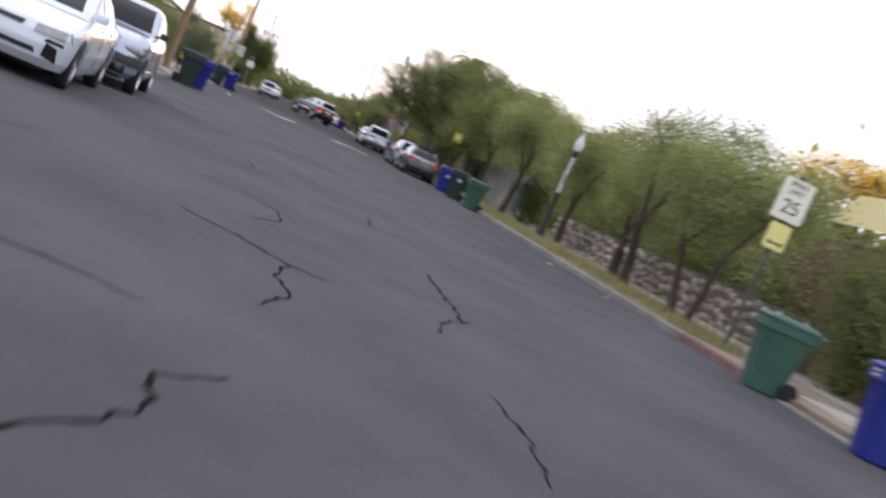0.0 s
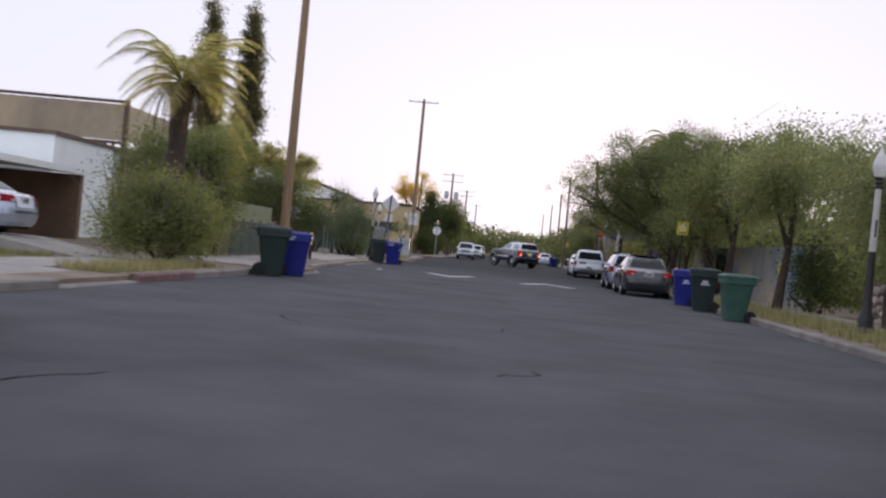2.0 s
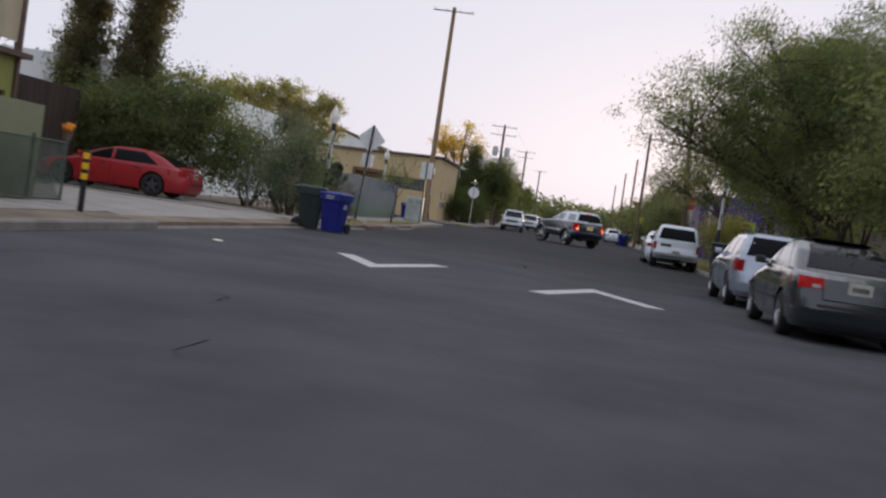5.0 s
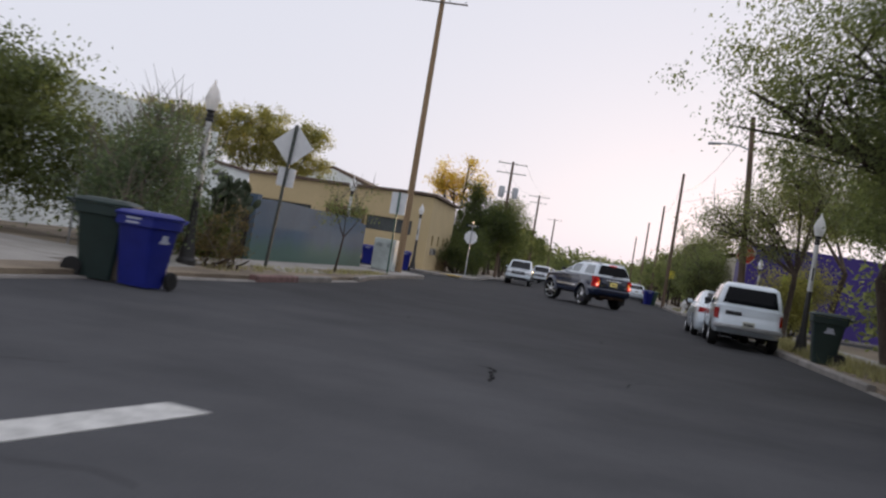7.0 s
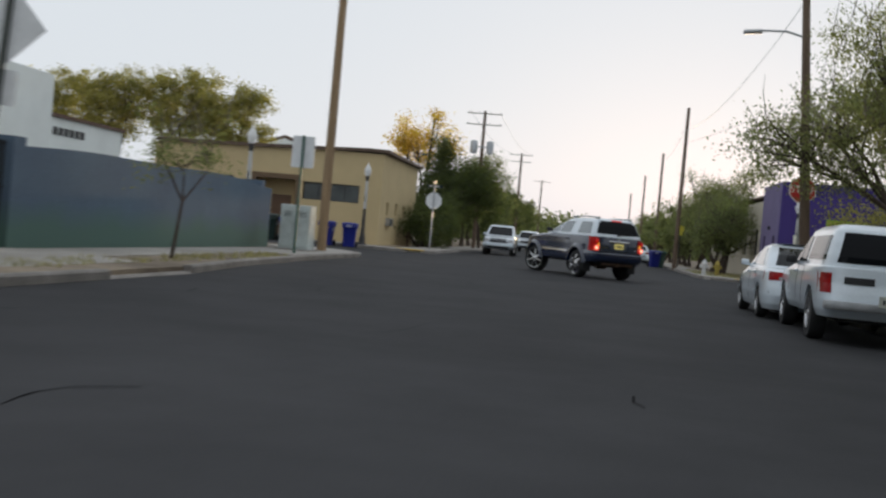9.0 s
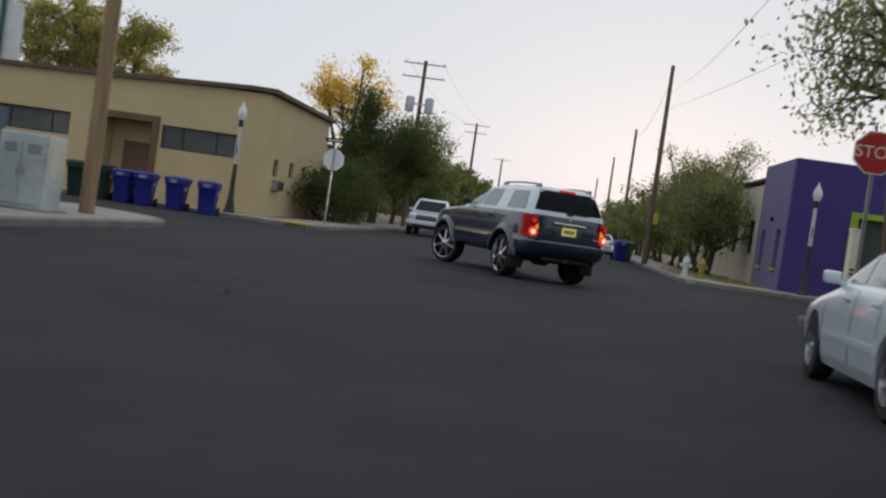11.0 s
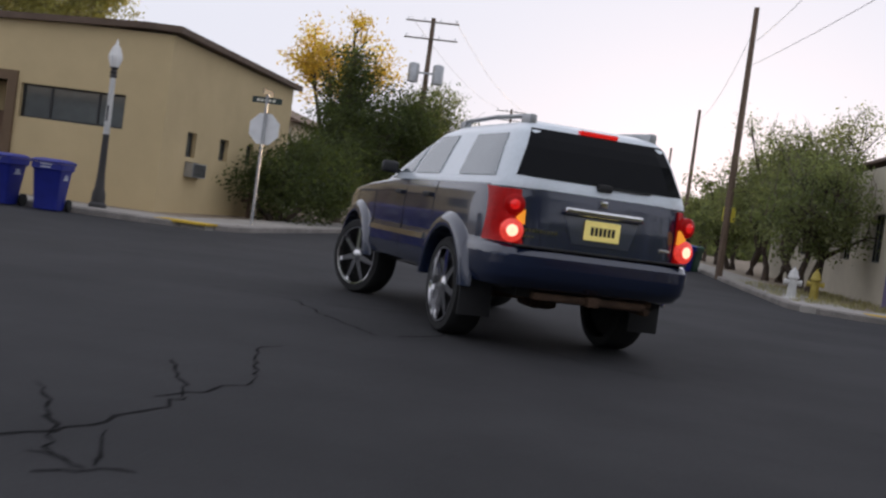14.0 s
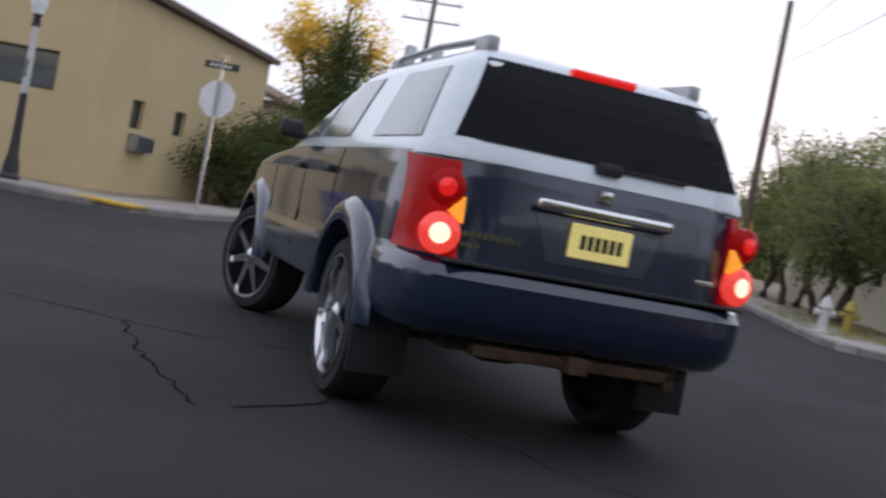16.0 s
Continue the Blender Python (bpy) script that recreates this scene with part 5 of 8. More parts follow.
vehicle("sport_utility_vehicle", "dark blue and white sport utility vehicle with glowing brake lamps", pose(1.75, 93.7, 0, 0, 0, 28) @ Matrix.Scale(1.06, 4), low, cab, "car_blue", (0.0, 3.03), 0.415, 0.27, n_low=9, n_cab=12, cab_mat="car_white",
              windows=[[(1.42, 1.37), (1.98, 1.37), (1.32, 1.7), (1.3, 1.7)], [(0.62, 1.37), (1.34, 1.37), (1.22, 1.73), (0.58, 1.73)], [(-0.72, 1.37), (0.1, 1.37), (0.12, 1.73), (-0.56, 1.73)]],
              shield=(0.74, 1.35, 0.6, 1.78), back=(0.735, 1.385, 0.59, 1.775),
              lamps=[("headlamp", "front", [(-0.87, 0.94), (-0.58, 0.94), (-0.56, 1.1), (-0.83, 1.1)], "clear_lens"), ("headlamp", "front", [(0.58, 0.94), (0.87, 0.94), (0.83, 1.1), (0.56, 1.1)], "clear_lens"),
                     ("grille", "front", [(-0.48, 0.88), (0.48, 0.88), (0.48, 1.11), (-0.48, 1.11)], "chrome")],
              seams=[(1.38, 0.55, 1.29), (0.5, 1.0, 1.29), (2.42, 0.6, 1.26)], handles=[(1.55, 1.17), (0.68, 1.17)], mirrors=(1.92, 1.4, "black_plastic"), spokes=7, rim=0.78, chrome=True, steer=24, arch=1.17,
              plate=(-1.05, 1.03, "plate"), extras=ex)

# parked along the west kerb, nose towards the viewer
sedan("white_sedan", "white four-door sedan with a scuffed front bumper, parked at the kerb", pose(-5.1, 12.75, 0, 0, 0, 182), "car_white", L=4.78, W=1.78, H=1.42, wb=2.67, fo=0.97, dent=True)
low = [(0.24, 3.2, -0.72, 0.78), (0.34, 3.33, -0.84, 0.83), (0.5, 3.36, -0.86, 0.85), (0.64, 3.34, -0.84, 0.85), (0.78, 3.29, -0.8, 0.845), (0.86, 3.2, -0.78, 0.84), (0.92, 3.02, -0.77, 0.83), (1.0, 2.6, -0.74, 0.815), (1.05, 2.05, -0.72, 0.8), (1.07, 1.95, -0.7, 0.78)]
cab = [(1.03, 2.0, -0.72, 0.785), (1.2, 1.7, -0.66, 0.745), (1.38, 1.36, -0.52, 0.69), (1.52, 1.0, -0.3, 0.62), (1.585, 0.72, -0.05, 0.53), (1.61, 0.5, 0.15, 0.34)]
ex = []
for i in range(7):
    ex.append(("grille_bar", patch(low, 6, "front", [(-0.29 - i * 0.008, 0.622 + i * 0.036), (0.29 + i * 0.008, 0.622 + i * 0.036), (0.29 + i * 0.008, 0.638 + i * 0.036), (-0.29 - i * 0.008, 0.638 + i * 0.036)], 0.03, 8, 1), "chrome", ""))
ex.append(("bumper", patch(low, 6, "front", [(-0.825, 0.46), (0.825, 0.46), (0.825, 0.6), (-0.825, 0.6)], 0.03, 56, 4), "bumper_grey", "dark grey bumper band"))
for s in (-1, 1):
    side = "left" if s < 0 else "right"
    ex.append(("side_strip", patch(low, 6, side, [(0.45, 0.34), (2.15, 0.34), (2.15, 0.43), (0.45, 0.43)], 0.014, 8, 1), "chrome", "bright sill strip"))
    bm = bmesh.new()
    lathe(bm, [(0.001, 0.02), (0.05, 0.015), (0.06, 0.0)], 14, Matrix.Translation((s * 0.5, 3.345, 0.4)) @ Matrix.Rotation(radians(-90), 4, "X"), caps=False)
    ex.append(("fog_lamp", bm, "fog_lens", "small fog lamp in the bumper"))
for s in (-1, 1):
    bm = bmesh.new()
    tube(bm, [(s * 0.73, 1.5, 0.78), (s * 0.715, 1.9, 0.82), (s * 0.705, 2.3, 0.85), (s * 0.7, 2.62, 0.85), (s * 0.68, 2.9, 0.82), (s * 0.64, 3.1, 0.76), (s * 0.58, 3.24, 0.69)], [0.05, 0.1, 0.13, 0.15, 0.14, 0.11, 0.05], 18)
    ex.append(("fender", bm, "car_silver", "rounded front wing"))
    bm = bmesh.new()
    bmesh.ops.create_uvsphere(bm, u_segments=20, v_segments=12, radius=1.0, matrix=Matrix.Translation((s * 0.625, 3.17, 0.725)) @ Matrix.Rotation(radians(-30 * s), 4, "Z") @ Matrix.Diagonal((0.2, 0.11, 0.088, 1)))
    ex.append(("headlamp", bm, "clear_lens", "oval clear headlamp"))
    bm = bmesh.new()
    bmesh.ops.create_uvsphere(bm, u_segments=20, v_segments=12, radius=1.0, matrix=Matrix.Translation((s * 0.625, 3.145, 0.722)) @ Matrix.Rotation(radians(-30 * s), 4, "Z") @ Matrix.Diagonal((0.222, 0.105, 0.102, 1)))
    ex.append(("headlamp_bezel", bm, "bumper_grey", "dark ring round the headlamp"))
    bm = bmesh.new()
    bmesh.ops.create_uvsphere(bm, u_segments=14, v_segments=8, radius=1.0, matrix=Matrix.Translation((s * 0.72, 3.22, 0.715)) @ Matrix.Diagonal((0.035, 0.03, 0.024, 1)))
    ex.append(("indicator", bm, "amber_lens", "amber bulb in the headlamp"))
    bm = bmesh.new()
    tube(bm, [(s * 0.74, -0.6, 0.6), (s * 0.735, -0.42, 0.76), (s * 0.74, -0.15, 0.85), (s * 0.74, 0.15, 0.85), (s * 0.735, 0.42, 0.76), (s * 0.74, 0.6, 0.6)], [0.04, 0.09, 0.115, 0.115, 0.09, 0.04], 16)
    ex.append(("rear_fender", bm, "car_silver", "rounded rear wing"))
vehicle("silver_hatchback", "silver retro-styled tall hatchback with chrome wheels, parked at the kerb", pose(-4.94, 17.75, 0, 0, 0, 182.5), low, cab, "car_silver", (0.0, 2.62), 0.315, 0.2, n_low=6, n_cab=8,
        windows=[[(1.0, 1.1), (1.62, 1.1), (1.2, 1.42), (0.98, 1.46)], [(0.3, 1.1), (0.92, 1.1), (0.9, 1.47), (0.34, 1.47)], [(-0.42, 1.12), (0.22, 1.1), (0.26, 1.45), (-0.14, 1.4)]], shield=(0.66, 1.09, 0.54, 1.5), back=(0.6, 1.12, 0.5, 1.45),
        lamps=[("grille", "front", [(-0.3, 0.62), (0.3, 0.62), (0.36, 0.86), (-0.36, 0.86)], "under"), ("bumper_end", "left", [(2.98, 0.46), (3.3, 0.46), (3.3, 0.615), (3.02, 0.615)], "bumper_grey"), ("bumper_end", "right", [(2.98, 0.46), (3.3, 0.46), (3.3, 0.615), (3.02, 0.615)], "bumper_grey"),
               ("lower_grille", "front", [(-0.6, 0.3), (0.6, 0.3), (0.6, 0.42), (-0.6, 0.42)], "under")],
        seams=[(0.95, 0.36, 1.05), (1.9, 0.4, 1.0), (0.26, 0.7, 1.05)], handles=[(1.25, 0.93), (0.45, 0.93)], mirrors=(1.5, 1.12, "black_plastic"), spokes=5, rim=0.7, chrome=True, extras=ex)

# parked along the east kerb, tail towards the viewer
sedan("grey_sedan", "dark grey compact sedan parked at the kerb", pose(5.48, 46.95, 0, 0, 0, -0.5), "car_grey", L=4.45, W=1.72, H=1.44, wb=2.62, fo=0.83, lit=True)
W2 = [(0.24, 3.4, -0.8, 0.8), (0.34, 3.5, -0.92, 0.85), (0.5, 3.52, -0.95, 0.87), (0.66, 3.48, -0.93, 0.87), (0.78, 3.2, -0.9, 0.865), (0.9, 2.7, -0.88, 0.85), (0.97, 2.2, -0.86, 0.83), (0.98, 2.1, -0.84, 0.8)]
C2 = [(0.94, 2.3, -0.87, 0.8), (1.1, 1.9, -0.84, 0.76), (1.28, 1.5, -0.74, 0.7), (1.42, 1.1, -0.6, 0.63), (1.48, 0.8, -0.45, 0.54), (1.5, 0.5, -0.2, 0.36)]


def wagon(name, label, m, body, lit=False, k=1.0, rack=True, plate="plate_white"):
    low, cab = [(z * k, a, b, c) for z, a, b, c in W2], [(z * k, a, b, c) for z, a, b, c in C2]
    lens = "red_lens_lit" if lit else "red_lens"
    ex = []
    if rack:
        for s in (-1, 1):
            bm = bmesh.new()
            tube(bm, [(s * 0.56, 0.9, 1.47 * k), (s * 0.56, 0.75, 1.54 * k), (s * 0.56, -0.35, 1.53 * k), (s * 0.56, -0.5, 1.46 * k)], 0.016, 6)
            ex.append(("roof_rail", bm, "black_plastic", ""))
    return vehicle(name, label, m, low, cab, body, (0.0, 2.6), 0.32, 0.2, n_low=7, n_cab=10,
                   windows=[[(1.2, 1.02 * k), (1.85, 1.02 * k), (1.35, 1.36 * k), (1.18, 1.37 * k)], [(0.35, 1.02 * k), (1.12, 1.02 * k), (1.1, 1.37 * k), (0.37, 1.37 * k)], [(-0.62, 1.04 * k), (0.27, 1.02 * k), (0.29, 1.37 * k), (-0.45, 1.35 * k)]],
                   shield=(0.68, 1.0 * k, 0.55, 1.4 * k), back=(0.66, 1.03 * k, 0.55, 1.39 * k),
                   lamps=[("tail_lamp", "rear", [(-0.85, 0.72 * k), (-0.68, 0.72 * k), (-0.68, 0.95 * k), (-0.82, 0.95 * k)], lens), ("tail_lamp", "rear", [(0.68, 0.72 * k), (0.85, 0.72 * k), (0.82, 0.95 * k), (0.68, 0.95 * k)], lens),
                          ("bumper_strip", "rear", [(-0.82, 0.5), (0.82, 0.5), (0.82, 0.58), (-0.82, 0.58)], "black_plastic"),
                          ("headlamp", "front", [(-0.8, 0.62), (-0.45, 0.62), (-0.45, 0.74), (-0.78, 0.75)], "clear_lens"), ("headlamp", "front", [(0.45, 0.62), (0.8, 0.62), (0.78, 0.75), (0.45, 0.74)], "clear_lens"),
                          ("grille", "front", [(-0.4, 0.6), (0.4, 0.6), (0.4, 0.72), (-0.4, 0.72)], "black_plastic")],
                   seams=[(1.16, 0.34, 0.95 * k), (0.32, 0.6, 0.95 * k), (2.15, 0.34, 0.93 * k)], handles=[(1.35, 0.86 * k), (0.5, 0.86 * k)], mirrors=(1.72, 1.03 * k, body), plate=(-0.955, 0.78 * k, plate), extras=ex)


wagon("silver_wagon", "silver wagon with roof rails parked at the kerb", pose(5.55, 53.0, 0, 0, 0, -0.5), "car_silver")


def pickup(name, label, m, body, canopy=False, lit=False, big=1.0):
    """A pickup truck: cab, open bed or a canopy over it."""
    low = [(0.38, 3.7, -1.0, 0.84), (0.48, 3.86, -1.12, 0.88), (0.62, 3.92, -1.15, 0.9), (0.74, 3.9, -1.12, 0.905), (0.86, 3.82, -1.08, 0.9), (0.98, 3.5, -1.07, 0.89), (1.08, 2.5, -1.06, 0.875), (1.1, 2.4, -1.05, 0.86)]
    rear = -1.0 if canopy else 0.72
    cab = [(1.05, 2.5, rear, 0.855), (1.25, 2.12, rear + 0.03, 0.82), (1.45, 1.76, rear + 0.1, 0.77), (1.62, 1.45, rear + 0.2, 0.71), (1.7, 1.2, rear + 0.35, 0.62), (1.72, 0.95, rear + 0.5, 0.45)]
    low = [(z * big, *q) for z, *q in low]
    cab = [(z * big, *q) for z, *q in cab]
    lens = "red_lens_lit" if lit else "red_lens"
    wins = [[(1.5, 1.14), (2.02, 1.14), (1.62, 1.52), (1.48, 1.54)], [(0.95, 1.14), (1.42, 1.14), (1.4, 1.54), (1.0, 1.54)]]
    if canopy:
        wins.append([(-0.75, 1.18), (0.75, 1.18), (0.75, 1.54), (-0.65, 1.54)])
    ex = [("rear_bumper", bx(-0.86, 0.86, -1.24, -1.06, 0.5 * big, 0.62 * big, bev=0.03), "chrome" if not canopy else "galv", "steel rear bumper"),
          ("front_bumper", bx(-0.88, 0.88, 3.8, 3.99, 0.5 * big, 0.66 * big, bev=0.04), body, "")]
    if not canopy:
        for s in (-1, 1):
            ex.append(("bed_rail", bx(*sorted((s * 0.8, s * 0.87)), -1.04, 0.68, 1.09 * big, 1.14 * big, bev=0.01), "black_plastic", ""))
    wins = [[(y, z * big) for y, z in q] for q in wins]
    B = big
    return vehicle(name, label, m, low, cab, body, (0.0, 3.0), 0.37 * big, 0.23, n_low=9, n_cab=11, side_glass="tinted_glass", windows=wins, shield=(0.72, 1.12 * B, 0.62, 1.6 * B), back=(0.7, 1.15 * B, 0.6, 1.58 * B),
                   lamps=[("tail_lamp", "rear", [(-0.89, 0.72 * B), (-0.76, 0.72 * B), (-0.76, 1.0 * B), (-0.88, 1.0 * B)], lens), ("tail_lamp", "rear", [(0.76, 0.72 * B), (0.89, 0.72 * B), (0.88, 1.0 * B), (0.76, 1.0 * B)], lens),
                          ("headlamp", "front", [(-0.86, 0.74 * B), (-0.52, 0.74 * B), (-0.52, 0.9 * B), (-0.82, 0.92 * B)], "clear_lens"), ("headlamp", "front", [(0.52, 0.74 * B), (0.86, 0.74 * B), (0.82, 0.92 * B), (0.52, 0.9 * B)], "clear_lens"),
                          ("grille", "front", [(-0.5, 0.7 * B), (0.5, 0.7 * B), (0.48, 0.93 * B), (-0.48, 0.93 * B)], "black_plastic"), ("lower_grille", "front", [(-0.6, 0.42 * B), (0.6, 0.42 * B), (0.6, 0.5 * B), (-0.6, 0.5 * B)], "black_plastic"),
                          ("tailgate_lettering", "rear", [(-0.6, 0.86 * B), (-0.2, 0.86 * B), (-0.2, 0.96 * B), (-0.6, 0.96 * B)], "black_plastic")],
                   seams=[(1.46, 0.45 * B, 1.07 * B), (0.85, 0.5 * B, 1.07 * B), (2.3, 0.45 * B, 1.05 * B)], handles=[(1.6, 0.98 * B)], mirrors=(1.95, 1.15 * B, "black_plastic" if canopy else body), plate=(-1.25, 0.66 * B, "plate_white"), spokes=6, extras=ex)


pickup("white_canopy_truck", "white compact truck with a camper canopy, parked at the kerb", pose(5.52, 74.4, 0, 0, 0, -3), "car_white", canopy=True)
sedan("white_coupe", "white coupe with red tail lamps parked at the kerb", pose(5.46, 79.1, 0, 0, 0, -1.0), "car_white", L=4.6, W=1.76, H=1.45, wb=2.6, fo=0.9, lit=False)
sedan("red_coupe", "red muscle coupe with a rear spoiler in a driveway", pose(-11.4, 63.6, 0.139, 0, 0, 90), "car_red", L=5.0, W=1.9, H=1.42, wb=2.95, fo=0.95, spoiler=True, r=0.36, spokes=5, tail=0.4, side_glass="tinted_glass", chrome="bumper_grey")
pickup("white_pickup", "white pickup truck facing the crossing at the kerb", pose(-3.9, 122.6, 0, 0, 0, 181), "car_white", big=1.03)
pickup("white_work_truck", "white truck parked behind the pickup", pose(-3.6, 146.5, 0, 0, 0, 180), "car_white", canopy=True)
wagon("dark_wagon", "dark wagon parked along the far kerb", pose(-3.5, 157.5, 0, 0, 0, 180), "car_dark", lit=False, k=1.12)
sedan("pale_sedan", "pale sedan parked along the far kerb", pose(5.3, 146, 0, 0, 0, 0), "car_white")
wagon("silver_far_wagon", "silver hatchback parked along the far kerb", pose(5.3, 152, 0, 0, 0, 0), "car_silver", lit=False)
wagon("dark_side_street_car", "dark vehicle parked along the side street", pose(-18.2, 103.2, 0, 0, 0, 90), "car_dark", lit=False, k=1.15)
sedan("silver_sedan", "silver blue sedan parked on the carport driveway", pose(-11.1, 31.9, 0.42, 0, 0, 90), "car_silver", L=4.5, W=1.74, H=1.42, wb=2.6, fo=0.9)

# ---- wheeled bins ----
def bin_cart(m, mat, label, tag=True):
    """A wheeled cart bin, its front towards -y: tapered tub, lid, handle, wheels, label."""
    root = thing("wheelie_bin", label, "bin", m, "wheeled bins along the street")
    bm = bmesh.new()
    def ring(hx, y0, y1, z, r=0.06):
        pts = []
        for cx, cy, a0 in ((hx - r, y1 - r, 0), (-hx + r, y1 - r, 90), (-hx + r, y0 + r, 180), (hx - r, y0 + r, 270)):
            for k in range(5):
                a = radians(a0 + 22.5 * k)
                pts.append(bm.verts.new((cx + r * math.cos(a), cy + r * math.sin(a), z)))
        return pts
    rings = [ring(0.25, -0.24, 0.2, 0.02), ring(0.255, -0.25, 0.21, 0.1), ring(0.3, -0.33, 0.3, 0.82), ring(0.31, -0.35, 0.33, 0.86), ring(0.335, -0.38, 0.36, 0.87), ring(0.335, -0.38, 0.36, 1.0), ring(0.32, -0.36, 0.35, 1.0)]
    for a, b in zip(rings, rings[1:]):
        for i in range(20):
            bm.faces.new((a[i], a[(i + 1) % 20], b[(i + 1) % 20], b[i]))
    bm.faces.new(rings[0][::-1])
    bm.faces.new(rings[-1])
    part("tub", bm, mat, root, "", 40)
    bm = bmesh.new()
    rings = [ring(0.35, -0.4, 0.37, 1.005), ring(0.352, -0.405, 0.375, 1.035), ring(0.31, -0.34, 0.33, 1.075), ring(0.2, -0.2, 0.22, 1.095)]
    for a, b in zip(rings, rings[1:]):
        for i in range(20):
            bm.faces.new((a[i], a[(i + 1) % 20], b[(i + 1) % 20], b[i]))
    bm.faces.new(rings[0][::-1])
    bm.faces.new(rings[-1])
    part("lid", bm, mat, root, "", 40)
    bm = bmesh.new()
    tube(bm, [(-0.3, 0.36, 0.97), (-0.3, 0.47, 1.02), (0.3, 0.47, 1.02), (0.3, 0.36, 0.97)], 0.018, 8)
    part("handle", bm, mat, root, "", 40)
    for s in (-1, 1):
        bm = bmesh.new()
        lathe(bm, [(0.03, -0.035), (0.125, -0.035), (0.135, -0.02), (0.135, 0.02), (0.125, 0.035), (0.03, 0.035)], 20, Matrix.Translation((s * 0.3, 0.27, 0.135)) @ Matrix.Rotation(radians(90), 4, "Y"))
        part("wheel", bm, M["tyre"], root, "black plastic wheel", 40)
    bm = bmesh.new()
    tube(bm, [(-0.28, 0.27, 0.135), (0.28, 0.27, 0.135)], 0.015, 6)
    part("axle", bm, M["black"], root)
    if mat is not M["bin_green"]:
        bm = bmesh.new()
        box(bm, 0.288, 0.3, -0.11, 0.11, 0.66, 0.7)
        box(bm, 0.287, 0.298, -0.07, 0.07, 0.7, 0.78)
        part("emblem", bm, M["label_grey"], root, "pale moulded emblem")
    if tag:
        bm = bmesh.new()
        box(bm, -0.339, -0.3352, 0.0, 0.24, 0.945, 0.985)
        box(bm, -0.339, -0.3352, 0.04, 0.22, 0.885, 0.935)
        part("label", bm, M["label_grey"], root, "pale printed label")
        for i in range(2):
            bm = bmesh.new()
            box(bm, -0.13, 0.13 - 0.03 * i, -0.384, -0.3805, 0.955 - i * 0.06, 0.985 - i * 0.06)
            part("label", bm, M["label_grey"], root, "faded pale label")
    return root


GREEN, DARK, BLUE = ("green plastic wheeled bin at the kerb", "dark green plastic wheeled bin at the kerb", "blue plastic recycling bin at the kerb")
proto = {"g": bin_cart(pose(5.9, 9.55, 0, 0, 0, 262), M["bin_green"], GREEN, False), "d": bin_cart(pose(-4.95, 33.7, 0, 0, 0, 102) @ Matrix.Scale(1.08, 4), M["bin_dark"], DARK, False), "b": bin_cart(pose(-4.62, 34.8, 0, 0, 0, 98), M["bin_blue"], BLUE)}
for kind, x, y, turn in (("b", 5.9, 6.6, 255), ("g", 5.92, 33.95, 275), ("d", 5.95, 38.2, 262), ("b", 5.96, 41.5, 268), ("d", 6.85, 70.6, 266), ("b", -4.88, 59.6, -14), ("d", -5.6, 59.7, 100),
                         ("b", -9.3, 104.75, 6), ("b", -10.35, 104.7, -4), ("b", -11.45, 104.75, 3), ("b", -12.15, 104.75, -8), ("d", -13.0, 104.8, 2), ("d", -13.75, 104.75, 8), ("b", 5.55, 128.5, 20), ("g", 5.9, 129.3, 60)):
    copy_thing(proto[kind], pose(x, y, 0.11 if x > 6.5 else 0, 0, 0, turn))

# ---- lamp posts: black fluted base, white shaft, pointed lantern ----
def lamp_post(x, y, z=0.11):
    root = thing("lamp_post", "pedestrian street lamp with black base and white shaft", "street lamp", pose(x, y, z), "pedestrian street lamps")
    bm = bmesh.new()
    lathe(bm, [(0.2, 0.0), (0.2, 0.1), (0.16, 0.16), (0.15, 0.34), (0.11, 0.48), (0.085, 0.8), (0.07, 1.7)], 16)
    part("base", bm, M["lamp_black"], root, "black fluted base", 30)
    bm = bmesh.new()
    lathe(bm, [(0.07, 1.7), (0.072, 1.72), (0.06, 2.9), (0.058, 2.98)], 16)
    part("shaft", bm, M["lamp_white"], root, "white painted shaft", 30)
    bm = bmesh.new()
    lathe(bm, [(0.058, 2.98), (0.085, 3.0), (0.085, 3.04), (0.06, 3.07), (0.08, 3.1), (0.08, 3.13), (0.06, 3.16), (0.1, 3.22)], 16)
    part("collar", bm, M["lamp_black"], root, "dark ringed collar", 30)
    bm = bmesh.new()
    lathe(bm, [(0.1, 3.22), (0.16, 3.42), (0.165, 3.48), (0.1, 3.66), (0.045, 3.74), (0.012, 3.86)], 8)
    part("lantern", bm, M["lamp_glass"], root, "pale pointed lantern")
    bm = bmesh.new()
    box(bm, -0.02, 0.02, -0.075, -0.068, 2.0, 2.35)
    part("marker", bm, M["black"], root)
    return root


lp = lamp_post(7.95, 31.1)
for x, y in ((-7.05, 20.7), (-6.83, 66.1), (-9.6, 90.9), (-9.1, 106.5), (10.5, 107.9), (7.2, 75.3)):
    copy_thing(lp, pose(x, y, 0.11 if abs(x) < 9 or x > 9 else 0.1))

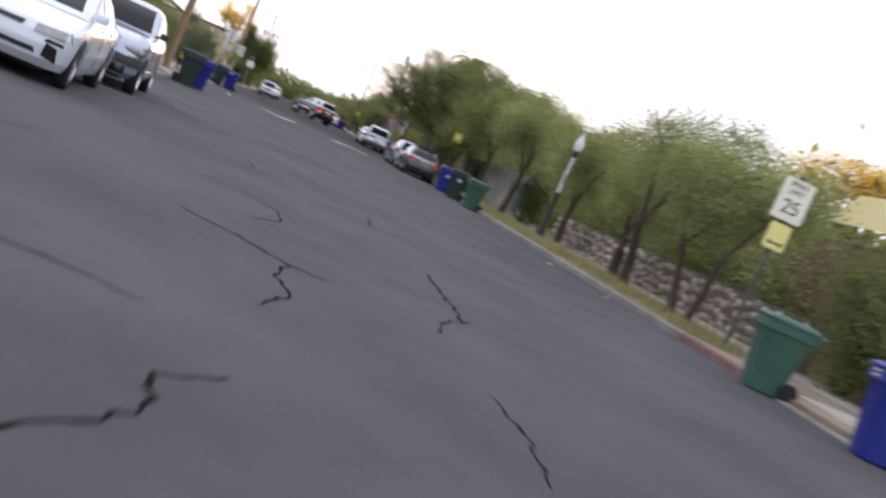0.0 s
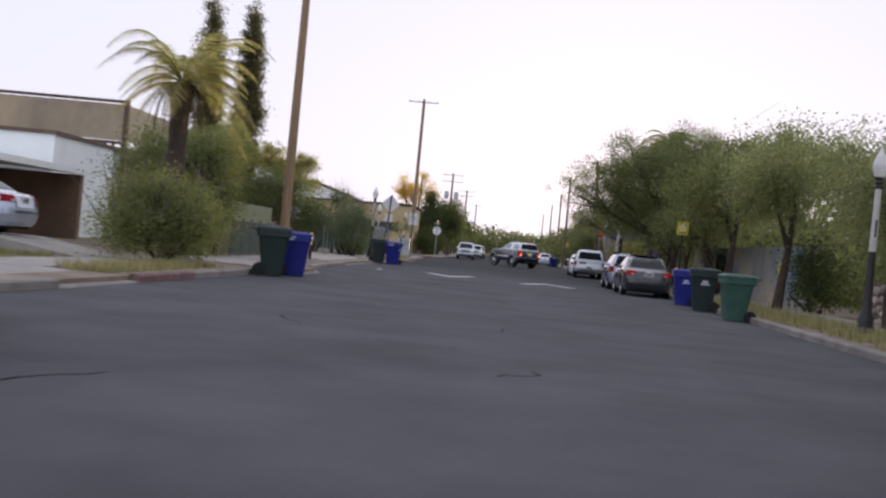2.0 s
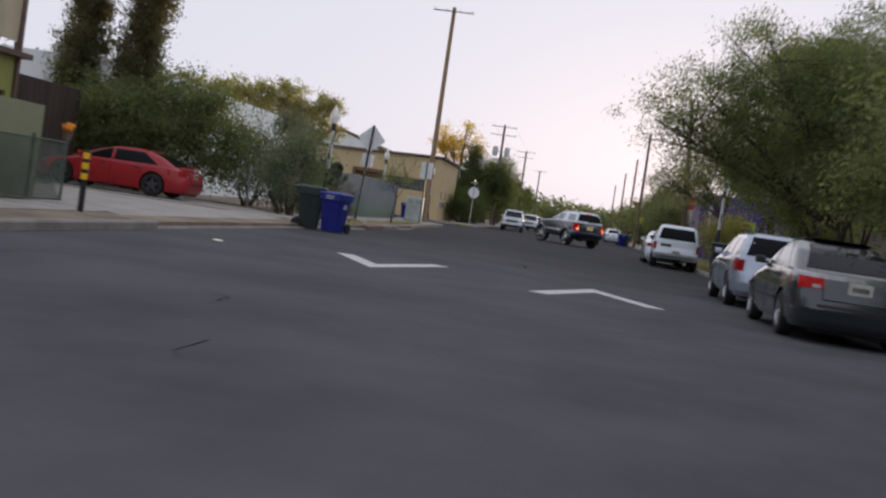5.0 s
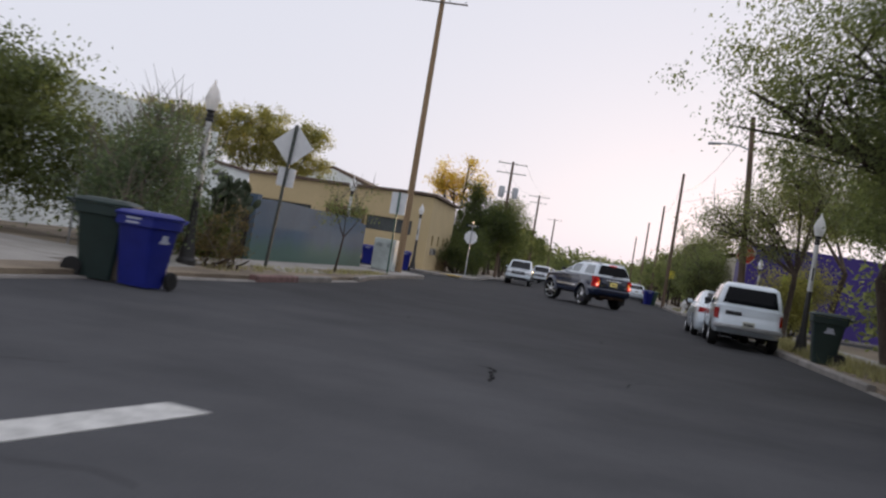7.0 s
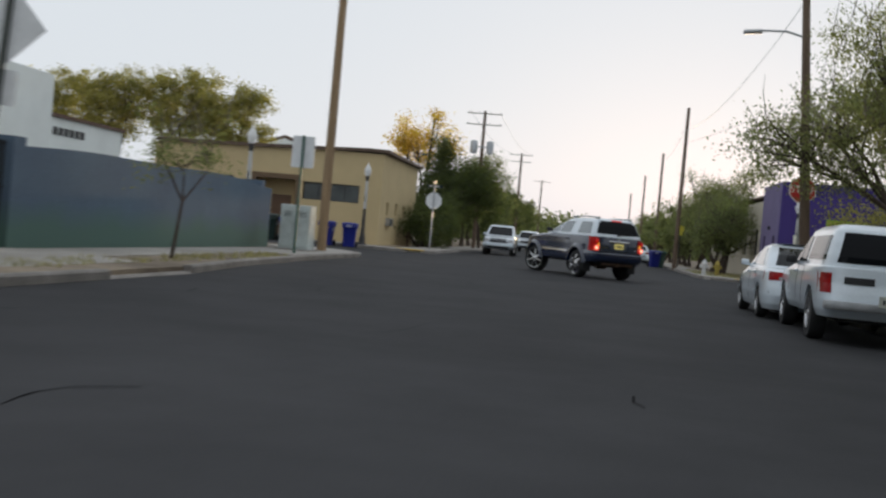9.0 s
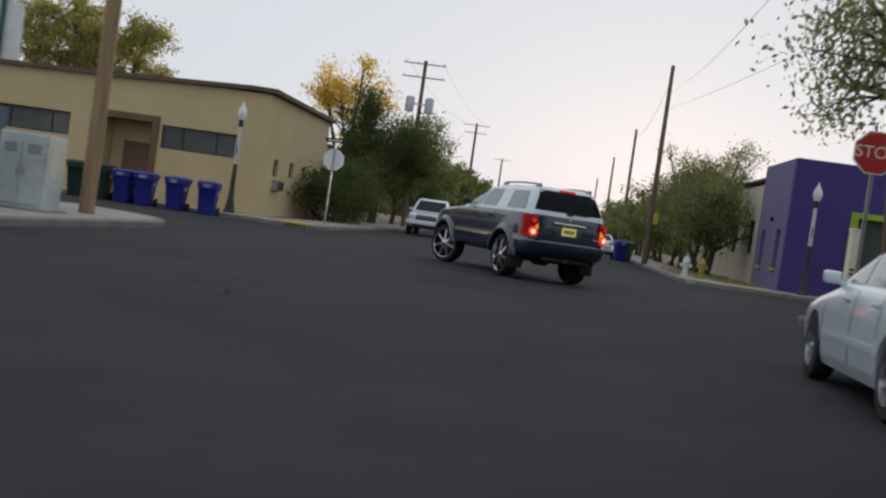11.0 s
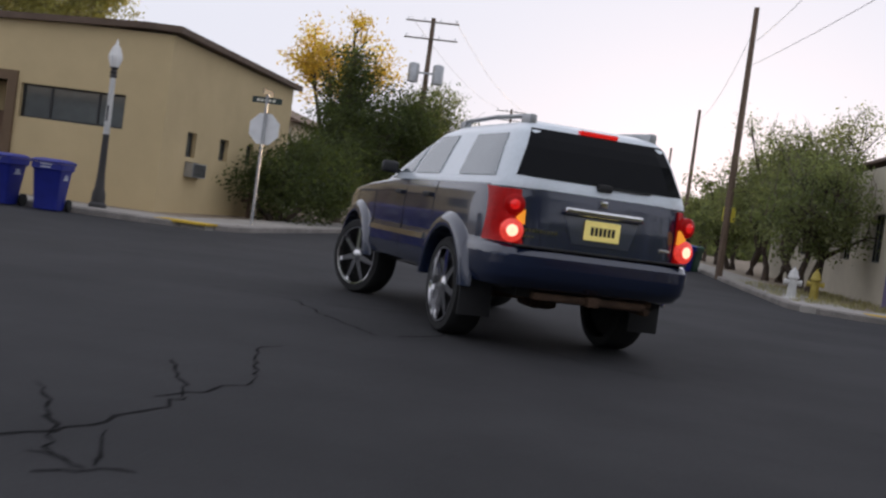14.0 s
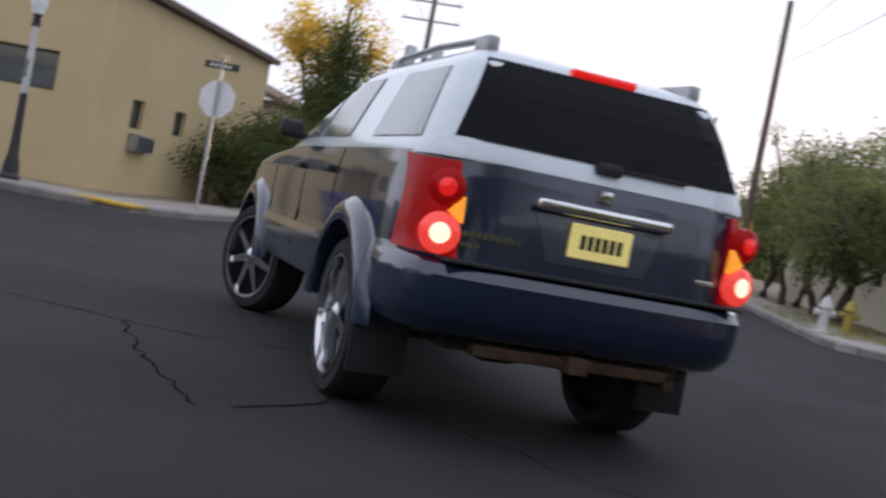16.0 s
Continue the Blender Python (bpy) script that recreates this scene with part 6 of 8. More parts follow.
# ---- poles and wires ----
def utility_pole(x, y, h, r=0.15, mat="old_pole", arms=(), label="weathered wooden utility pole"):
    root = thing("utility_pole", label, "utility pole", pose(x, y, 0))
    bm = bmesh.new()
    lathe(bm, [(r, 0), (r * 0.97, h * 0.3), (r * 0.7, h)], 14)
    part("pole", bm, M[mat], root, "", 30)
    for z, w in arms:
        bm = bmesh.new()
        box(bm, -w / 2, w / 2, -r - 0.035, -r + 0.035, z - 0.03, z + 0.03)
        part("crossarm", bm, M["grey_wood"], root)
        for k in range(4):
            bm = bmesh.new()
            lathe(bm, [(0.012, 0), (0.03, 0.02), (0.02, 0.04), (0.03, 0.06), (0.012, 0.09)], 8, Matrix.Translation((-w / 2 + 0.1 + (w - 0.2) * k / 3, -r, z + 0.06)))
            part("insulator", bm, M["galv"], root, "", 40)
    return root


utility_pole(-6.78, 43.4, 11.5, 0.16, "wood_pole", label="tan new wooden utility pole")
utility_pole(-6.95, 90.6, 12.2, 0.15, "wood_pole", [(11.95, 2.3)], "tall wooden utility pole at the corner")
tp = utility_pole(-6.5, 130.5, 9.5, 0.14, arms=[(9.3, 2.4), (8.55, 2.4)], label="utility pole with transformers and double crossarms")
for s in (-1, 1):
    bm = bmesh.new()
    lathe(bm, [(0.05, 6.55), (0.24, 6.6), (0.25, 7.35), (0.2, 7.42), (0.05, 7.46)], 14, Matrix.Translation((s * 0.55, -0.2, 0)))
    part("transformer", bm, M["galv"], tp, "grey transformer can", 40)
    bm = bmesh.new()
    box(bm, *sorted((0, s * 0.55)), -0.16, -0.08, 7.0, 7.08)
    part("bracket", bm, M["galv"], tp)
utility_pole(-6.4, 168, 9.8, 0.14, arms=[(9.6, 2.4), (8.9, 2.0)])
utility_pole(-6.4, 215, 9.8, 0.14, arms=[(9.6, 2.4)])
utility_pole(6.4, 122.8, 9.7, 0.13, arms=())
utility_pole(6.9, 152, 9.5, 0.13)
utility_pole(6.9, 182, 9.5, 0.13)
utility_pole(6.9, 225, 9.5, 0.13)
rp = utility_pole(7.1, 87.4, 8.4, 0.14, "old_pole", label="wooden pole carrying a street light on a long arm")
rp.matrix_world = pose(7.1, 87.4, 0, 0, -4.8, 0)
bm = bmesh.new()
tube(bm, [(0, 0, 7.1), (-0.5, 0, 7.28), (-1.2, 0, 7.32)], 0.03, 8)
part("lamp_arm", bm, M["galv"], rp, "steel lamp arm", 40)
bm = bmesh.new()
box(bm, -1.62, -1.12, -0.11, 0.11, 7.24, 7.34)
bevel_all(bm, 0.04, 3)
part("lamp_head", bm, M["galv"], rp, "grey street light head", 40)


def wire(p, q, sag, r=0.008):
    pts = [Vector(p).lerp(Vector(q), i / 16) - Vector((0, 0, sag * 4 * (i / 16) * (1 - i / 16))) for i in range(17)]
    bm = bmesh.new()
    tube(bm, pts, r, 5)
    simple("overhead_wire", bm, M["black"], "thin dark overhead wire between poles", "wire", group="overhead wires")


wire((6.4, 122.7, 8.4), (6.5, 87.6, 8.2), 0.7)
wire((6.4, 122.7, 7.6), (12.5, 60.0, 9.3), 1.0)
wire((6.4, 122.9, 8.9), (6.9, 151.9, 8.9), 0.6)
for dx in (-1.0, 1.0):
    wire((-6.5 + dx, 130.4, 9.48), (-6.4 + dx, 167.9, 9.75), 0.6)

# ---- signs ----
def sign_post(name, label, x, y, h, mat="galv", r=0.026, turn=0.0, z=0.11):
    root = thing(name, label, "road sign", pose(x, y, z, 0, 0, turn))
    bm = bmesh.new()
    box(bm, -r, r, -r, r, 0, h)
    part("post", bm, M[mat], root, "square steel post")
    return root


def letters(parent, body, size, x, y, z, mat, turn=0.0):
    """Raised lettering made with the built-in font, facing -y."""
    cu = bpy.data.curves.new("text", "FONT")
    cu.body, cu.size, cu.align_x, cu.align_y, cu.extrude = body, size, "CENTER", "CENTER", 0.002
    tmp = new("text", cu)
    me = bpy.data.meshes.new_from_object(tmp.evaluated_get(bpy.context.evaluated_depsgraph_get()))
    bpy.data.objects.remove(tmp)
    me.materials.clear()
    me.materials.append(mat)
    me.transform(Matrix.Translation((x, y, z)) @ Matrix.Rotation(radians(90), 4, "X"))
    return part("lettering", me, None, parent)


def ngon(r, k, a0):
    return [(r * math.cos(radians(a0 + 360 * i / k)), r * math.sin(radians(a0 + 360 * i / k))) for i in range(k)]


def plate_part(name, parent, outline, zc, y0, y1, mat, label):
    bm = bmesh.new()
    plate_xz(bm, [(x, z + zc) for x, z in outline], y0, y1)
    bmesh.ops.recalc_face_normals(bm, faces=bm.faces)
    return part(name, bm, mat, parent, label)


def rect(w, h, r=0.04):
    pts = []
    for cx, cz, a0 in ((w / 2 - r, h / 2 - r, 0), (-w / 2 + r, h / 2 - r, 90), (-w / 2 + r, -h / 2 + r, 180), (w / 2 - r, -h / 2 + r, 270)):
        pts += [(cx + r * math.cos(radians(a0 + 30 * k)), cz + r * math.sin(radians(a0 + 30 * k))) for k in range(4)]
    return pts


s = sign_post("speed_limit_sign", "white speed limit sign with a yellow plate below", 7.22, 13.75, 3.35, "dark_steel", 0.03)
plate_part("panel", s, rect(0.61, 0.76), 2.9, -0.06, -0.045, M["sign_white"], "white speed limit panel")
letters(s, "25", 0.36, 0, -0.063, 2.76, M["black"])
letters(s, "SPEED", 0.13, 0, -0.063, 3.18, M["black"])
letters(s, "LIMIT", 0.13, 0, -0.063, 3.04, M["black"])
plate_part("warning_plate", s, rect(0.42, 0.48), 2.21, -0.06, -0.045, M["sign_pale"], "pale yellow plate with a dark arrow bar")
bm = bmesh.new()
box(bm, -0.14, 0.14, -0.065, -0.061, 2.07, 2.1)
box(bm, -0.14, -0.1, -0.065, -0.061, 2.04, 2.13)
box(bm, 0.1, 0.14, -0.065, -0.061, 2.04, 2.13)
part("arrow_bar", bm, M["black"], s)
s = sign_post("yellow_sign", "yellow warning sign on a dark post", 7.36, 51.75, 2.98, "black", 0.03)
plate_part("panel", s, rect(0.44, 0.52), 2.6, -0.05, -0.035, M["sign_yellow"], "yellow sign panel")
for i, (w, z) in enumerate(((0.24, 2.71), (0.28, 2.62), (0.24, 2.53))):
    bm = bmesh.new()
    box(bm, -w / 2, w / 2, -0.055, -0.051, z - 0.025, z + 0.025)
    part("text_bar", bm, M["sign_white"], s)
bm = bmesh.new()
box(bm, -0.15, 0.15, -0.055, -0.051, 2.41, 2.44)
part("text_bar", bm, M["black"], s)
s = sign_post("yellow_sign", "small yellow sign among street trees", 7.0, 128, 2.7, "black", 0.03)
plate_part("panel", s, rect(0.5, 0.6), 2.4, -0.05, -0.035, M["sign_yellow"], "yellow sign panel")
s = sign_post("stop_sign", "red octagonal stop sign at the crossing", 7.32, 90.3, 3.5, "galv", 0.03)
plate_part("panel", s, ngon(0.41, 8, 22.5), 3.12, -0.06, -0.045, M["sign_white"], "white octagon rim")
plate_part("face", s, ngon(0.38, 8, 22.5), 3.12, -0.066, -0.06, M["sign_red"], "red octagon face")
letters(s, "STOP", 0.3, 0, -0.068, 3.12, M["sign_white"])
s = sign_post("stop_sign", "back of an octagonal stop sign under street name plates", -6.29, 109.0, 3.25, "galv", 0.03)
plate_part("panel", s, ngon(0.41, 8, 22.5), 2.4, 0.035, 0.05, M["sign_back"], "bare aluminium octagon back")
for turn, z in ((0, 3.1), (90, 3.28)):
    bm = bmesh.new()
    box(bm, -0.38, 0.38, -0.01, 0.01, z - 0.075, z + 0.075, Matrix.Rotation(radians(turn), 4, "Z"))
    part("name_plate", bm, M["bin_dark"], s, "dark green street name plate")
bm = bmesh.new()
for i in range(5):
    box(bm, -0.26 + i * 0.1, -0.19 + i * 0.1, -0.014, -0.0105, 3.07, 3.13)
part("text_bar", bm, M["sign_white"], s)
s = sign_post("diamond_sign", "back of a diamond warning sign leaning on its post", -6.75, 71.2, 3.7, "dark_steel", 0.035)
s.matrix_world = pose(-6.75, 71.2, 0.11, 0, 3.5, 0)
plate_part("panel", s, ngon(0.54, 4, 0), 3.18, 0.04, 0.055, M["sign_back"], "bare aluminium diamond back")
plate_part("small_panel", s, rect(0.46, 0.48), 2.36, 0.04, 0.055, M["sign_back"], "bare aluminium plate back")
s = sign_post("square_sign", "back of a pale rectangular street sign", -6.5, 85.9, 3.2, "bin_green", 0.03)
plate_part("panel", s, rect(0.62, 0.85), 2.76, 0.035, 0.05, M["sign_back"], "bare aluminium panel back")
for x, y in ((-6.88, 48.9), (6.95, 49.75)):
    root = thing("marker_post", "black marker post with three yellow reflectors", "marker post", pose(x, y, 0.11), "marker posts")
    bm = bmesh.new()
    box(bm, -0.055, 0.055, -0.02, 0.02, 0, 1.08)
    bevel_all(bm, 0.01, 1)
    part("post", bm, M["black"], root)
    for z in (0.98, 0.8, 0.62):
        bm = bmesh.new()
        box(bm, -0.06, 0.06, -0.028, -0.0205, z - 0.055, z + 0.055)
        bevel_all(bm, 0.003, 1)
        part("reflector", bm, M["reflector"], root, "yellow square reflector")

root = thing("marker_post", "white painted square post with dark marks on the corner", "post", pose(7.5, 91.4, 0.11, 0, 0, 8))
bm = bmesh.new()
box(bm, -0.085, 0.085, -0.085, 0.085, 0, 1.76)
bevel_all(bm, 0.01)
part("post", bm, M["sign_white"], root)
bm = bmesh.new()
box(bm, -0.1, 0.1, -0.1, 0.1, 1.76, 1.81)
bevel_all(bm, 0.015)
part("cap", bm, M["sign_white"], root)
for x0, x1, z in ((-0.05, 0.03, 1.02), (-0.05, 0.03, 0.94), (-0.03, 0.05, 0.86), (-0.05, 0.05, 0.78)):
    bm = bmesh.new()
    box(bm, x0, x1, -0.089, -0.085, z, z + 0.045)
    part("text_bar", bm, M["black"], root)
# ---- hydrants, cabinet, gate ----
def hydrant(x, y, mat, label):
    root = thing("fire_hydrant", label, "hydrant", pose(x, y, 0.11))
    bm = bmesh.new()
    lathe(bm, [(0.17, 0), (0.17, 0.05), (0.11, 0.06), (0.1, 0.5), (0.14, 0.52), (0.14, 0.56), (0.12, 0.58), (0.1, 0.68), (0.05, 0.74), (0.03, 0.75), (0.03, 0.8), (0.005, 0.8)], 16)
    part("barrel", bm, M[mat], root, "", 35)
    for a in (0, 90, 180):
        bm = bmesh.new()
        lathe(bm, [(0.06, 0.08), (0.06, 0.17), (0.075, 0.17), (0.075, 0.21), (0.02, 0.22)], 12, Matrix.Translation((0, 0, 0.42)) @ Matrix.Rotation(radians(a), 4, "Z") @ Matrix.Rotation(radians(90), 4, "Y"))
        part("outlet", bm, M[mat], root, "", 35)


hydrant(6.85, 110.4, "lamp_white", "white painted fire hydrant beside the kerb")
hydrant(7.6, 111.6, "hydrant_yellow", "yellow painted fire hydrant")
root = thing("standpipe", "short dark standpipe with two outlets beside the tan wall", "standpipe", pose(-8.35, 114.6, 0.11))
bm = bmesh.new()
lathe(bm, [(0.06, 0), (0.06, 0.62), (0.1, 0.64), (0.1, 0.72), (0.04, 0.76)], 12)
part("pipe", bm, M["brick_red"], root, "", 35)
for s in (-1, 1):
    bm = bmesh.new()
    lathe(bm, [(0.05, 0.02), (0.055, 0.2), (0.07, 0.2), (0.07, 0.24)], 10, Matrix.Translation((0, 0, 0.52)) @ Matrix.Rotation(radians(90 * s), 4, "Y"))
    part("outlet", bm, M["brick_red"], root, "", 35)
root = thing("utility_cabinet", "pale green steel utility cabinet beside the pole", "utility cabinet", pose(-7.3, 88.9, 0.12))
bm = bmesh.new()
box(bm, -0.45, 0.45, -0.35, 0.35, 0, 1.35)
bevel_all(bm, 0.03, 2)
part("body", bm, M["cabinet_paint"], root)
for x in (-0.22, 0.22):
    bm = bmesh.new()
    box(bm, x - 0.2, x + 0.2, -0.37, -0.352, 0.12, 1.25)
    dr = part("door", bm, M["cabinet_paint"], root)
    # Vents are thin dark strips on the door, their shade painted.
    for k in range(5):
        bm = bmesh.new()
        box(bm, x - 0.12, x + 0.12, -0.376, -0.3695, 1.0 + k * 0.035, 1.012 + k * 0.035)
        part("vent_shade_strip", bm, M["slot_shade"], dr)
    bm = bmesh.new()
    box(bm, x * 0.25 - 0.012, x * 0.25 + 0.012, -0.395, -0.3695, 0.6, 0.74)
    bevel_all(bm, 0.004, 1)
    part("handle", bm, M["galv"], dr, "small steel handle")
bm = bmesh.new()
box(bm, -0.55, 0.55, -0.45, 0.45, -0.02, 0.05)
bevel_all(bm, 0.012, 1)
part("plinth", bm, M["kerb"], root, "concrete plinth")
root = thing("iron_gate", "dark iron bar gate beside the blue-grey wall", "gate", pose(-8.66, 72.0, 0.1))
for i in range(22):
    bm = bmesh.new()
    box(bm, -0.02, 0.02, i * 0.14 - 0.015, i * 0.14 + 0.015, 0, 1.86)
    part("bar", bm, M["black"], root)
for z in (0.15, 1.05, 1.8):
    bm = bmesh.new()
    box(bm, -0.02, 0.02, -0.05, 3.0, z, z + 0.04)
    part("rail", bm, M["black"], root)
root = thing("chain_link_fence", "grey-green chain link fence in front of the green wall", "fence", pose(-8.55, 0, 0.1))
for i in range(7):
    bm = bmesh.new()
    y = 43.6 + i * 1.3
    tube(bm, [(0, y, 0), (0, y, 1.22)], 0.03, 8)
    part("post", bm, M["fence_mesh"], root)
    bm = bmesh.new()
    lathe(bm, [(0.035, 1.22), (0.04, 1.25), (0.02, 1.28), (0.004, 1.285)], 8, Matrix.Translation((0, y, 0)))
    part("post_cap", bm, M["fence_mesh"], root)
for z in (0.06, 1.19):
    bm = bmesh.new()
    tube(bm, [(0, 43.6, z), (0, 51.4, z)], 0.02, 6)
    part("rail", bm, M["fence_mesh"], root)
bm = bmesh.new()
k = 0
while k < 118:                                  # the mesh: wires crossing at a slant both ways
    y = 43.6 + k * 0.066
    for d in (-1, 1):
        y1 = y + d * 1.1
        z0, z1 = 0.07, 1.17
        if y1 < 43.6:
            z1, y1 = 0.07 + (y - 43.6), 43.6
        if y1 > 51.4:
            z1, y1 = 0.07 + (51.4 - y), 51.4
        if abs(y1 - y) > 0.02:
            tube(bm, [(0, y, z0), (0, y1, z1)], 0.008, 3)
    k += 1
tagged(part("mesh", bm, M["fence_mesh"], root, "slanting crossed fence wires"), kind="stuff")
root = thing("flower_pot", "orange flowers in a small pot on the fence end", "flower pot", pose(-8.62, 51.5, 1.34))
bm = bmesh.new()
lathe(bm, [(0.08, 0), (0.11, 0.16), (0.12, 0.17), (0.1, 0.17), (0.09, 0.1)], 12)
part("pot", bm, M["brown_wall"], root, "", 40)
bm = bmesh.new()
fr = random.Random(17)
for i in range(26):
    bmesh.ops.create_icosphere(bm, subdivisions=1, radius=fr.uniform(0.03, 0.05), matrix=Matrix.Translation((fr.gauss(0, 0.06), fr.gauss(0, 0.06), 0.2 + fr.uniform(0, 0.12))))
part("flowers", bm, M["flower_orange"], root, "orange blooms")
root = thing("wire_fence", "low wire fence on thin posts along the yard", "fence", pose(-9.4, 0, 0.1))
for i in range(6):
    bm = bmesh.new()
    y = 66.0 + i * 1.2
    tube(bm, [(0, y, 0), (0, y, 1.5)], 0.025, 6)
    part("post", bm, M["galv"], root)
for k in range(8):
    bm = bmesh.new()
    tube(bm, [(0, 66.0, 0.15 + k * 0.18), (0, 72.0, 0.15 + k * 0.18)], 0.005, 4)
    part("wire", bm, M["galv"], root)

# ---- east side: rubble wall, brown wall, mural wall, ring ----
bm = bmesh.new()
box(bm, 10.8, 11.1, 9.0, 17.0, 0, 1.5)
structure("wall_brown", bm, M["brown_wall"], "brown stucco garden wall")
bm = bmesh.new()
box(bm, 10.45, 10.7, 44.5, 66.5, 0, 2.25)
structure("wall_mural", bm, M["mural"], "garden wall painted with a blue and tan mural")
ring_bm = bmesh.new()
k, j = 28, 10
vs = [[ring_bm.verts.new((0.0 + 0.055 * math.sin(2 * math.pi * b / j), (0.3 + 0.07 * math.cos(2 * math.pi * b / j)) * math.cos(2 * math.pi * a / k), (0.3 + 0.07 * math.cos(2 * math.pi * b / j)) * math.sin(2 * math.pi * a / k))) for b in range(j)] for a in range(k)]
for a in range(k):
    for b in range(j):
        ring_bm.faces.new((vs[a][b], vs[(a + 1) % k][b], vs[(a + 1) % k][(b + 1) % j], vs[a][(b + 1) % j]))
o = simple("wall_ring", ring_bm, M["sign_yellow"], "yellow painted ring hung on the mural wall", "ring", smooth=60)
o.matrix_world = pose(10.4, 47.9, 1.35, 0, 0, 0)
SB = thing("awning_house", "house behind trees with an awning panel in a sunlit colour", "house")
bm = bmesh.new()
box(bm, 13.0, 24, 12.0, 30.0, 0, 3.4)
part("wall", bm, M["brown_wall"], SB)
bm = bmesh.new()
v = [bm.verts.new(p) for p in ((12.7, 15.5, 3.9), (13.2, 15.5, 4.85), (13.2, 22.4, 4.85), (12.7, 22.4, 3.9))]
bm.faces.new(v)
bmesh.ops.solidify(bm, geom=list(bm.faces), thickness=0.05)
part("awning", bm, M["awning"], SB, "slanted awning panel with sunlight put into its pale colour")
bm = bmesh.new()
box(bm, 13.2, 24, 12.0, 30.0, 3.4, 3.55)
part("roof", bm, M["roof_edge"], SB)
# far gabled house behind the tan building
GHs = thing("gabled_house", "distant pale house with gable roof", "house")
bm = bmesh.new()
box(bm, -34, -19, 152, 166, 0, 5.6)
part("wall", bm, M["cream_wall"], GHs)
bm = bmesh.new()
v = [bm.verts.new(p) for p in ((-35, 151, 5.6), (-18, 151, 5.6), (-26.5, 151, 8.4), (-35, 167, 5.6), (-18, 167, 5.6), (-26.5, 167, 8.4))]
for f in ((0, 1, 2), (5, 4, 3), (1, 4, 5, 2), (0, 2, 5, 3), (0, 3, 4, 1)):
    bm.faces.new([v[i] for i in f])
part("roof", bm, M["roof_edge"], GHs, "brown gable roof")
bm = bmesh.new()
plate_xz(bm, [(-33.5, 5.75), (-19.5, 5.75), (-26.5, 8.1)], 150.9, 151.0)
bmesh.ops.recalc_face_normals(bm, faces=bm.faces)
part("gable", bm, M["white_wall"], GHs, "white gable")

# ---- plants ----
def leaf_mesh(name, centres, size, rng, mat, long=2.2, droop=0.0):
    """Many small leaves, each a bent pair of triangles, about the given centres."""
    n = len(centres)
    c = np.asarray(centres, float)
    a = rng.normal(size=(n, 3))
    a[:, 2] -= droop
    a /= np.linalg.norm(a, axis=1, keepdims=True)
    b = np.cross(a, rng.normal(size=(n, 3)))
    b /= np.linalg.norm(b, axis=1, keepdims=True)
    s = size * rng.uniform(0.6, 1.4, (n, 1))
    nrm = np.cross(a, b)
    v = np.stack([c - a * s * long / 2, c - b * s / 2 + nrm * s * 0.2, c + a * s * long / 2, c + b * s / 2 + nrm * s * 0.2], 1).reshape(-1, 3)
    me = bpy.data.meshes.new(name)
    me.vertices.add(4 * n)
    me.vertices.foreach_set("co", v.ravel())
    idx = np.arange(4 * n).reshape(n, 4)
    tri = np.concatenate([idx[:, [0, 1, 2]], idx[:, [0, 2, 3]]], 1).reshape(-1)
    me.loops.add(6 * n)
    me.loops.foreach_set("vertex_index", tri)
    me.polygons.add(2 * n)
    me.polygons.foreach_set("loop_start", np.arange(0, 6 * n, 3))
    me.update(calc_edges=True)
    me.validate()
    me.materials.append(mat)
    return me


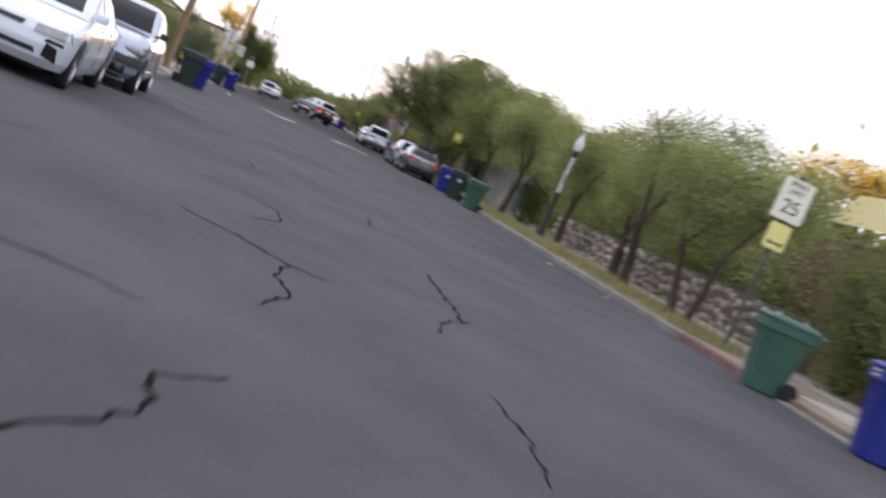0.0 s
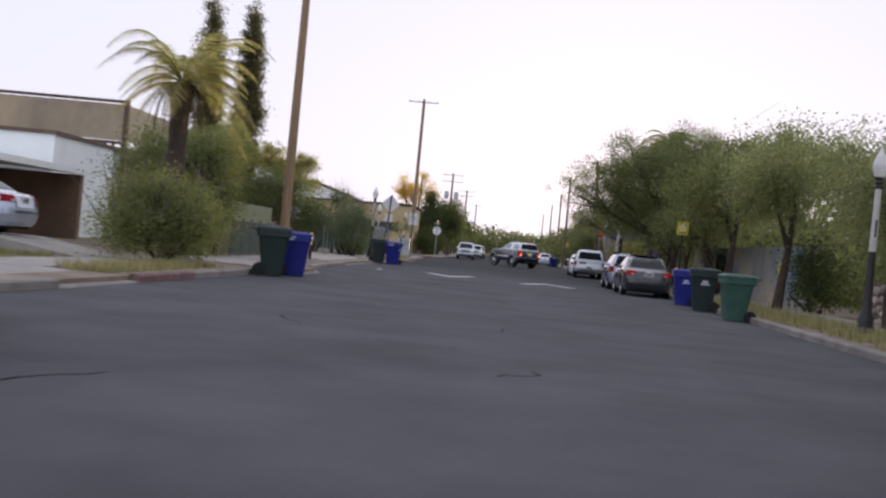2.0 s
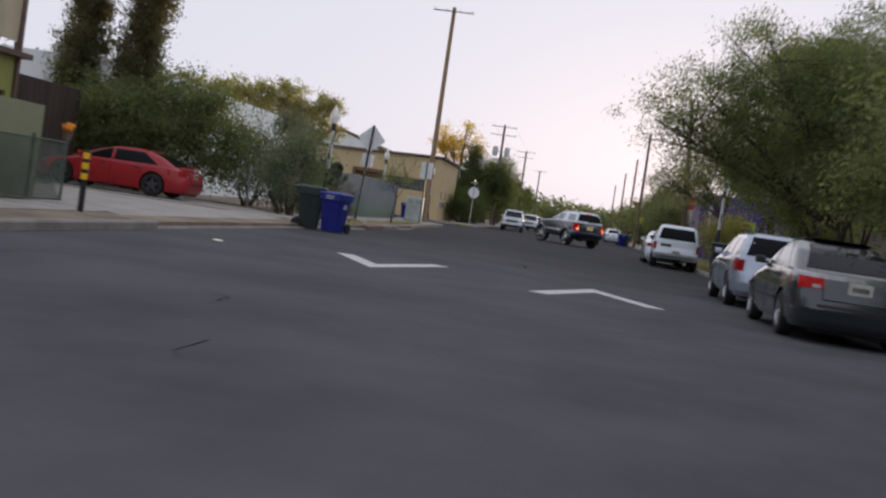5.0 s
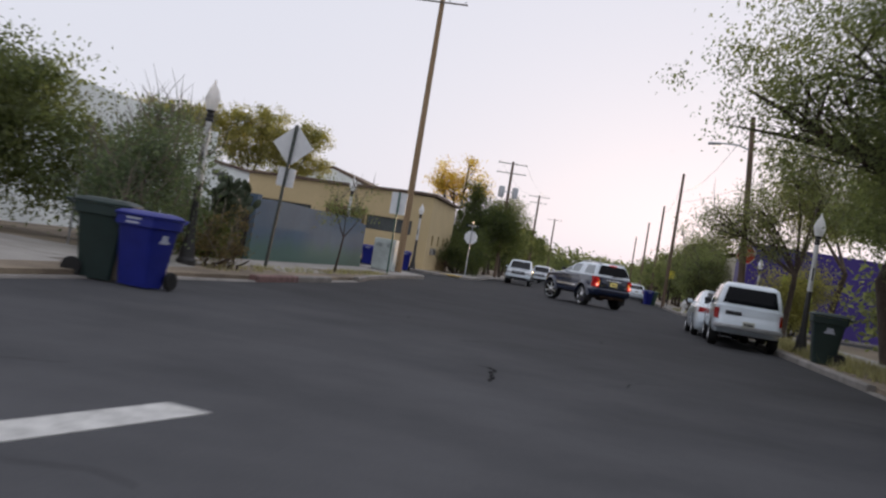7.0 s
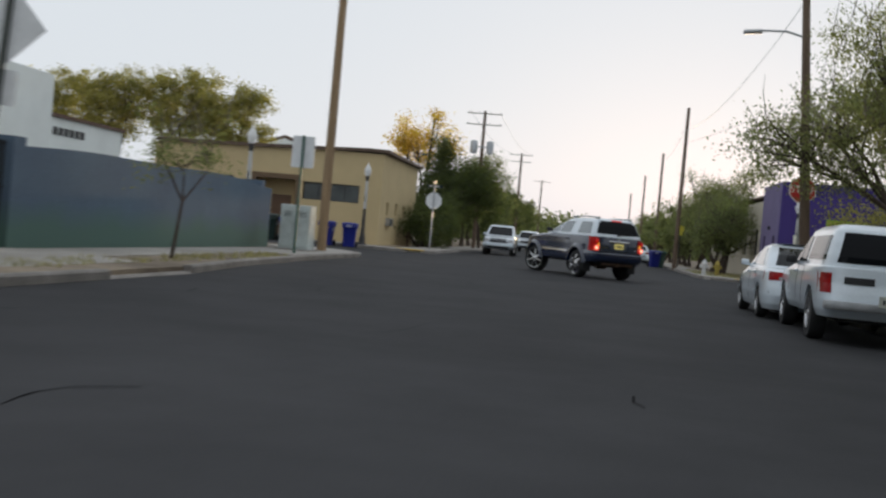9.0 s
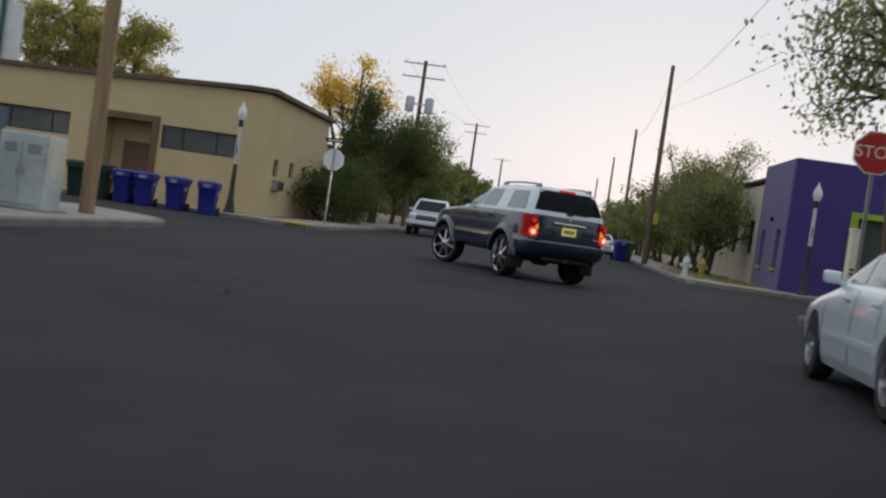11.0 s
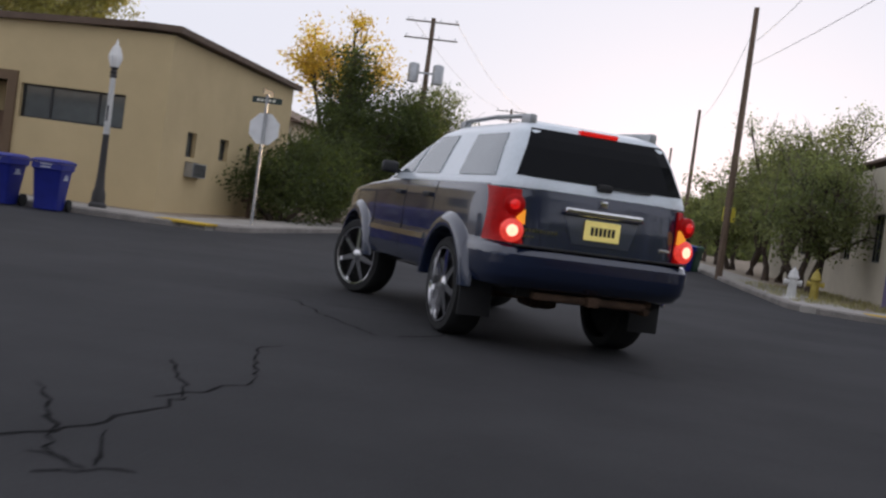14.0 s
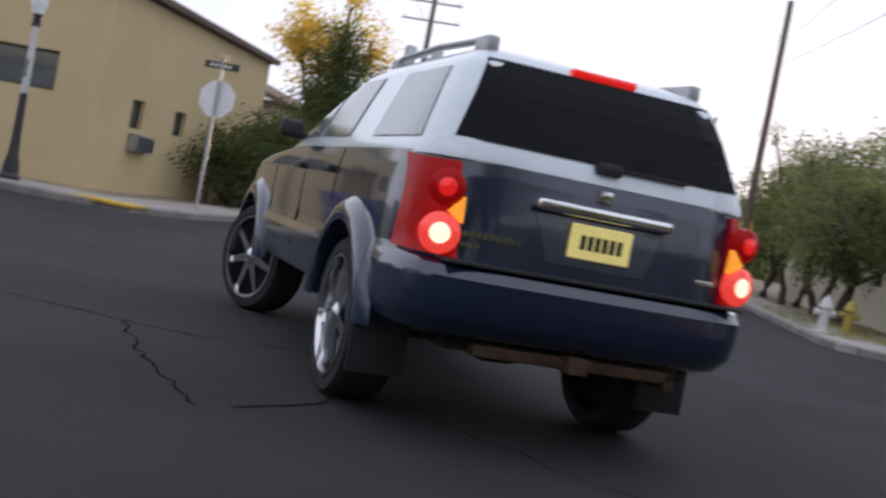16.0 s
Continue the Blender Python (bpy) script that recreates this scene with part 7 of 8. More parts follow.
def tree(name, label, x, y, blobs, leaf, n, size, trunk=0.16, fork=1.4, seed=0, clump=0.32, category="tree", per=26, hollow=0.45, bark="bark", stems=1, twigs=0, z=0.1, droop=0.3):
    """A tree: a tapered forked trunk with limbs that reach into the crown, and a crown of small leaves in loose clumps."""
    rng = np.random.default_rng(seed + 11)
    rnd = random.Random(seed)
    root = thing(name, label, category, pose(x, y, z))
    n, size, per, clump = int(n * 1.7), size * 0.72, int(per * 2.4), clump * 0.95
    vol = [b[3] * b[4] * b[5] for b in blobs]
    centres, tips = [], []
    for (cx, cy, cz, rx, ry, rz), w in zip(blobs, vol):
        k = max(3, int(n / per * w / sum(vol)))
        d = rng.normal(size=(k, 3))
        d /= np.linalg.norm(d, axis=1, keepdims=True)
        rad = (hollow + (1 - hollow) * rng.uniform(0, 1, (k, 1)) ** 0.6) * (0.84 + 0.3 * np.sin(d[:, :1] * 5 + seed) * np.cos(d[:, 1:2] * 4 + d[:, 2:] * 3) + 0.12 * np.sin(d[:, 1:2] * 11 + d[:, :1] * 9 + seed * 2))
        cl = np.array([cx, cy, cz]) + d * rad * np.array([rx, ry, rz])
        tips.append(cl)
        for p in cl:
            centres.append(p + rng.normal(size=(per, 3)) * clump * np.array([1, 1, 0.7]) * rng.uniform(0.6, 1.3))
    tips = np.concatenate(tips)
    bm = bmesh.new()
    bases = [(rnd.uniform(-0.25, 0.25) * (stems > 1), rnd.uniform(-0.25, 0.25) * (stems > 1)) for _ in range(stems)]
    forks = []
    for bx_, by_ in bases:
        lean = Vector((rnd.uniform(-0.25, 0.25), rnd.uniform(-0.25, 0.25), 0)) * fork + Vector((bx_, by_, 0)) * 1.5
        top = Vector((bx_, by_, 0)) + lean + Vector((0, 0, fork))
        midp = Vector((bx_, by_, fork * 0.5)) + lean * 0.35 + Vector((rnd.uniform(-0.06, 0.06), rnd.uniform(-0.06, 0.06), 0))
        tube(bm, [(bx_, by_, -0.1), (bx_ * 0.98, by_ * 0.98, 0.12), midp, top], [trunk * 1.5, trunk * 1.1, trunk * 0.9, trunk * 0.75], 10)
        forks.append(top)
    part("trunk", bm, M[bark], root, "", 50)
    for i, (cx, cy, cz, rx, ry, rz) in enumerate(blobs):
        f = min(forks, key=lambda p: (p - Vector((cx, cy, cz))).length)
        c = Vector((cx, cy, cz))
        bm = bmesh.new()
        m1 = f.lerp(c, 0.45) + Vector((rnd.uniform(-0.2, 0.2), rnd.uniform(-0.2, 0.2), rnd.uniform(0, 0.25)))
        tube(bm, [f, m1, c], [trunk * 0.6, trunk * 0.4, trunk * 0.16], 7)
        near = tips[np.linalg.norm((tips - np.array(c)) / np.array([rx, ry, rz]), axis=1) < 1.25]
        for t in near[:: max(1, len(near) // 14)]:
            q = Vector(t)
            st = m1.lerp(c, rnd.uniform(0.2, 1.0))
            tube(bm, [st, st.lerp(q, 0.5) + Vector((rnd.uniform(-0.15, 0.15), rnd.uniform(-0.15, 0.15), rnd.uniform(-0.05, 0.2))), q], [trunk * 0.22, trunk * 0.13, trunk * 0.05], 5)
        part("limb", bm, M[bark], root, "", 50)
    if twigs:
        bm = bmesh.new()
        for _ in range(twigs):
            t = Vector(tips[rnd.randrange(len(tips))])
            e = t + Vector((rnd.uniform(-0.7, 0.7), rnd.uniform(-0.7, 0.7), rnd.uniform(0.3, 1.2)))
            tube(bm, [t, t.lerp(e, 0.5) + Vector((rnd.uniform(-0.1, 0.1), rnd.uniform(-0.1, 0.1), 0.1)), e], [0.014, 0.009, 0.003], 4)
        tagged(part("dead_wood", bm, M["twig"], root, "bare pale twigs"), kind="stuff")
    cr = part("crown", leaf_mesh("crown", np.concatenate(centres), size, rng, M[leaf], droop=droop), None, root)
    return root


ST = "feathery green mesquite street tree beside the kerb"
# east verge, from the near end to the crossing
tree("mesquite_tree", ST, 7.72, 17.2, [(0, 0.2, 2.7, 1.5, 1.6, 1.1), (0.9, -0.6, 3.2, 1.2, 1.3, 0.9), (-0.5, 0.9, 3.1, 1.0, 1.2, 0.9)], "leaf_hazy", 20000, 0.042, 0.09, 1.5, 1, stems=2, clump=0.24, hollow=0.3)
tree("mesquite_tree", "half-bare mesquite street tree with pale twigs", 7.75, 21.3, [(0.2, 0, 3.1, 1.7, 1.6, 1.0), (0.8, -1.2, 3.9, 1.3, 1.4, 0.9), (-0.3, 0.8, 3.9, 1.1, 1.2, 0.8)], "leaf_hazy", 14000, 0.042, 0.13, 1.6, 2, twigs=80, clump=0.24)
tree("mesquite_tree", ST, 9.2, 26.0, [(0, 0, 2.7, 1.7, 2.2, 1.3), (0.4, 1.2, 3.4, 1.5, 1.6, 1.0)], "leaf_hazy", 22000, 0.048, 0.12, 1.2, 3, stems=2, clump=0.26)
tree("mesquite_tree", ST, 9.6, 34.5, [(-0.2, 0, 3.0, 1.7, 2.4, 1.5), (-0.4, 1.6, 3.8, 1.6, 1.7, 1.1), (0.4, -1.8, 3.8, 1.6, 1.7, 1.2)], "leaf_hazy", 22000, 0.052, 0.14, 1.5, 4, clump=0.28)
tree("mesquite_tree", ST, 9.0, 42.5, [(-0.3, 0, 3.9, 1.8, 2.2, 1.5), (0.5, 1.8, 4.6, 1.8, 1.8, 1.2), (-0.2, -1.9, 4.4, 1.6, 1.8, 1.2)], "leaf_hazy", 22000, 0.058, 0.15, 1.9, 5, clump=0.28)
tree("mesquite_tree", ST, 9.2, 51.0, [(-0.6, 0, 4.1, 2.0, 2.4, 1.6), (0.6, 2.0, 5.0, 2.0, 2.0, 1.3), (0.2, -2, 4.8, 1.8, 2, 1.3)], "leaf_mesquite", 12000, 0.085, 0.16, 2.0, 6)
tree("mesquite_tree", "large spreading mesquite arching over the parked cars", 8.5, 61.6, [(-1.2, 0, 4.9, 3.0, 3.0, 1.9), (1.8, 1.2, 5.4, 3.0, 3.0, 2.3), (0.2, -2.2, 5.6, 2.6, 2.3, 1.8), (-0.6, 1.8, 6.2, 2.2, 2.4, 1.5), (-3.8, 0, 5.0, 1.7, 2.0, 1.3), (-5.2, 0.2, 4.3, 1.1, 1.4, 0.85), (-2.4, -1.0, 6.2, 1.8, 1.8, 1.3), (0.6, -0.4, 7.1, 1.9, 2.0, 1.1), (-3.5, 0.3, 3.5, 1.4, 2.0, 0.9), (-1.9, 0.2, 3.2, 1.6, 2.6, 1.0), (-0.2, -2.4, 3.2, 1.8, 2.2, 1.2)],
     "leaf_olive", 90000, 0.046, 0.16, 1.9, 7, clump=0.25, per=36, droop=0.6)
tree("mesquite_tree", ST, 9.8, 57.8, [(-0.4, 0, 4.6, 2.0, 2.2, 1.7), (0.8, 1.4, 5.8, 2.0, 2.0, 1.4)], "leaf_olive", 10000, 0.09, 0.17, 2.2, 8)
tree("mesquite_tree", "tall mesquite with warm backlit leaves", 9.8, 76.5, [(0, 0, 5.0, 2.2, 2.6, 2.2), (0.6, 1.2, 7.2, 2.0, 2.0, 1.6), (1.2, -2.2, 5.6, 2.0, 2.2, 1.8)], "leaf_olive", 12000, 0.1, 0.2, 2.4, 9)
tree("mesquite_tree", "sparse street tree behind the wooden pole", 8.3, 85.0, [(-0.9, 0, 3.4, 1.5, 1.9, 1.0), (-1.3, 0, 4.5, 1.5, 1.8, 1.2), (0.8, 0.6, 5.2, 2.0, 2.2, 1.9), (-0.3, 0.6, 6.5, 1.6, 1.8, 1.2), (1.2, 0, 7.5, 1.7, 1.8, 1.2), (-2.9, -0.6, 3.9, 1.1, 1.4, 0.9), (-2.4, 2.0, 3.7, 0.9, 1.0, 0.8), (-1.4, 2.4, 4.8, 1.0, 1.2, 0.8)], "leaf_mesquite", 16000, 0.058, 0.12, 2.4, 10, twigs=260, droop=0.9, clump=0.28)
tree("mesquite_tree", "sparse tree overhanging the side street corner", 11.2, 91.5, [(0, 2.2, 5.4, 1.9, 2.0, 1.3), (-1.6, 1.5, 5.9, 1.4, 1.4, 0.9)], "leaf_olive", 4500, 0.08, 0.15, 3.0, 12, twigs=120)
tree("mesquite_tree", "low dense mesquite behind the parked cars", 9.3, 61.8, [(0, 0, 3.4, 1.3, 2.4, 1.3), (0, 2.2, 3.9, 1.4, 2.0, 1.4), (-0.2, -2.2, 3.8, 1.3, 2.0, 1.4)], "leaf_mesquite", 12000, 0.075, 0.1, 0.9, 14, stems=3, hollow=0.3)
tree("mesquite_tree", "low dense mesquite behind the parked cars", 9.0, 54.4, [(-0.3, 0, 3.3, 1.5, 2.4, 1.3), (0, 2.0, 3.8, 1.5, 1.8, 1.4), (-1.1, 0.6, 2.7, 1.3, 2.0, 0.9)], "leaf_mesquite", 9000, 0.075, 0.1, 0.9, 15, stems=3, hollow=0.3)
tree("mesquite_tree", "dense street tree behind the kerb", 8.9, 67.4, [(-0.4, 0, 4.4, 2.0, 2.0, 1.6), (-1.6, 0.6, 3.2, 1.2, 1.6, 0.9), (0.4, 0.8, 5.8, 1.9, 1.9, 1.4), (-0.6, -1.0, 2.6, 1.3, 1.6, 1.0)], "leaf_olive", 20000, 0.06, 0.14, 1.6, 17, hollow=0.3, twigs=60)
tree("mesquite_tree", "low dense mesquite behind the parked trucks", 10.2, 70.6, [(0, 0, 2.4, 1.3, 2.4, 1.7), (0.2, 2.4, 3.2, 1.4, 2.2, 1.7)], "leaf_olive", 9000, 0.08, 0.1, 0.9, 16, stems=3, hollow=0.3)
# east side past the crossing
for i, (x, y, h, r) in enumerate(((8.3, 116.6, 4.1, 1.9), (8.8, 121.0, 5.6, 2.2), (8.8, 126.5, 5.8, 2.5), (8.6, 133.0, 5.0, 2.4), (8.8, 140.5, 4.4, 2.6), (9.0, 149.5, 4.5, 2.8), (9, 160, 4.6, 3), (9, 172, 4.8, 3.2), (9, 186, 5, 3.4), (9.2, 202, 5.2, 3.6))):
    rr = random.Random(700 + i)
    crown = [(0, 0, h - 1.5, r * 0.85, r, 1.3), (-0.4, -0.6, h - 2.2, r * 0.8, r * 0.9, 1.1)]
    for k in range(7):                          # uneven sprays that break the outline
        a, q = rr.uniform(0, 6.28), rr.uniform(0.25, 0.95)
        crown.append((math.cos(a) * q * r, math.sin(a) * q * r, h - 0.5 + rr.uniform(-1.3, 1.1) - 0.7 * q, rr.uniform(0.45, 0.85), rr.uniform(0.45, 0.85), rr.uniform(0.5, 0.95)))
    tree("olive_tree", "dense grey-green street tree past the crossing", x, y, crown, "leaf_mesquite" if i % 2 else "leaf_olive", 6000 if i < 4 else 4000, 0.08 if i < 4 else 0.15, 0.13, 1.1, 20 + i, stems=2, twigs=70 if i < 4 else 0)
# west side past the crossing
tree("hedge_bush", "dark dense bush beside the tan building", -7.6, 115.2, [(0, 0, 1.2, 1.3, 2.4, 1.3), (0.2, 2.6, 1.4, 1.4, 2.2, 1.5), (0, 5.2, 1.6, 1.5, 2.2, 1.7)], "leaf_dark", 16000, 0.075, 0.1, 0.5, 40, category="bush", hollow=0.3, stems=3)
tree("shade_tree", "dark green cone-shaped tree over the hedge", -8.2, 124.5, [(-0.1, 0.4, 2.6, 2.3, 2.6, 1.7), (-0.1, 0.4, 4.2, 1.9, 2.2, 1.6), (-0.1, 0.4, 5.7, 1.2, 1.3, 1.2), (-0.1, 0.4, 6.8, 0.5, 0.6, 0.8), (1.6, 3.0, 4.4, 1.8, 2.2, 1.6), (1.6, 6.0, 3.4, 2.0, 2.6, 1.7)], "leaf_dark", 26000, 0.085, 0.2, 1.2, 41, hollow=0.2)
tree("street_tree", "airy street tree with thin leaves behind the hedge", -6.4, 133.0, [(0, 0, 4.6, 1.5, 1.8, 1.3), (0.3, 0, 6.0, 1.1, 1.2, 1.0), (-0.8, 0.4, 5.6, 1.0, 1.1, 1.0), (1.2, 0, 4.8, 1.0, 1.2, 0.9)], "leaf_olive", 4200, 0.085, 0.12, 2.6, 43, twigs=70)
tree("garden_tree", "tree behind the awning with orange sunlight in its leaf colour", 14.3, 25.0, [(0, 0, 5.4, 1.5, 1.4, 0.8), (-1.2, 0.4, 5.0, 0.9, 1.0, 0.7), (1.4, 0, 5.8, 1.2, 1.2, 0.8)], "leaf_sun_orange", 5000, 0.055, 0.12, 3.6, 44, clump=0.24)
tree("poplar_tree", "tall tree with orange sunlight in its leaf colour", -10.2, 131, [(-0.8, 0, 6.6, 1.7, 1.9, 1.6), (-2.0, 0.5, 7.4, 1.2, 1.3, 1.3), (1.3, 0.4, 7.0, 1.1, 1.2, 1.3), (0.2, 0, 8.5, 0.9, 0.9, 1.0)], "leaf_sun_orange", 4200, 0.1, 0.22, 2.2, 42)
for i, (x, y, h, r) in enumerate(((-8.0, 136, 4.6, 2.6), (-8.4, 144, 4.2, 2.6), (-8.0, 153, 4.4, 2.8), (-8.4, 163, 4.6, 3.0), (-8.4, 175, 4.8, 3.2), (-8.6, 190, 5.0, 3.4), (-9, 206, 5.2, 3.6))):
    tree("shade_tree", "dark green street tree along the far kerb", x, y, [(0, 0, h - 1.4, r, r * 1.2, 1.8), (0.4, 1, h, r * 0.7, r * 0.8, 1.3)], "leaf_dark" if i % 2 else "leaf_olive", 5000, 0.15, 0.15, 1.0, 50 + i)
for i, (x, y, h, r) in enumerate(((-25.5, 134, 9.6, 2.6), (-30, 135, 10.6, 3.0), (-35, 134, 10.2, 3.0), (-41, 136, 10.0, 3.4))):
    tree("garden_tree", "olive green tree behind the tan building", x, y, [(0, 0, h - 2.6, r * 1.15, r, 3.0), (1.2, 0.4, h - 0.4, r * 0.7, r * 0.7, 1.4), (-1.6, 0, h - 1.0, r * 0.7, r * 0.7, 1.6)], "leaf_lit_yellow", 11000, 0.12, 0.18, 3.0, 60 + i)
# west side gardens
tree("mesquite_bush", "green feathery bush spilling over the pavement", -7.15, 32.2, [(0.4, 0, 0.75, 0.9, 0.9, 0.7), (-0.5, -0.6, 0.8, 0.8, 0.8, 0.75), (0.4, 0.6, 1.2, 0.6, 0.7, 0.8), (-0.3, 0.2, 1.4, 0.6, 0.6, 0.8), (0.8, -0.2, 1.2, 0.4, 0.5, 0.6), (-0.8, -0.3, 1.4, 0.45, 0.45, 0.6), (0.1, -0.4, 1.75, 0.3, 0.3, 0.5)], "leaf_bush", 20000, 0.04, 0.05, 0.4, 70, category="bush", hollow=0.1, stems=4, clump=0.24, droop=-0.5, twigs=110)
tree("mesquite_bush", "green feathery bush beside the garden wall", -9.0, 41.4, [(0.3, -0.7, 1.6, 1.0, 1.2, 1.4), (-0.2, 0.3, 2.9, 1.0, 1.2, 1.2), (-1.0, -1.6, 2.3, 1.1, 1.2, 1.5), (0.4, -1.0, 2.9, 0.8, 0.9, 1.0)], "leaf_olive", 26000, 0.055, 0.1, 1.0, 71, category="bush", hollow=0.3, stems=2)
tree("mesquite_tree", "small feathery tree in front of the green wall", -8.85, 42.8, [(0, 0.3, 3.1, 0.6, 1.2, 0.6), (0.05, 1.9, 3.55, 0.5, 1.0, 0.5), (0, -1.2, 3.1, 0.6, 1.2, 0.8), (0, 0.8, 3.9, 0.5, 1.3, 0.5)], "leaf_olive", 9000, 0.05, 0.07, 1.9, 72, hollow=0.2, clump=0.22)
for i, (x, y) in enumerate(((-15.1, 69.2), (-17.35, 69.0))):
    tree("cypress_tree", "tall narrow dark cypress tree", x, y, [(0, 0, 2.0, 1.05, 1.05, 1.8), (0, 0, 4.4, 1.05, 1.05, 2.4), (0.06, 0, 7.4, 1.0, 1.0, 2.6), (0, 0.1, 10.2, 0.85, 0.85, 2.4), (0, 0, 12.4, 0.55, 0.55, 1.8)], "leaf_cypress", 36000, 0.075, 0.2, 1.0, 80 + i, hollow=0.5, clump=0.2)
tree("garden_bush", "large dark green bush behind the red car", -13.6, 67.4, [(0, 0, 1.8, 2.0, 1.6, 1.9), (2.0, 0.6, 2.2, 1.7, 1.6, 1.9), (-2.0, 0.2, 2.4, 1.8, 1.6, 2.0), (0.6, 0.6, 3.4, 1.8, 1.5, 1.3)], "leaf_olive", 22000, 0.08, 0.1, 0.6, 84, category="bush", hollow=0.3, stems=3)
for i, (x, y, r) in enumerate(((-7.7, 65.0, 1.3), (-8.5, 67.2, 1.5), (-10.6, 69.6, 1.4))):
    tree("garden_shrub", "scraggly grey-green shrub behind the wire fence", x, y, [(0, 0, 1.3, r, r, 1.1), (0.2, 0.4, 2.2, r * 0.7, r * 0.7, 0.8)], "leaf_grey", 3600, 0.06, 0.06, 0.7, 86 + i, category="shrub", stems=4, twigs=90)
for i, (x, y, r) in enumerate(((-6.6, 66.6, 0.38), (-6.35, 67.4, 0.25))):
    tree("dead_bush", "dry brown bush at the kerb", x, y, [(0, 0, 0.45, r, r, 0.4), (0.1, 0.1, 0.9, r * 0.6, r * 0.6, 0.4)], "leaf_dead", 700, 0.035, 0.02, 0.25, 490 + i, clump=0.13, category="bush", stems=4, twigs=8)
for i, (x, y) in enumerate(((10.0, 42.2), (10.0, 58.0))):
    tree("verge_shrub", "dark scraggly shrub against the painted wall", x, y, [(0, 0, 0.9, 0.45, 1.3, 0.9), (-0.1, 0.5, 1.7, 0.4, 0.9, 0.7)], "leaf_dark", 3500, 0.06, 0.05, 0.5, 190 + i, category="shrub", stems=3, twigs=20)
for i, (x, y, r) in enumerate(((10.1, 11.2, 1.0), (9.95, 14.2, 1.1), (12.2, 12.6, 1.5))):
    tree("oleander_bush", "dark green bush against the brown garden wall", x, y, [(0, 0, 1.1, r * 0.7, r * 1.3, 1.1), (0.1, 0.5, 2.1, r * 0.6, r, 0.9)], "leaf_olive", 6000, 0.06, 0.06, 0.5, 290 + i, category="bush", stems=3, hollow=0.3)
tree("garden_bush", "dark bush under the cactus beside the iron gate", -8.4, 70.7, [(0, 0, 0.6, 0.5, 1.0, 0.6), (-0.2, 0.7, 0.75, 0.4, 0.7, 0.55)], "leaf_dark", 5000, 0.06, 0.06, 0.4, 390, category="bush", stems=3, hollow=0.2)
tree("garden_tree", "thin drooping branches over the garden wall", -9.6, 70.2, [(0.2, 0.6, 3.0, 0.7, 1.3, 0.5), (0.6, 2.0, 2.7, 0.3, 0.9, 0.45), (0.2, -0.8, 3.2, 0.7, 1.2, 0.5)], "leaf_grey", 1500, 0.05, 0.06, 2.0, 393, clump=0.22, droop=1.6, twigs=50)
tree("verge_shrub", "sprawling olive green shrub on the corner verge", 9.0, 87.2, [(0, 0, 1.2, 1.3, 1.6, 1.1), (-0.5, 0.8, 2.0, 1.0, 1.1, 0.9), (0.5, -0.8, 2.2, 1.0, 1.1, 0.9)], "leaf_lit_yellow", 6000, 0.065, 0.06, 0.6, 391, category="shrub", stems=4, hollow=0.2)
tree("young_tree", "thin young street tree in a dirt strip", -6.45, 77.3, [(0, 0, 1.8, 0.7, 0.9, 0.5), (0.3, 0.5, 2.3, 0.5, 0.6, 0.4), (-0.2, -0.6, 2.4, 0.4, 0.5, 0.4)], "leaf_olive", 700, 0.05, 0.035, 1.1, 90, clump=0.2, twigs=12)


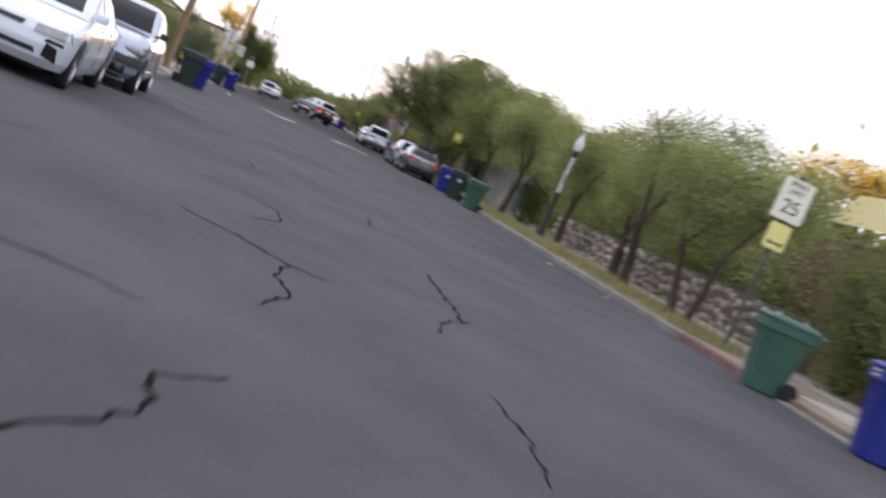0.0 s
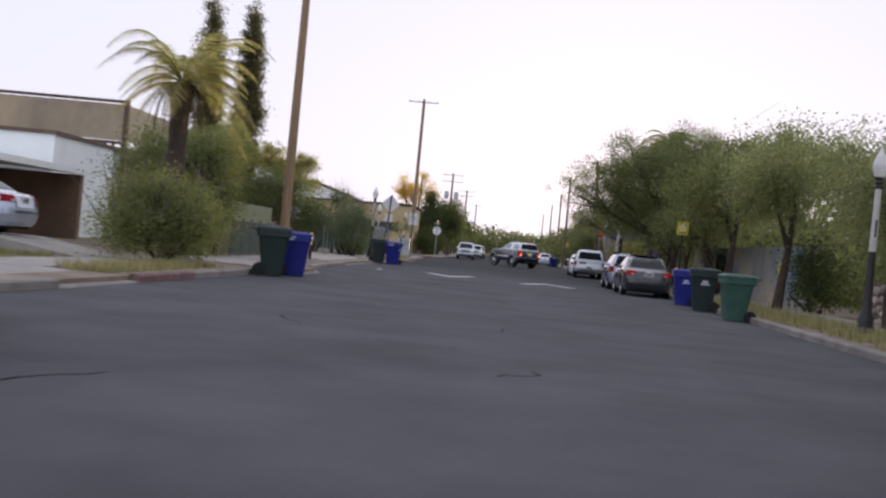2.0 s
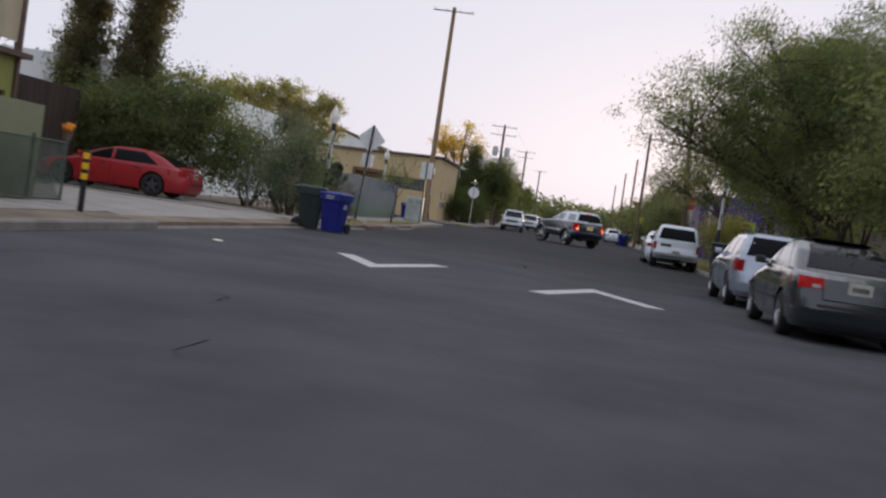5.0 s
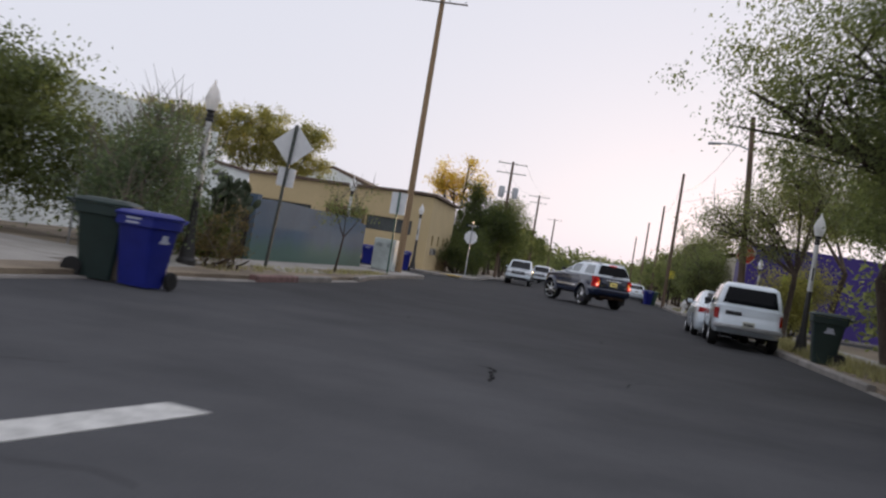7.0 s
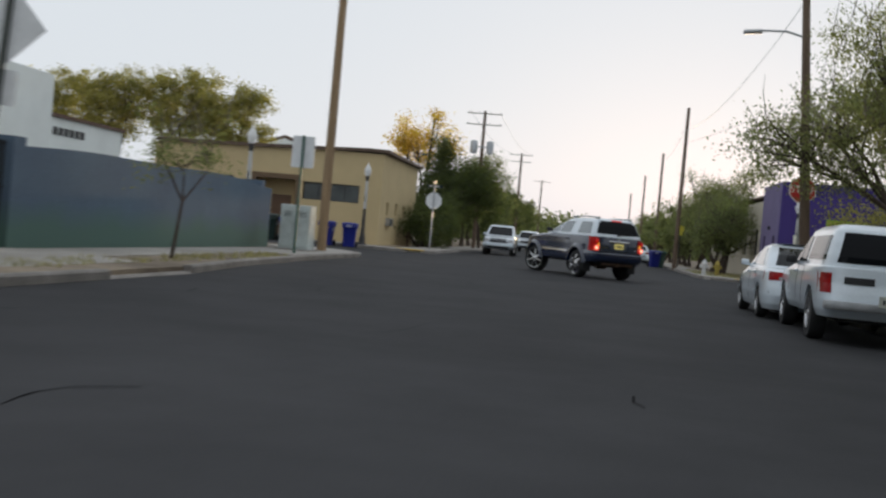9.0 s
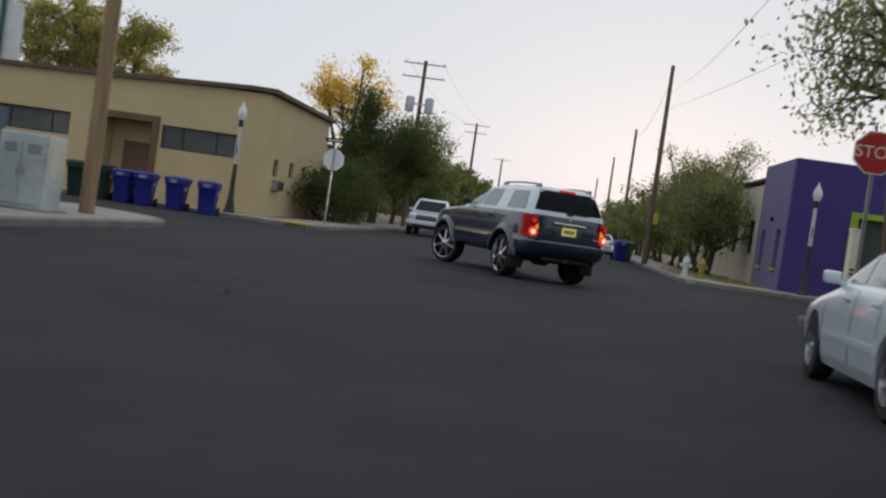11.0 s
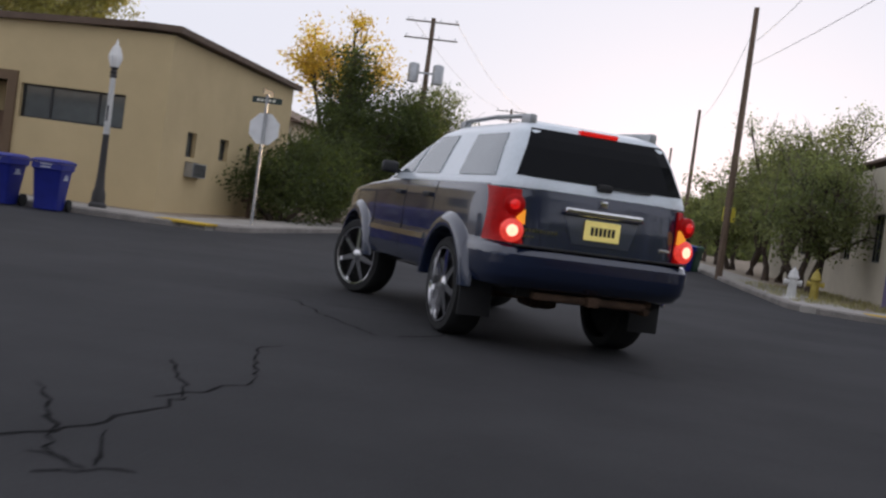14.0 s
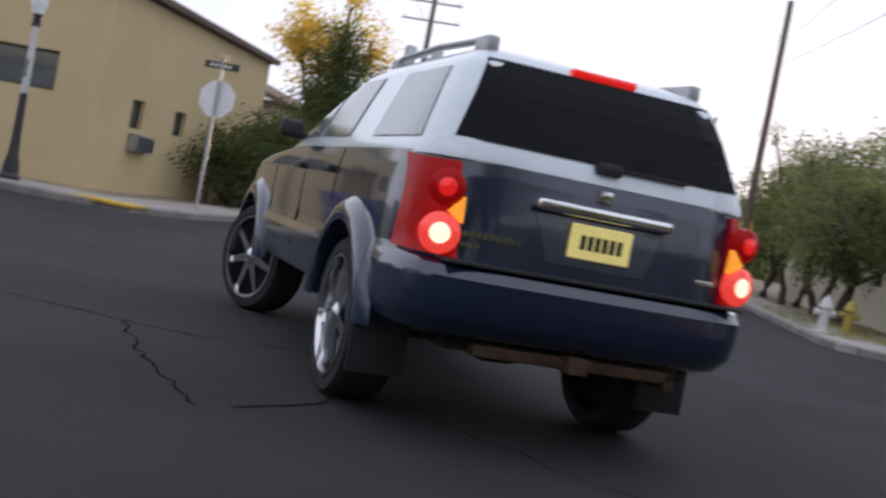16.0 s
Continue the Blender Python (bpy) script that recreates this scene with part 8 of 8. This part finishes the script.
def palm(x, y, h, n, r, seed, mat="leaf_palm", label="date palm with arching sunlit fronds"):
    """A feather palm: ringed trunk, a skirt of old leaf bases, arching fronds with leaflets."""
    rnd = random.Random(seed)
    root = thing("feather_palm", label, "palm", pose(x, y, 0.1))
    bm = bmesh.new()
    prof = []
    for i in range(30):
        z = h * i / 29
        prof.append((0.22 + 0.02 * (i % 2) + (0.12 * max(0, (z - h + 0.8) / 0.8)), z))
    lathe(bm, prof, 14)
    part("trunk", bm, M["bark"], root, "rough ringed palm trunk")
    for i in range(n):
        a, up = 2 * math.pi * i / n * 2.39 + rnd.uniform(-0.3, 0.3), rnd.uniform(0.05, 1.9)
        d = Vector((math.cos(a), math.sin(a), 0))
        L, sag = r * rnd.uniform(0.7, 1.25), rnd.uniform(0.4, 0.85)
        pts = [Vector((0, 0, h)) + d * L * t + Vector((0, 0, up * L * t - (sag + 0.45 * max(0, up)) * L * t * t)) for t in [k / 10 for k in range(11)]]
        bm = bmesh.new()
        tube(bm, pts, [0.025 * (1 - 0.8 * k / 10) for k in range(11)], 5)
        for k in range(1, 40):
            t = 0.12 + 0.86 * k / 40
            f = min(9, int(t * 10))
            p = pts[f].lerp(pts[f + 1], t * 10 - f)
            tang = (pts[f + 1] - pts[f]).normalized()
            side = tang.cross(Vector((0, 0, 1))).normalized()
            for s in (-1, 1):
                ln = 0.42 * math.sin(math.pi * min(1, t * 0.9 + 0.1)) + 0.06
                e = p + (side * s * 0.8 + tang * 0.6 + Vector((0, 0, -0.35 + rnd.uniform(-0.1, 0.1)))) * ln
                w = tang * 0.018
                bm.faces.new([bm.verts.new(q) for q in (p - w, p + w, e)])
        part("frond", bm, M[mat], root)
    for i in range(n // 2):                     # a skirt of dead leaves hanging under the crown
        a = 2 * math.pi * i / (n // 2) + rnd.uniform(-0.2, 0.2)
        d = Vector((math.cos(a), math.sin(a), 0))
        L = r * rnd.uniform(0.3, 0.55)
        pts = [Vector((0, 0, h - 0.05)) + d * (0.2 + L * 0.55 * math.sin(1.5 * t)) - Vector((0, 0, L * 1.3 * t * t)) for t in [k / 6 for k in range(7)]]
        bm = bmesh.new()
        tube(bm, pts, [0.022 * (1 - 0.7 * k / 6) for k in range(7)], 4)
        for k in range(1, 16):
            f = min(5, int(k / 16 * 6))
            p = pts[f].lerp(pts[f + 1], k / 16 * 6 - f)
            tang = (pts[f + 1] - pts[f]).normalized()
            side = tang.cross(d.cross(tang)).normalized().cross(tang)
            for sd in (-1, 1):
                e = p + (side * sd * 0.5 + tang * 0.8) * 0.24
                bm.faces.new([bm.verts.new(q) for q in (p - tang * 0.02, p + tang * 0.02, e)])
        part("dead_frond", bm, M["leaf_dead"], root, "hanging dead brown frond" if i == 0 else "")
    return root


palm(-7.82, 34.8, 4.35, 36, 2.0, 3)
palm(9.28, 70.6, 7.9, 44, 1.7, 7, "leaf_lit_yellow", "tall palm with a yellow-green crown above the street trees")
palm(-7.9, 128.2, 2.0, 16, 1.5, 4, "leaf_dark")


def grass(name, x0, x1, y0, y1, n, seed, label, h=0.22, mat="leaf_grass"):
    rng = np.random.default_rng(seed)
    k = max(1, n // 9)
    c = np.stack([rng.uniform(x0, x1, k), rng.uniform(y0, y1, k)], 1)
    p = np.repeat(c, 9, 0) + rng.normal(size=(k * 9, 2)) * 0.09
    m = len(p)
    ang, ht = rng.uniform(0, 2 * np.pi, m), h * rng.uniform(0.4, 1.3, m)
    d = np.stack([np.cos(ang), np.sin(ang)], 1)
    w = 0.012
    base = np.stack([p[:, 0] - d[:, 1] * w, p[:, 1] + d[:, 0] * w, np.full(m, 0.1)], 1)
    base2 = np.stack([p[:, 0] + d[:, 1] * w, p[:, 1] - d[:, 0] * w, np.full(m, 0.1)], 1)
    tip = np.stack([p[:, 0] + d[:, 0] * ht * 0.5, p[:, 1] + d[:, 1] * ht * 0.5, 0.1 + ht], 1)
    v = np.stack([base, base2, tip], 1).reshape(-1, 3)
    me = bpy.data.meshes.new(name)
    me.from_pydata(v.tolist(), [], np.arange(3 * m).reshape(-1, 3).tolist())
    me.materials.append(M[mat])
    tagged(new(name, me), label, "grass", "", "stuff")


grass("dry_grass", 6.6, 8.5, 13, 48, 8000, 1, "dry straw-green grass on the verge")
grass("verge_grass", 6.8, 8.6, 66, 88, 6000, 2, "sparse dry grass on the verge")
grass("weed_strip", -6.85, -5.95, 26, 32.8, 2600, 3, "green weeds on the dirt strip", 0.18)
grass("yard_grass", -6.85, -5.95, 66, 84, 1300, 4, "sparse dry weeds on the dirt strip", 0.12)
grass("corner_grass", 6.7, 9.6, 109.2, 120, 2500, 5, "sparse weeds beside the far pavement", 0.14)
grass("lawn_patch", -12.0, -8.6, 22.5, 31.0, 6000, 6, "patchy green lawn beside the driveway", 0.12, "leaf_mesquite")

# scraps of paper on the asphalt
for i, (x, y, r) in enumerate(((-4.12, 48.2, 0.08), (5.3, 19.4, 0.05), (5.6, 15.9, 0.04))):
    rng = random.Random(600 + i)
    bm = bmesh.new()
    bmesh.ops.create_icosphere(bm, subdivisions=2, radius=1.0)
    for v in bm.verts:
        v.co *= rng.uniform(0.6, 1.1)
        v.co = Vector((v.co.x * r * 1.3, v.co.y * r, max(0.0, v.co.z * r * 0.35 + r * 0.2)))
    o = simple("paper_scrap", bm, M["sign_white"], "crumpled scrap of white paper on the asphalt", "litter", group="scraps of paper")
    o.matrix_world = pose(x, y, 0.004, 0, 0, 40 * i)

# prickly pear beside the gate
root = thing("prickly_pear", "grey-green prickly pear cactus beside the gate", "cactus", pose(-8.55, 71.75, 0.1))
rnd = random.Random(5)


def pad(p, d, size, depth):
    bm = bmesh.new()
    side = d.cross(Vector((rnd.uniform(-1, 1), rnd.uniform(-1, 1), 0.2))).normalized()
    nrm = d.cross(side)
    rot = Matrix((side, nrm, d)).transposed().to_4x4()
    bmesh.ops.create_uvsphere(bm, u_segments=12, v_segments=8, radius=1.0, matrix=Matrix.Translation(p + d * size * 0.9) @ rot @ Matrix.Diagonal((size * 0.65, size * 0.14, size, 1)))
    part("pad", bm, M["cactus"], root, "", 60)
    if depth:
        for _ in range(rnd.choice((1, 2, 2))):
            d2 = (d + Vector((rnd.uniform(-0.8, 0.8), rnd.uniform(-0.8, 0.8), 0.25))).normalized()
            pad(p + d * size * 1.75, d2, size * 0.92, depth - 1)


M["cactus"] = material("cactus_skin", (0.065, 0.085, 0.045), 0.6, var=0.2, scale=5, fine=30, bump=0.3)
for _ in range(4):
    pad(Vector((rnd.uniform(-0.3, 0.3), rnd.uniform(-0.4, 0.4), 0)), Vector((rnd.uniform(-0.4, 0.4), rnd.uniform(-0.4, 0.4), 1)).normalized(), 0.24, 6)

# woods that close the street and the sides
def woods(name, x0, x1, y0, y1, n, h, seed, mat="leaf_olive", label="distant dark tree line closing the view", size=0.5, spread=1.4):
    rng = np.random.default_rng(seed)
    k = n // 60
    c = np.stack([rng.uniform(x0, x1, k), rng.uniform(y0, y1, k), rng.uniform(0.1, 1, k) ** 0.8 * h * rng.uniform(0.5, 1.0, k)], 1)
    p = np.repeat(c, 60, 0) + rng.normal(size=(k * 60, 3)) * np.array([spread, spread, spread * 0.65])
    p[:, 2] = np.abs(p[:, 2])
    tagged(new(name, leaf_mesh(name, p, size, rng, M[mat])), label, "trees", "", "stuff")


woods("far_woods", -60, 70, 330, 360, 30000, 8, 1)
woods("far_woods_west", -45, -10, 215, 330, 22000, 6.5, 2)
woods("far_woods_east", 11, 45, 215, 330, 22000, 6.5, 3)
woods("back_woods_east", 14, 24, -10, 100, 60000, 5.5, 4, "leaf_mesquite", "dense greenery in the gardens behind the street", 0.2, 1.0)
woods("garden_hedge", 11.6, 12.4, 21.5, 42, 40000, 3.3, 6, "leaf_hazy", "dense green hedge behind the garden wall", 0.065, 0.4)
woods("back_woods_west", -48, -30, -10, 100, 36000, 6, 5, "leaf_dark", "dense greenery in the gardens behind the street", 0.25, 1.0)

# ---- rubble garden wall, stone by stone ----
rw = thing("wall_rubble", "garden wall of rough brown rubble stones", "wall", kind="structure")
bm = bmesh.new()
box(bm, 10.62, 10.85, 17.0, 39.0, 0, 1.22)
part("mortar", bm, M["mortar"], rw)
stones = []
for k in range(5):
    rnd = random.Random(300 + k)
    bm = bmesh.new()
    bmesh.ops.create_icosphere(bm, subdivisions=1, radius=1.0)
    for v in bm.verts:
        v.co *= rnd.uniform(0.8, 1.15)
    stones.append(to_mesh("stone", bm, M["stone"]))
rnd = random.Random(9)
row, count = 0, 0
z = 0.2
while z < 1.25:
    y = 17.1 + rnd.uniform(0, 0.3)
    while y < 38.9 and count < 300:
        w = rnd.uniform(0.1, 0.27)
        o = part("stone", rnd.choice(stones), None, rw)
        o.matrix_world = Matrix.LocRotScale((10.62, y + w, z + rnd.uniform(-0.08, 0.08)), Euler((rnd.uniform(-0.4, 0.4), rnd.uniform(-0.3, 0.3), rnd.uniform(-0.3, 0.3))), (rnd.uniform(0.07, 0.13), w, rnd.uniform(0.09, 0.17)))
        y += 2 * w + 0.02
        count += 1
    z += 0.27
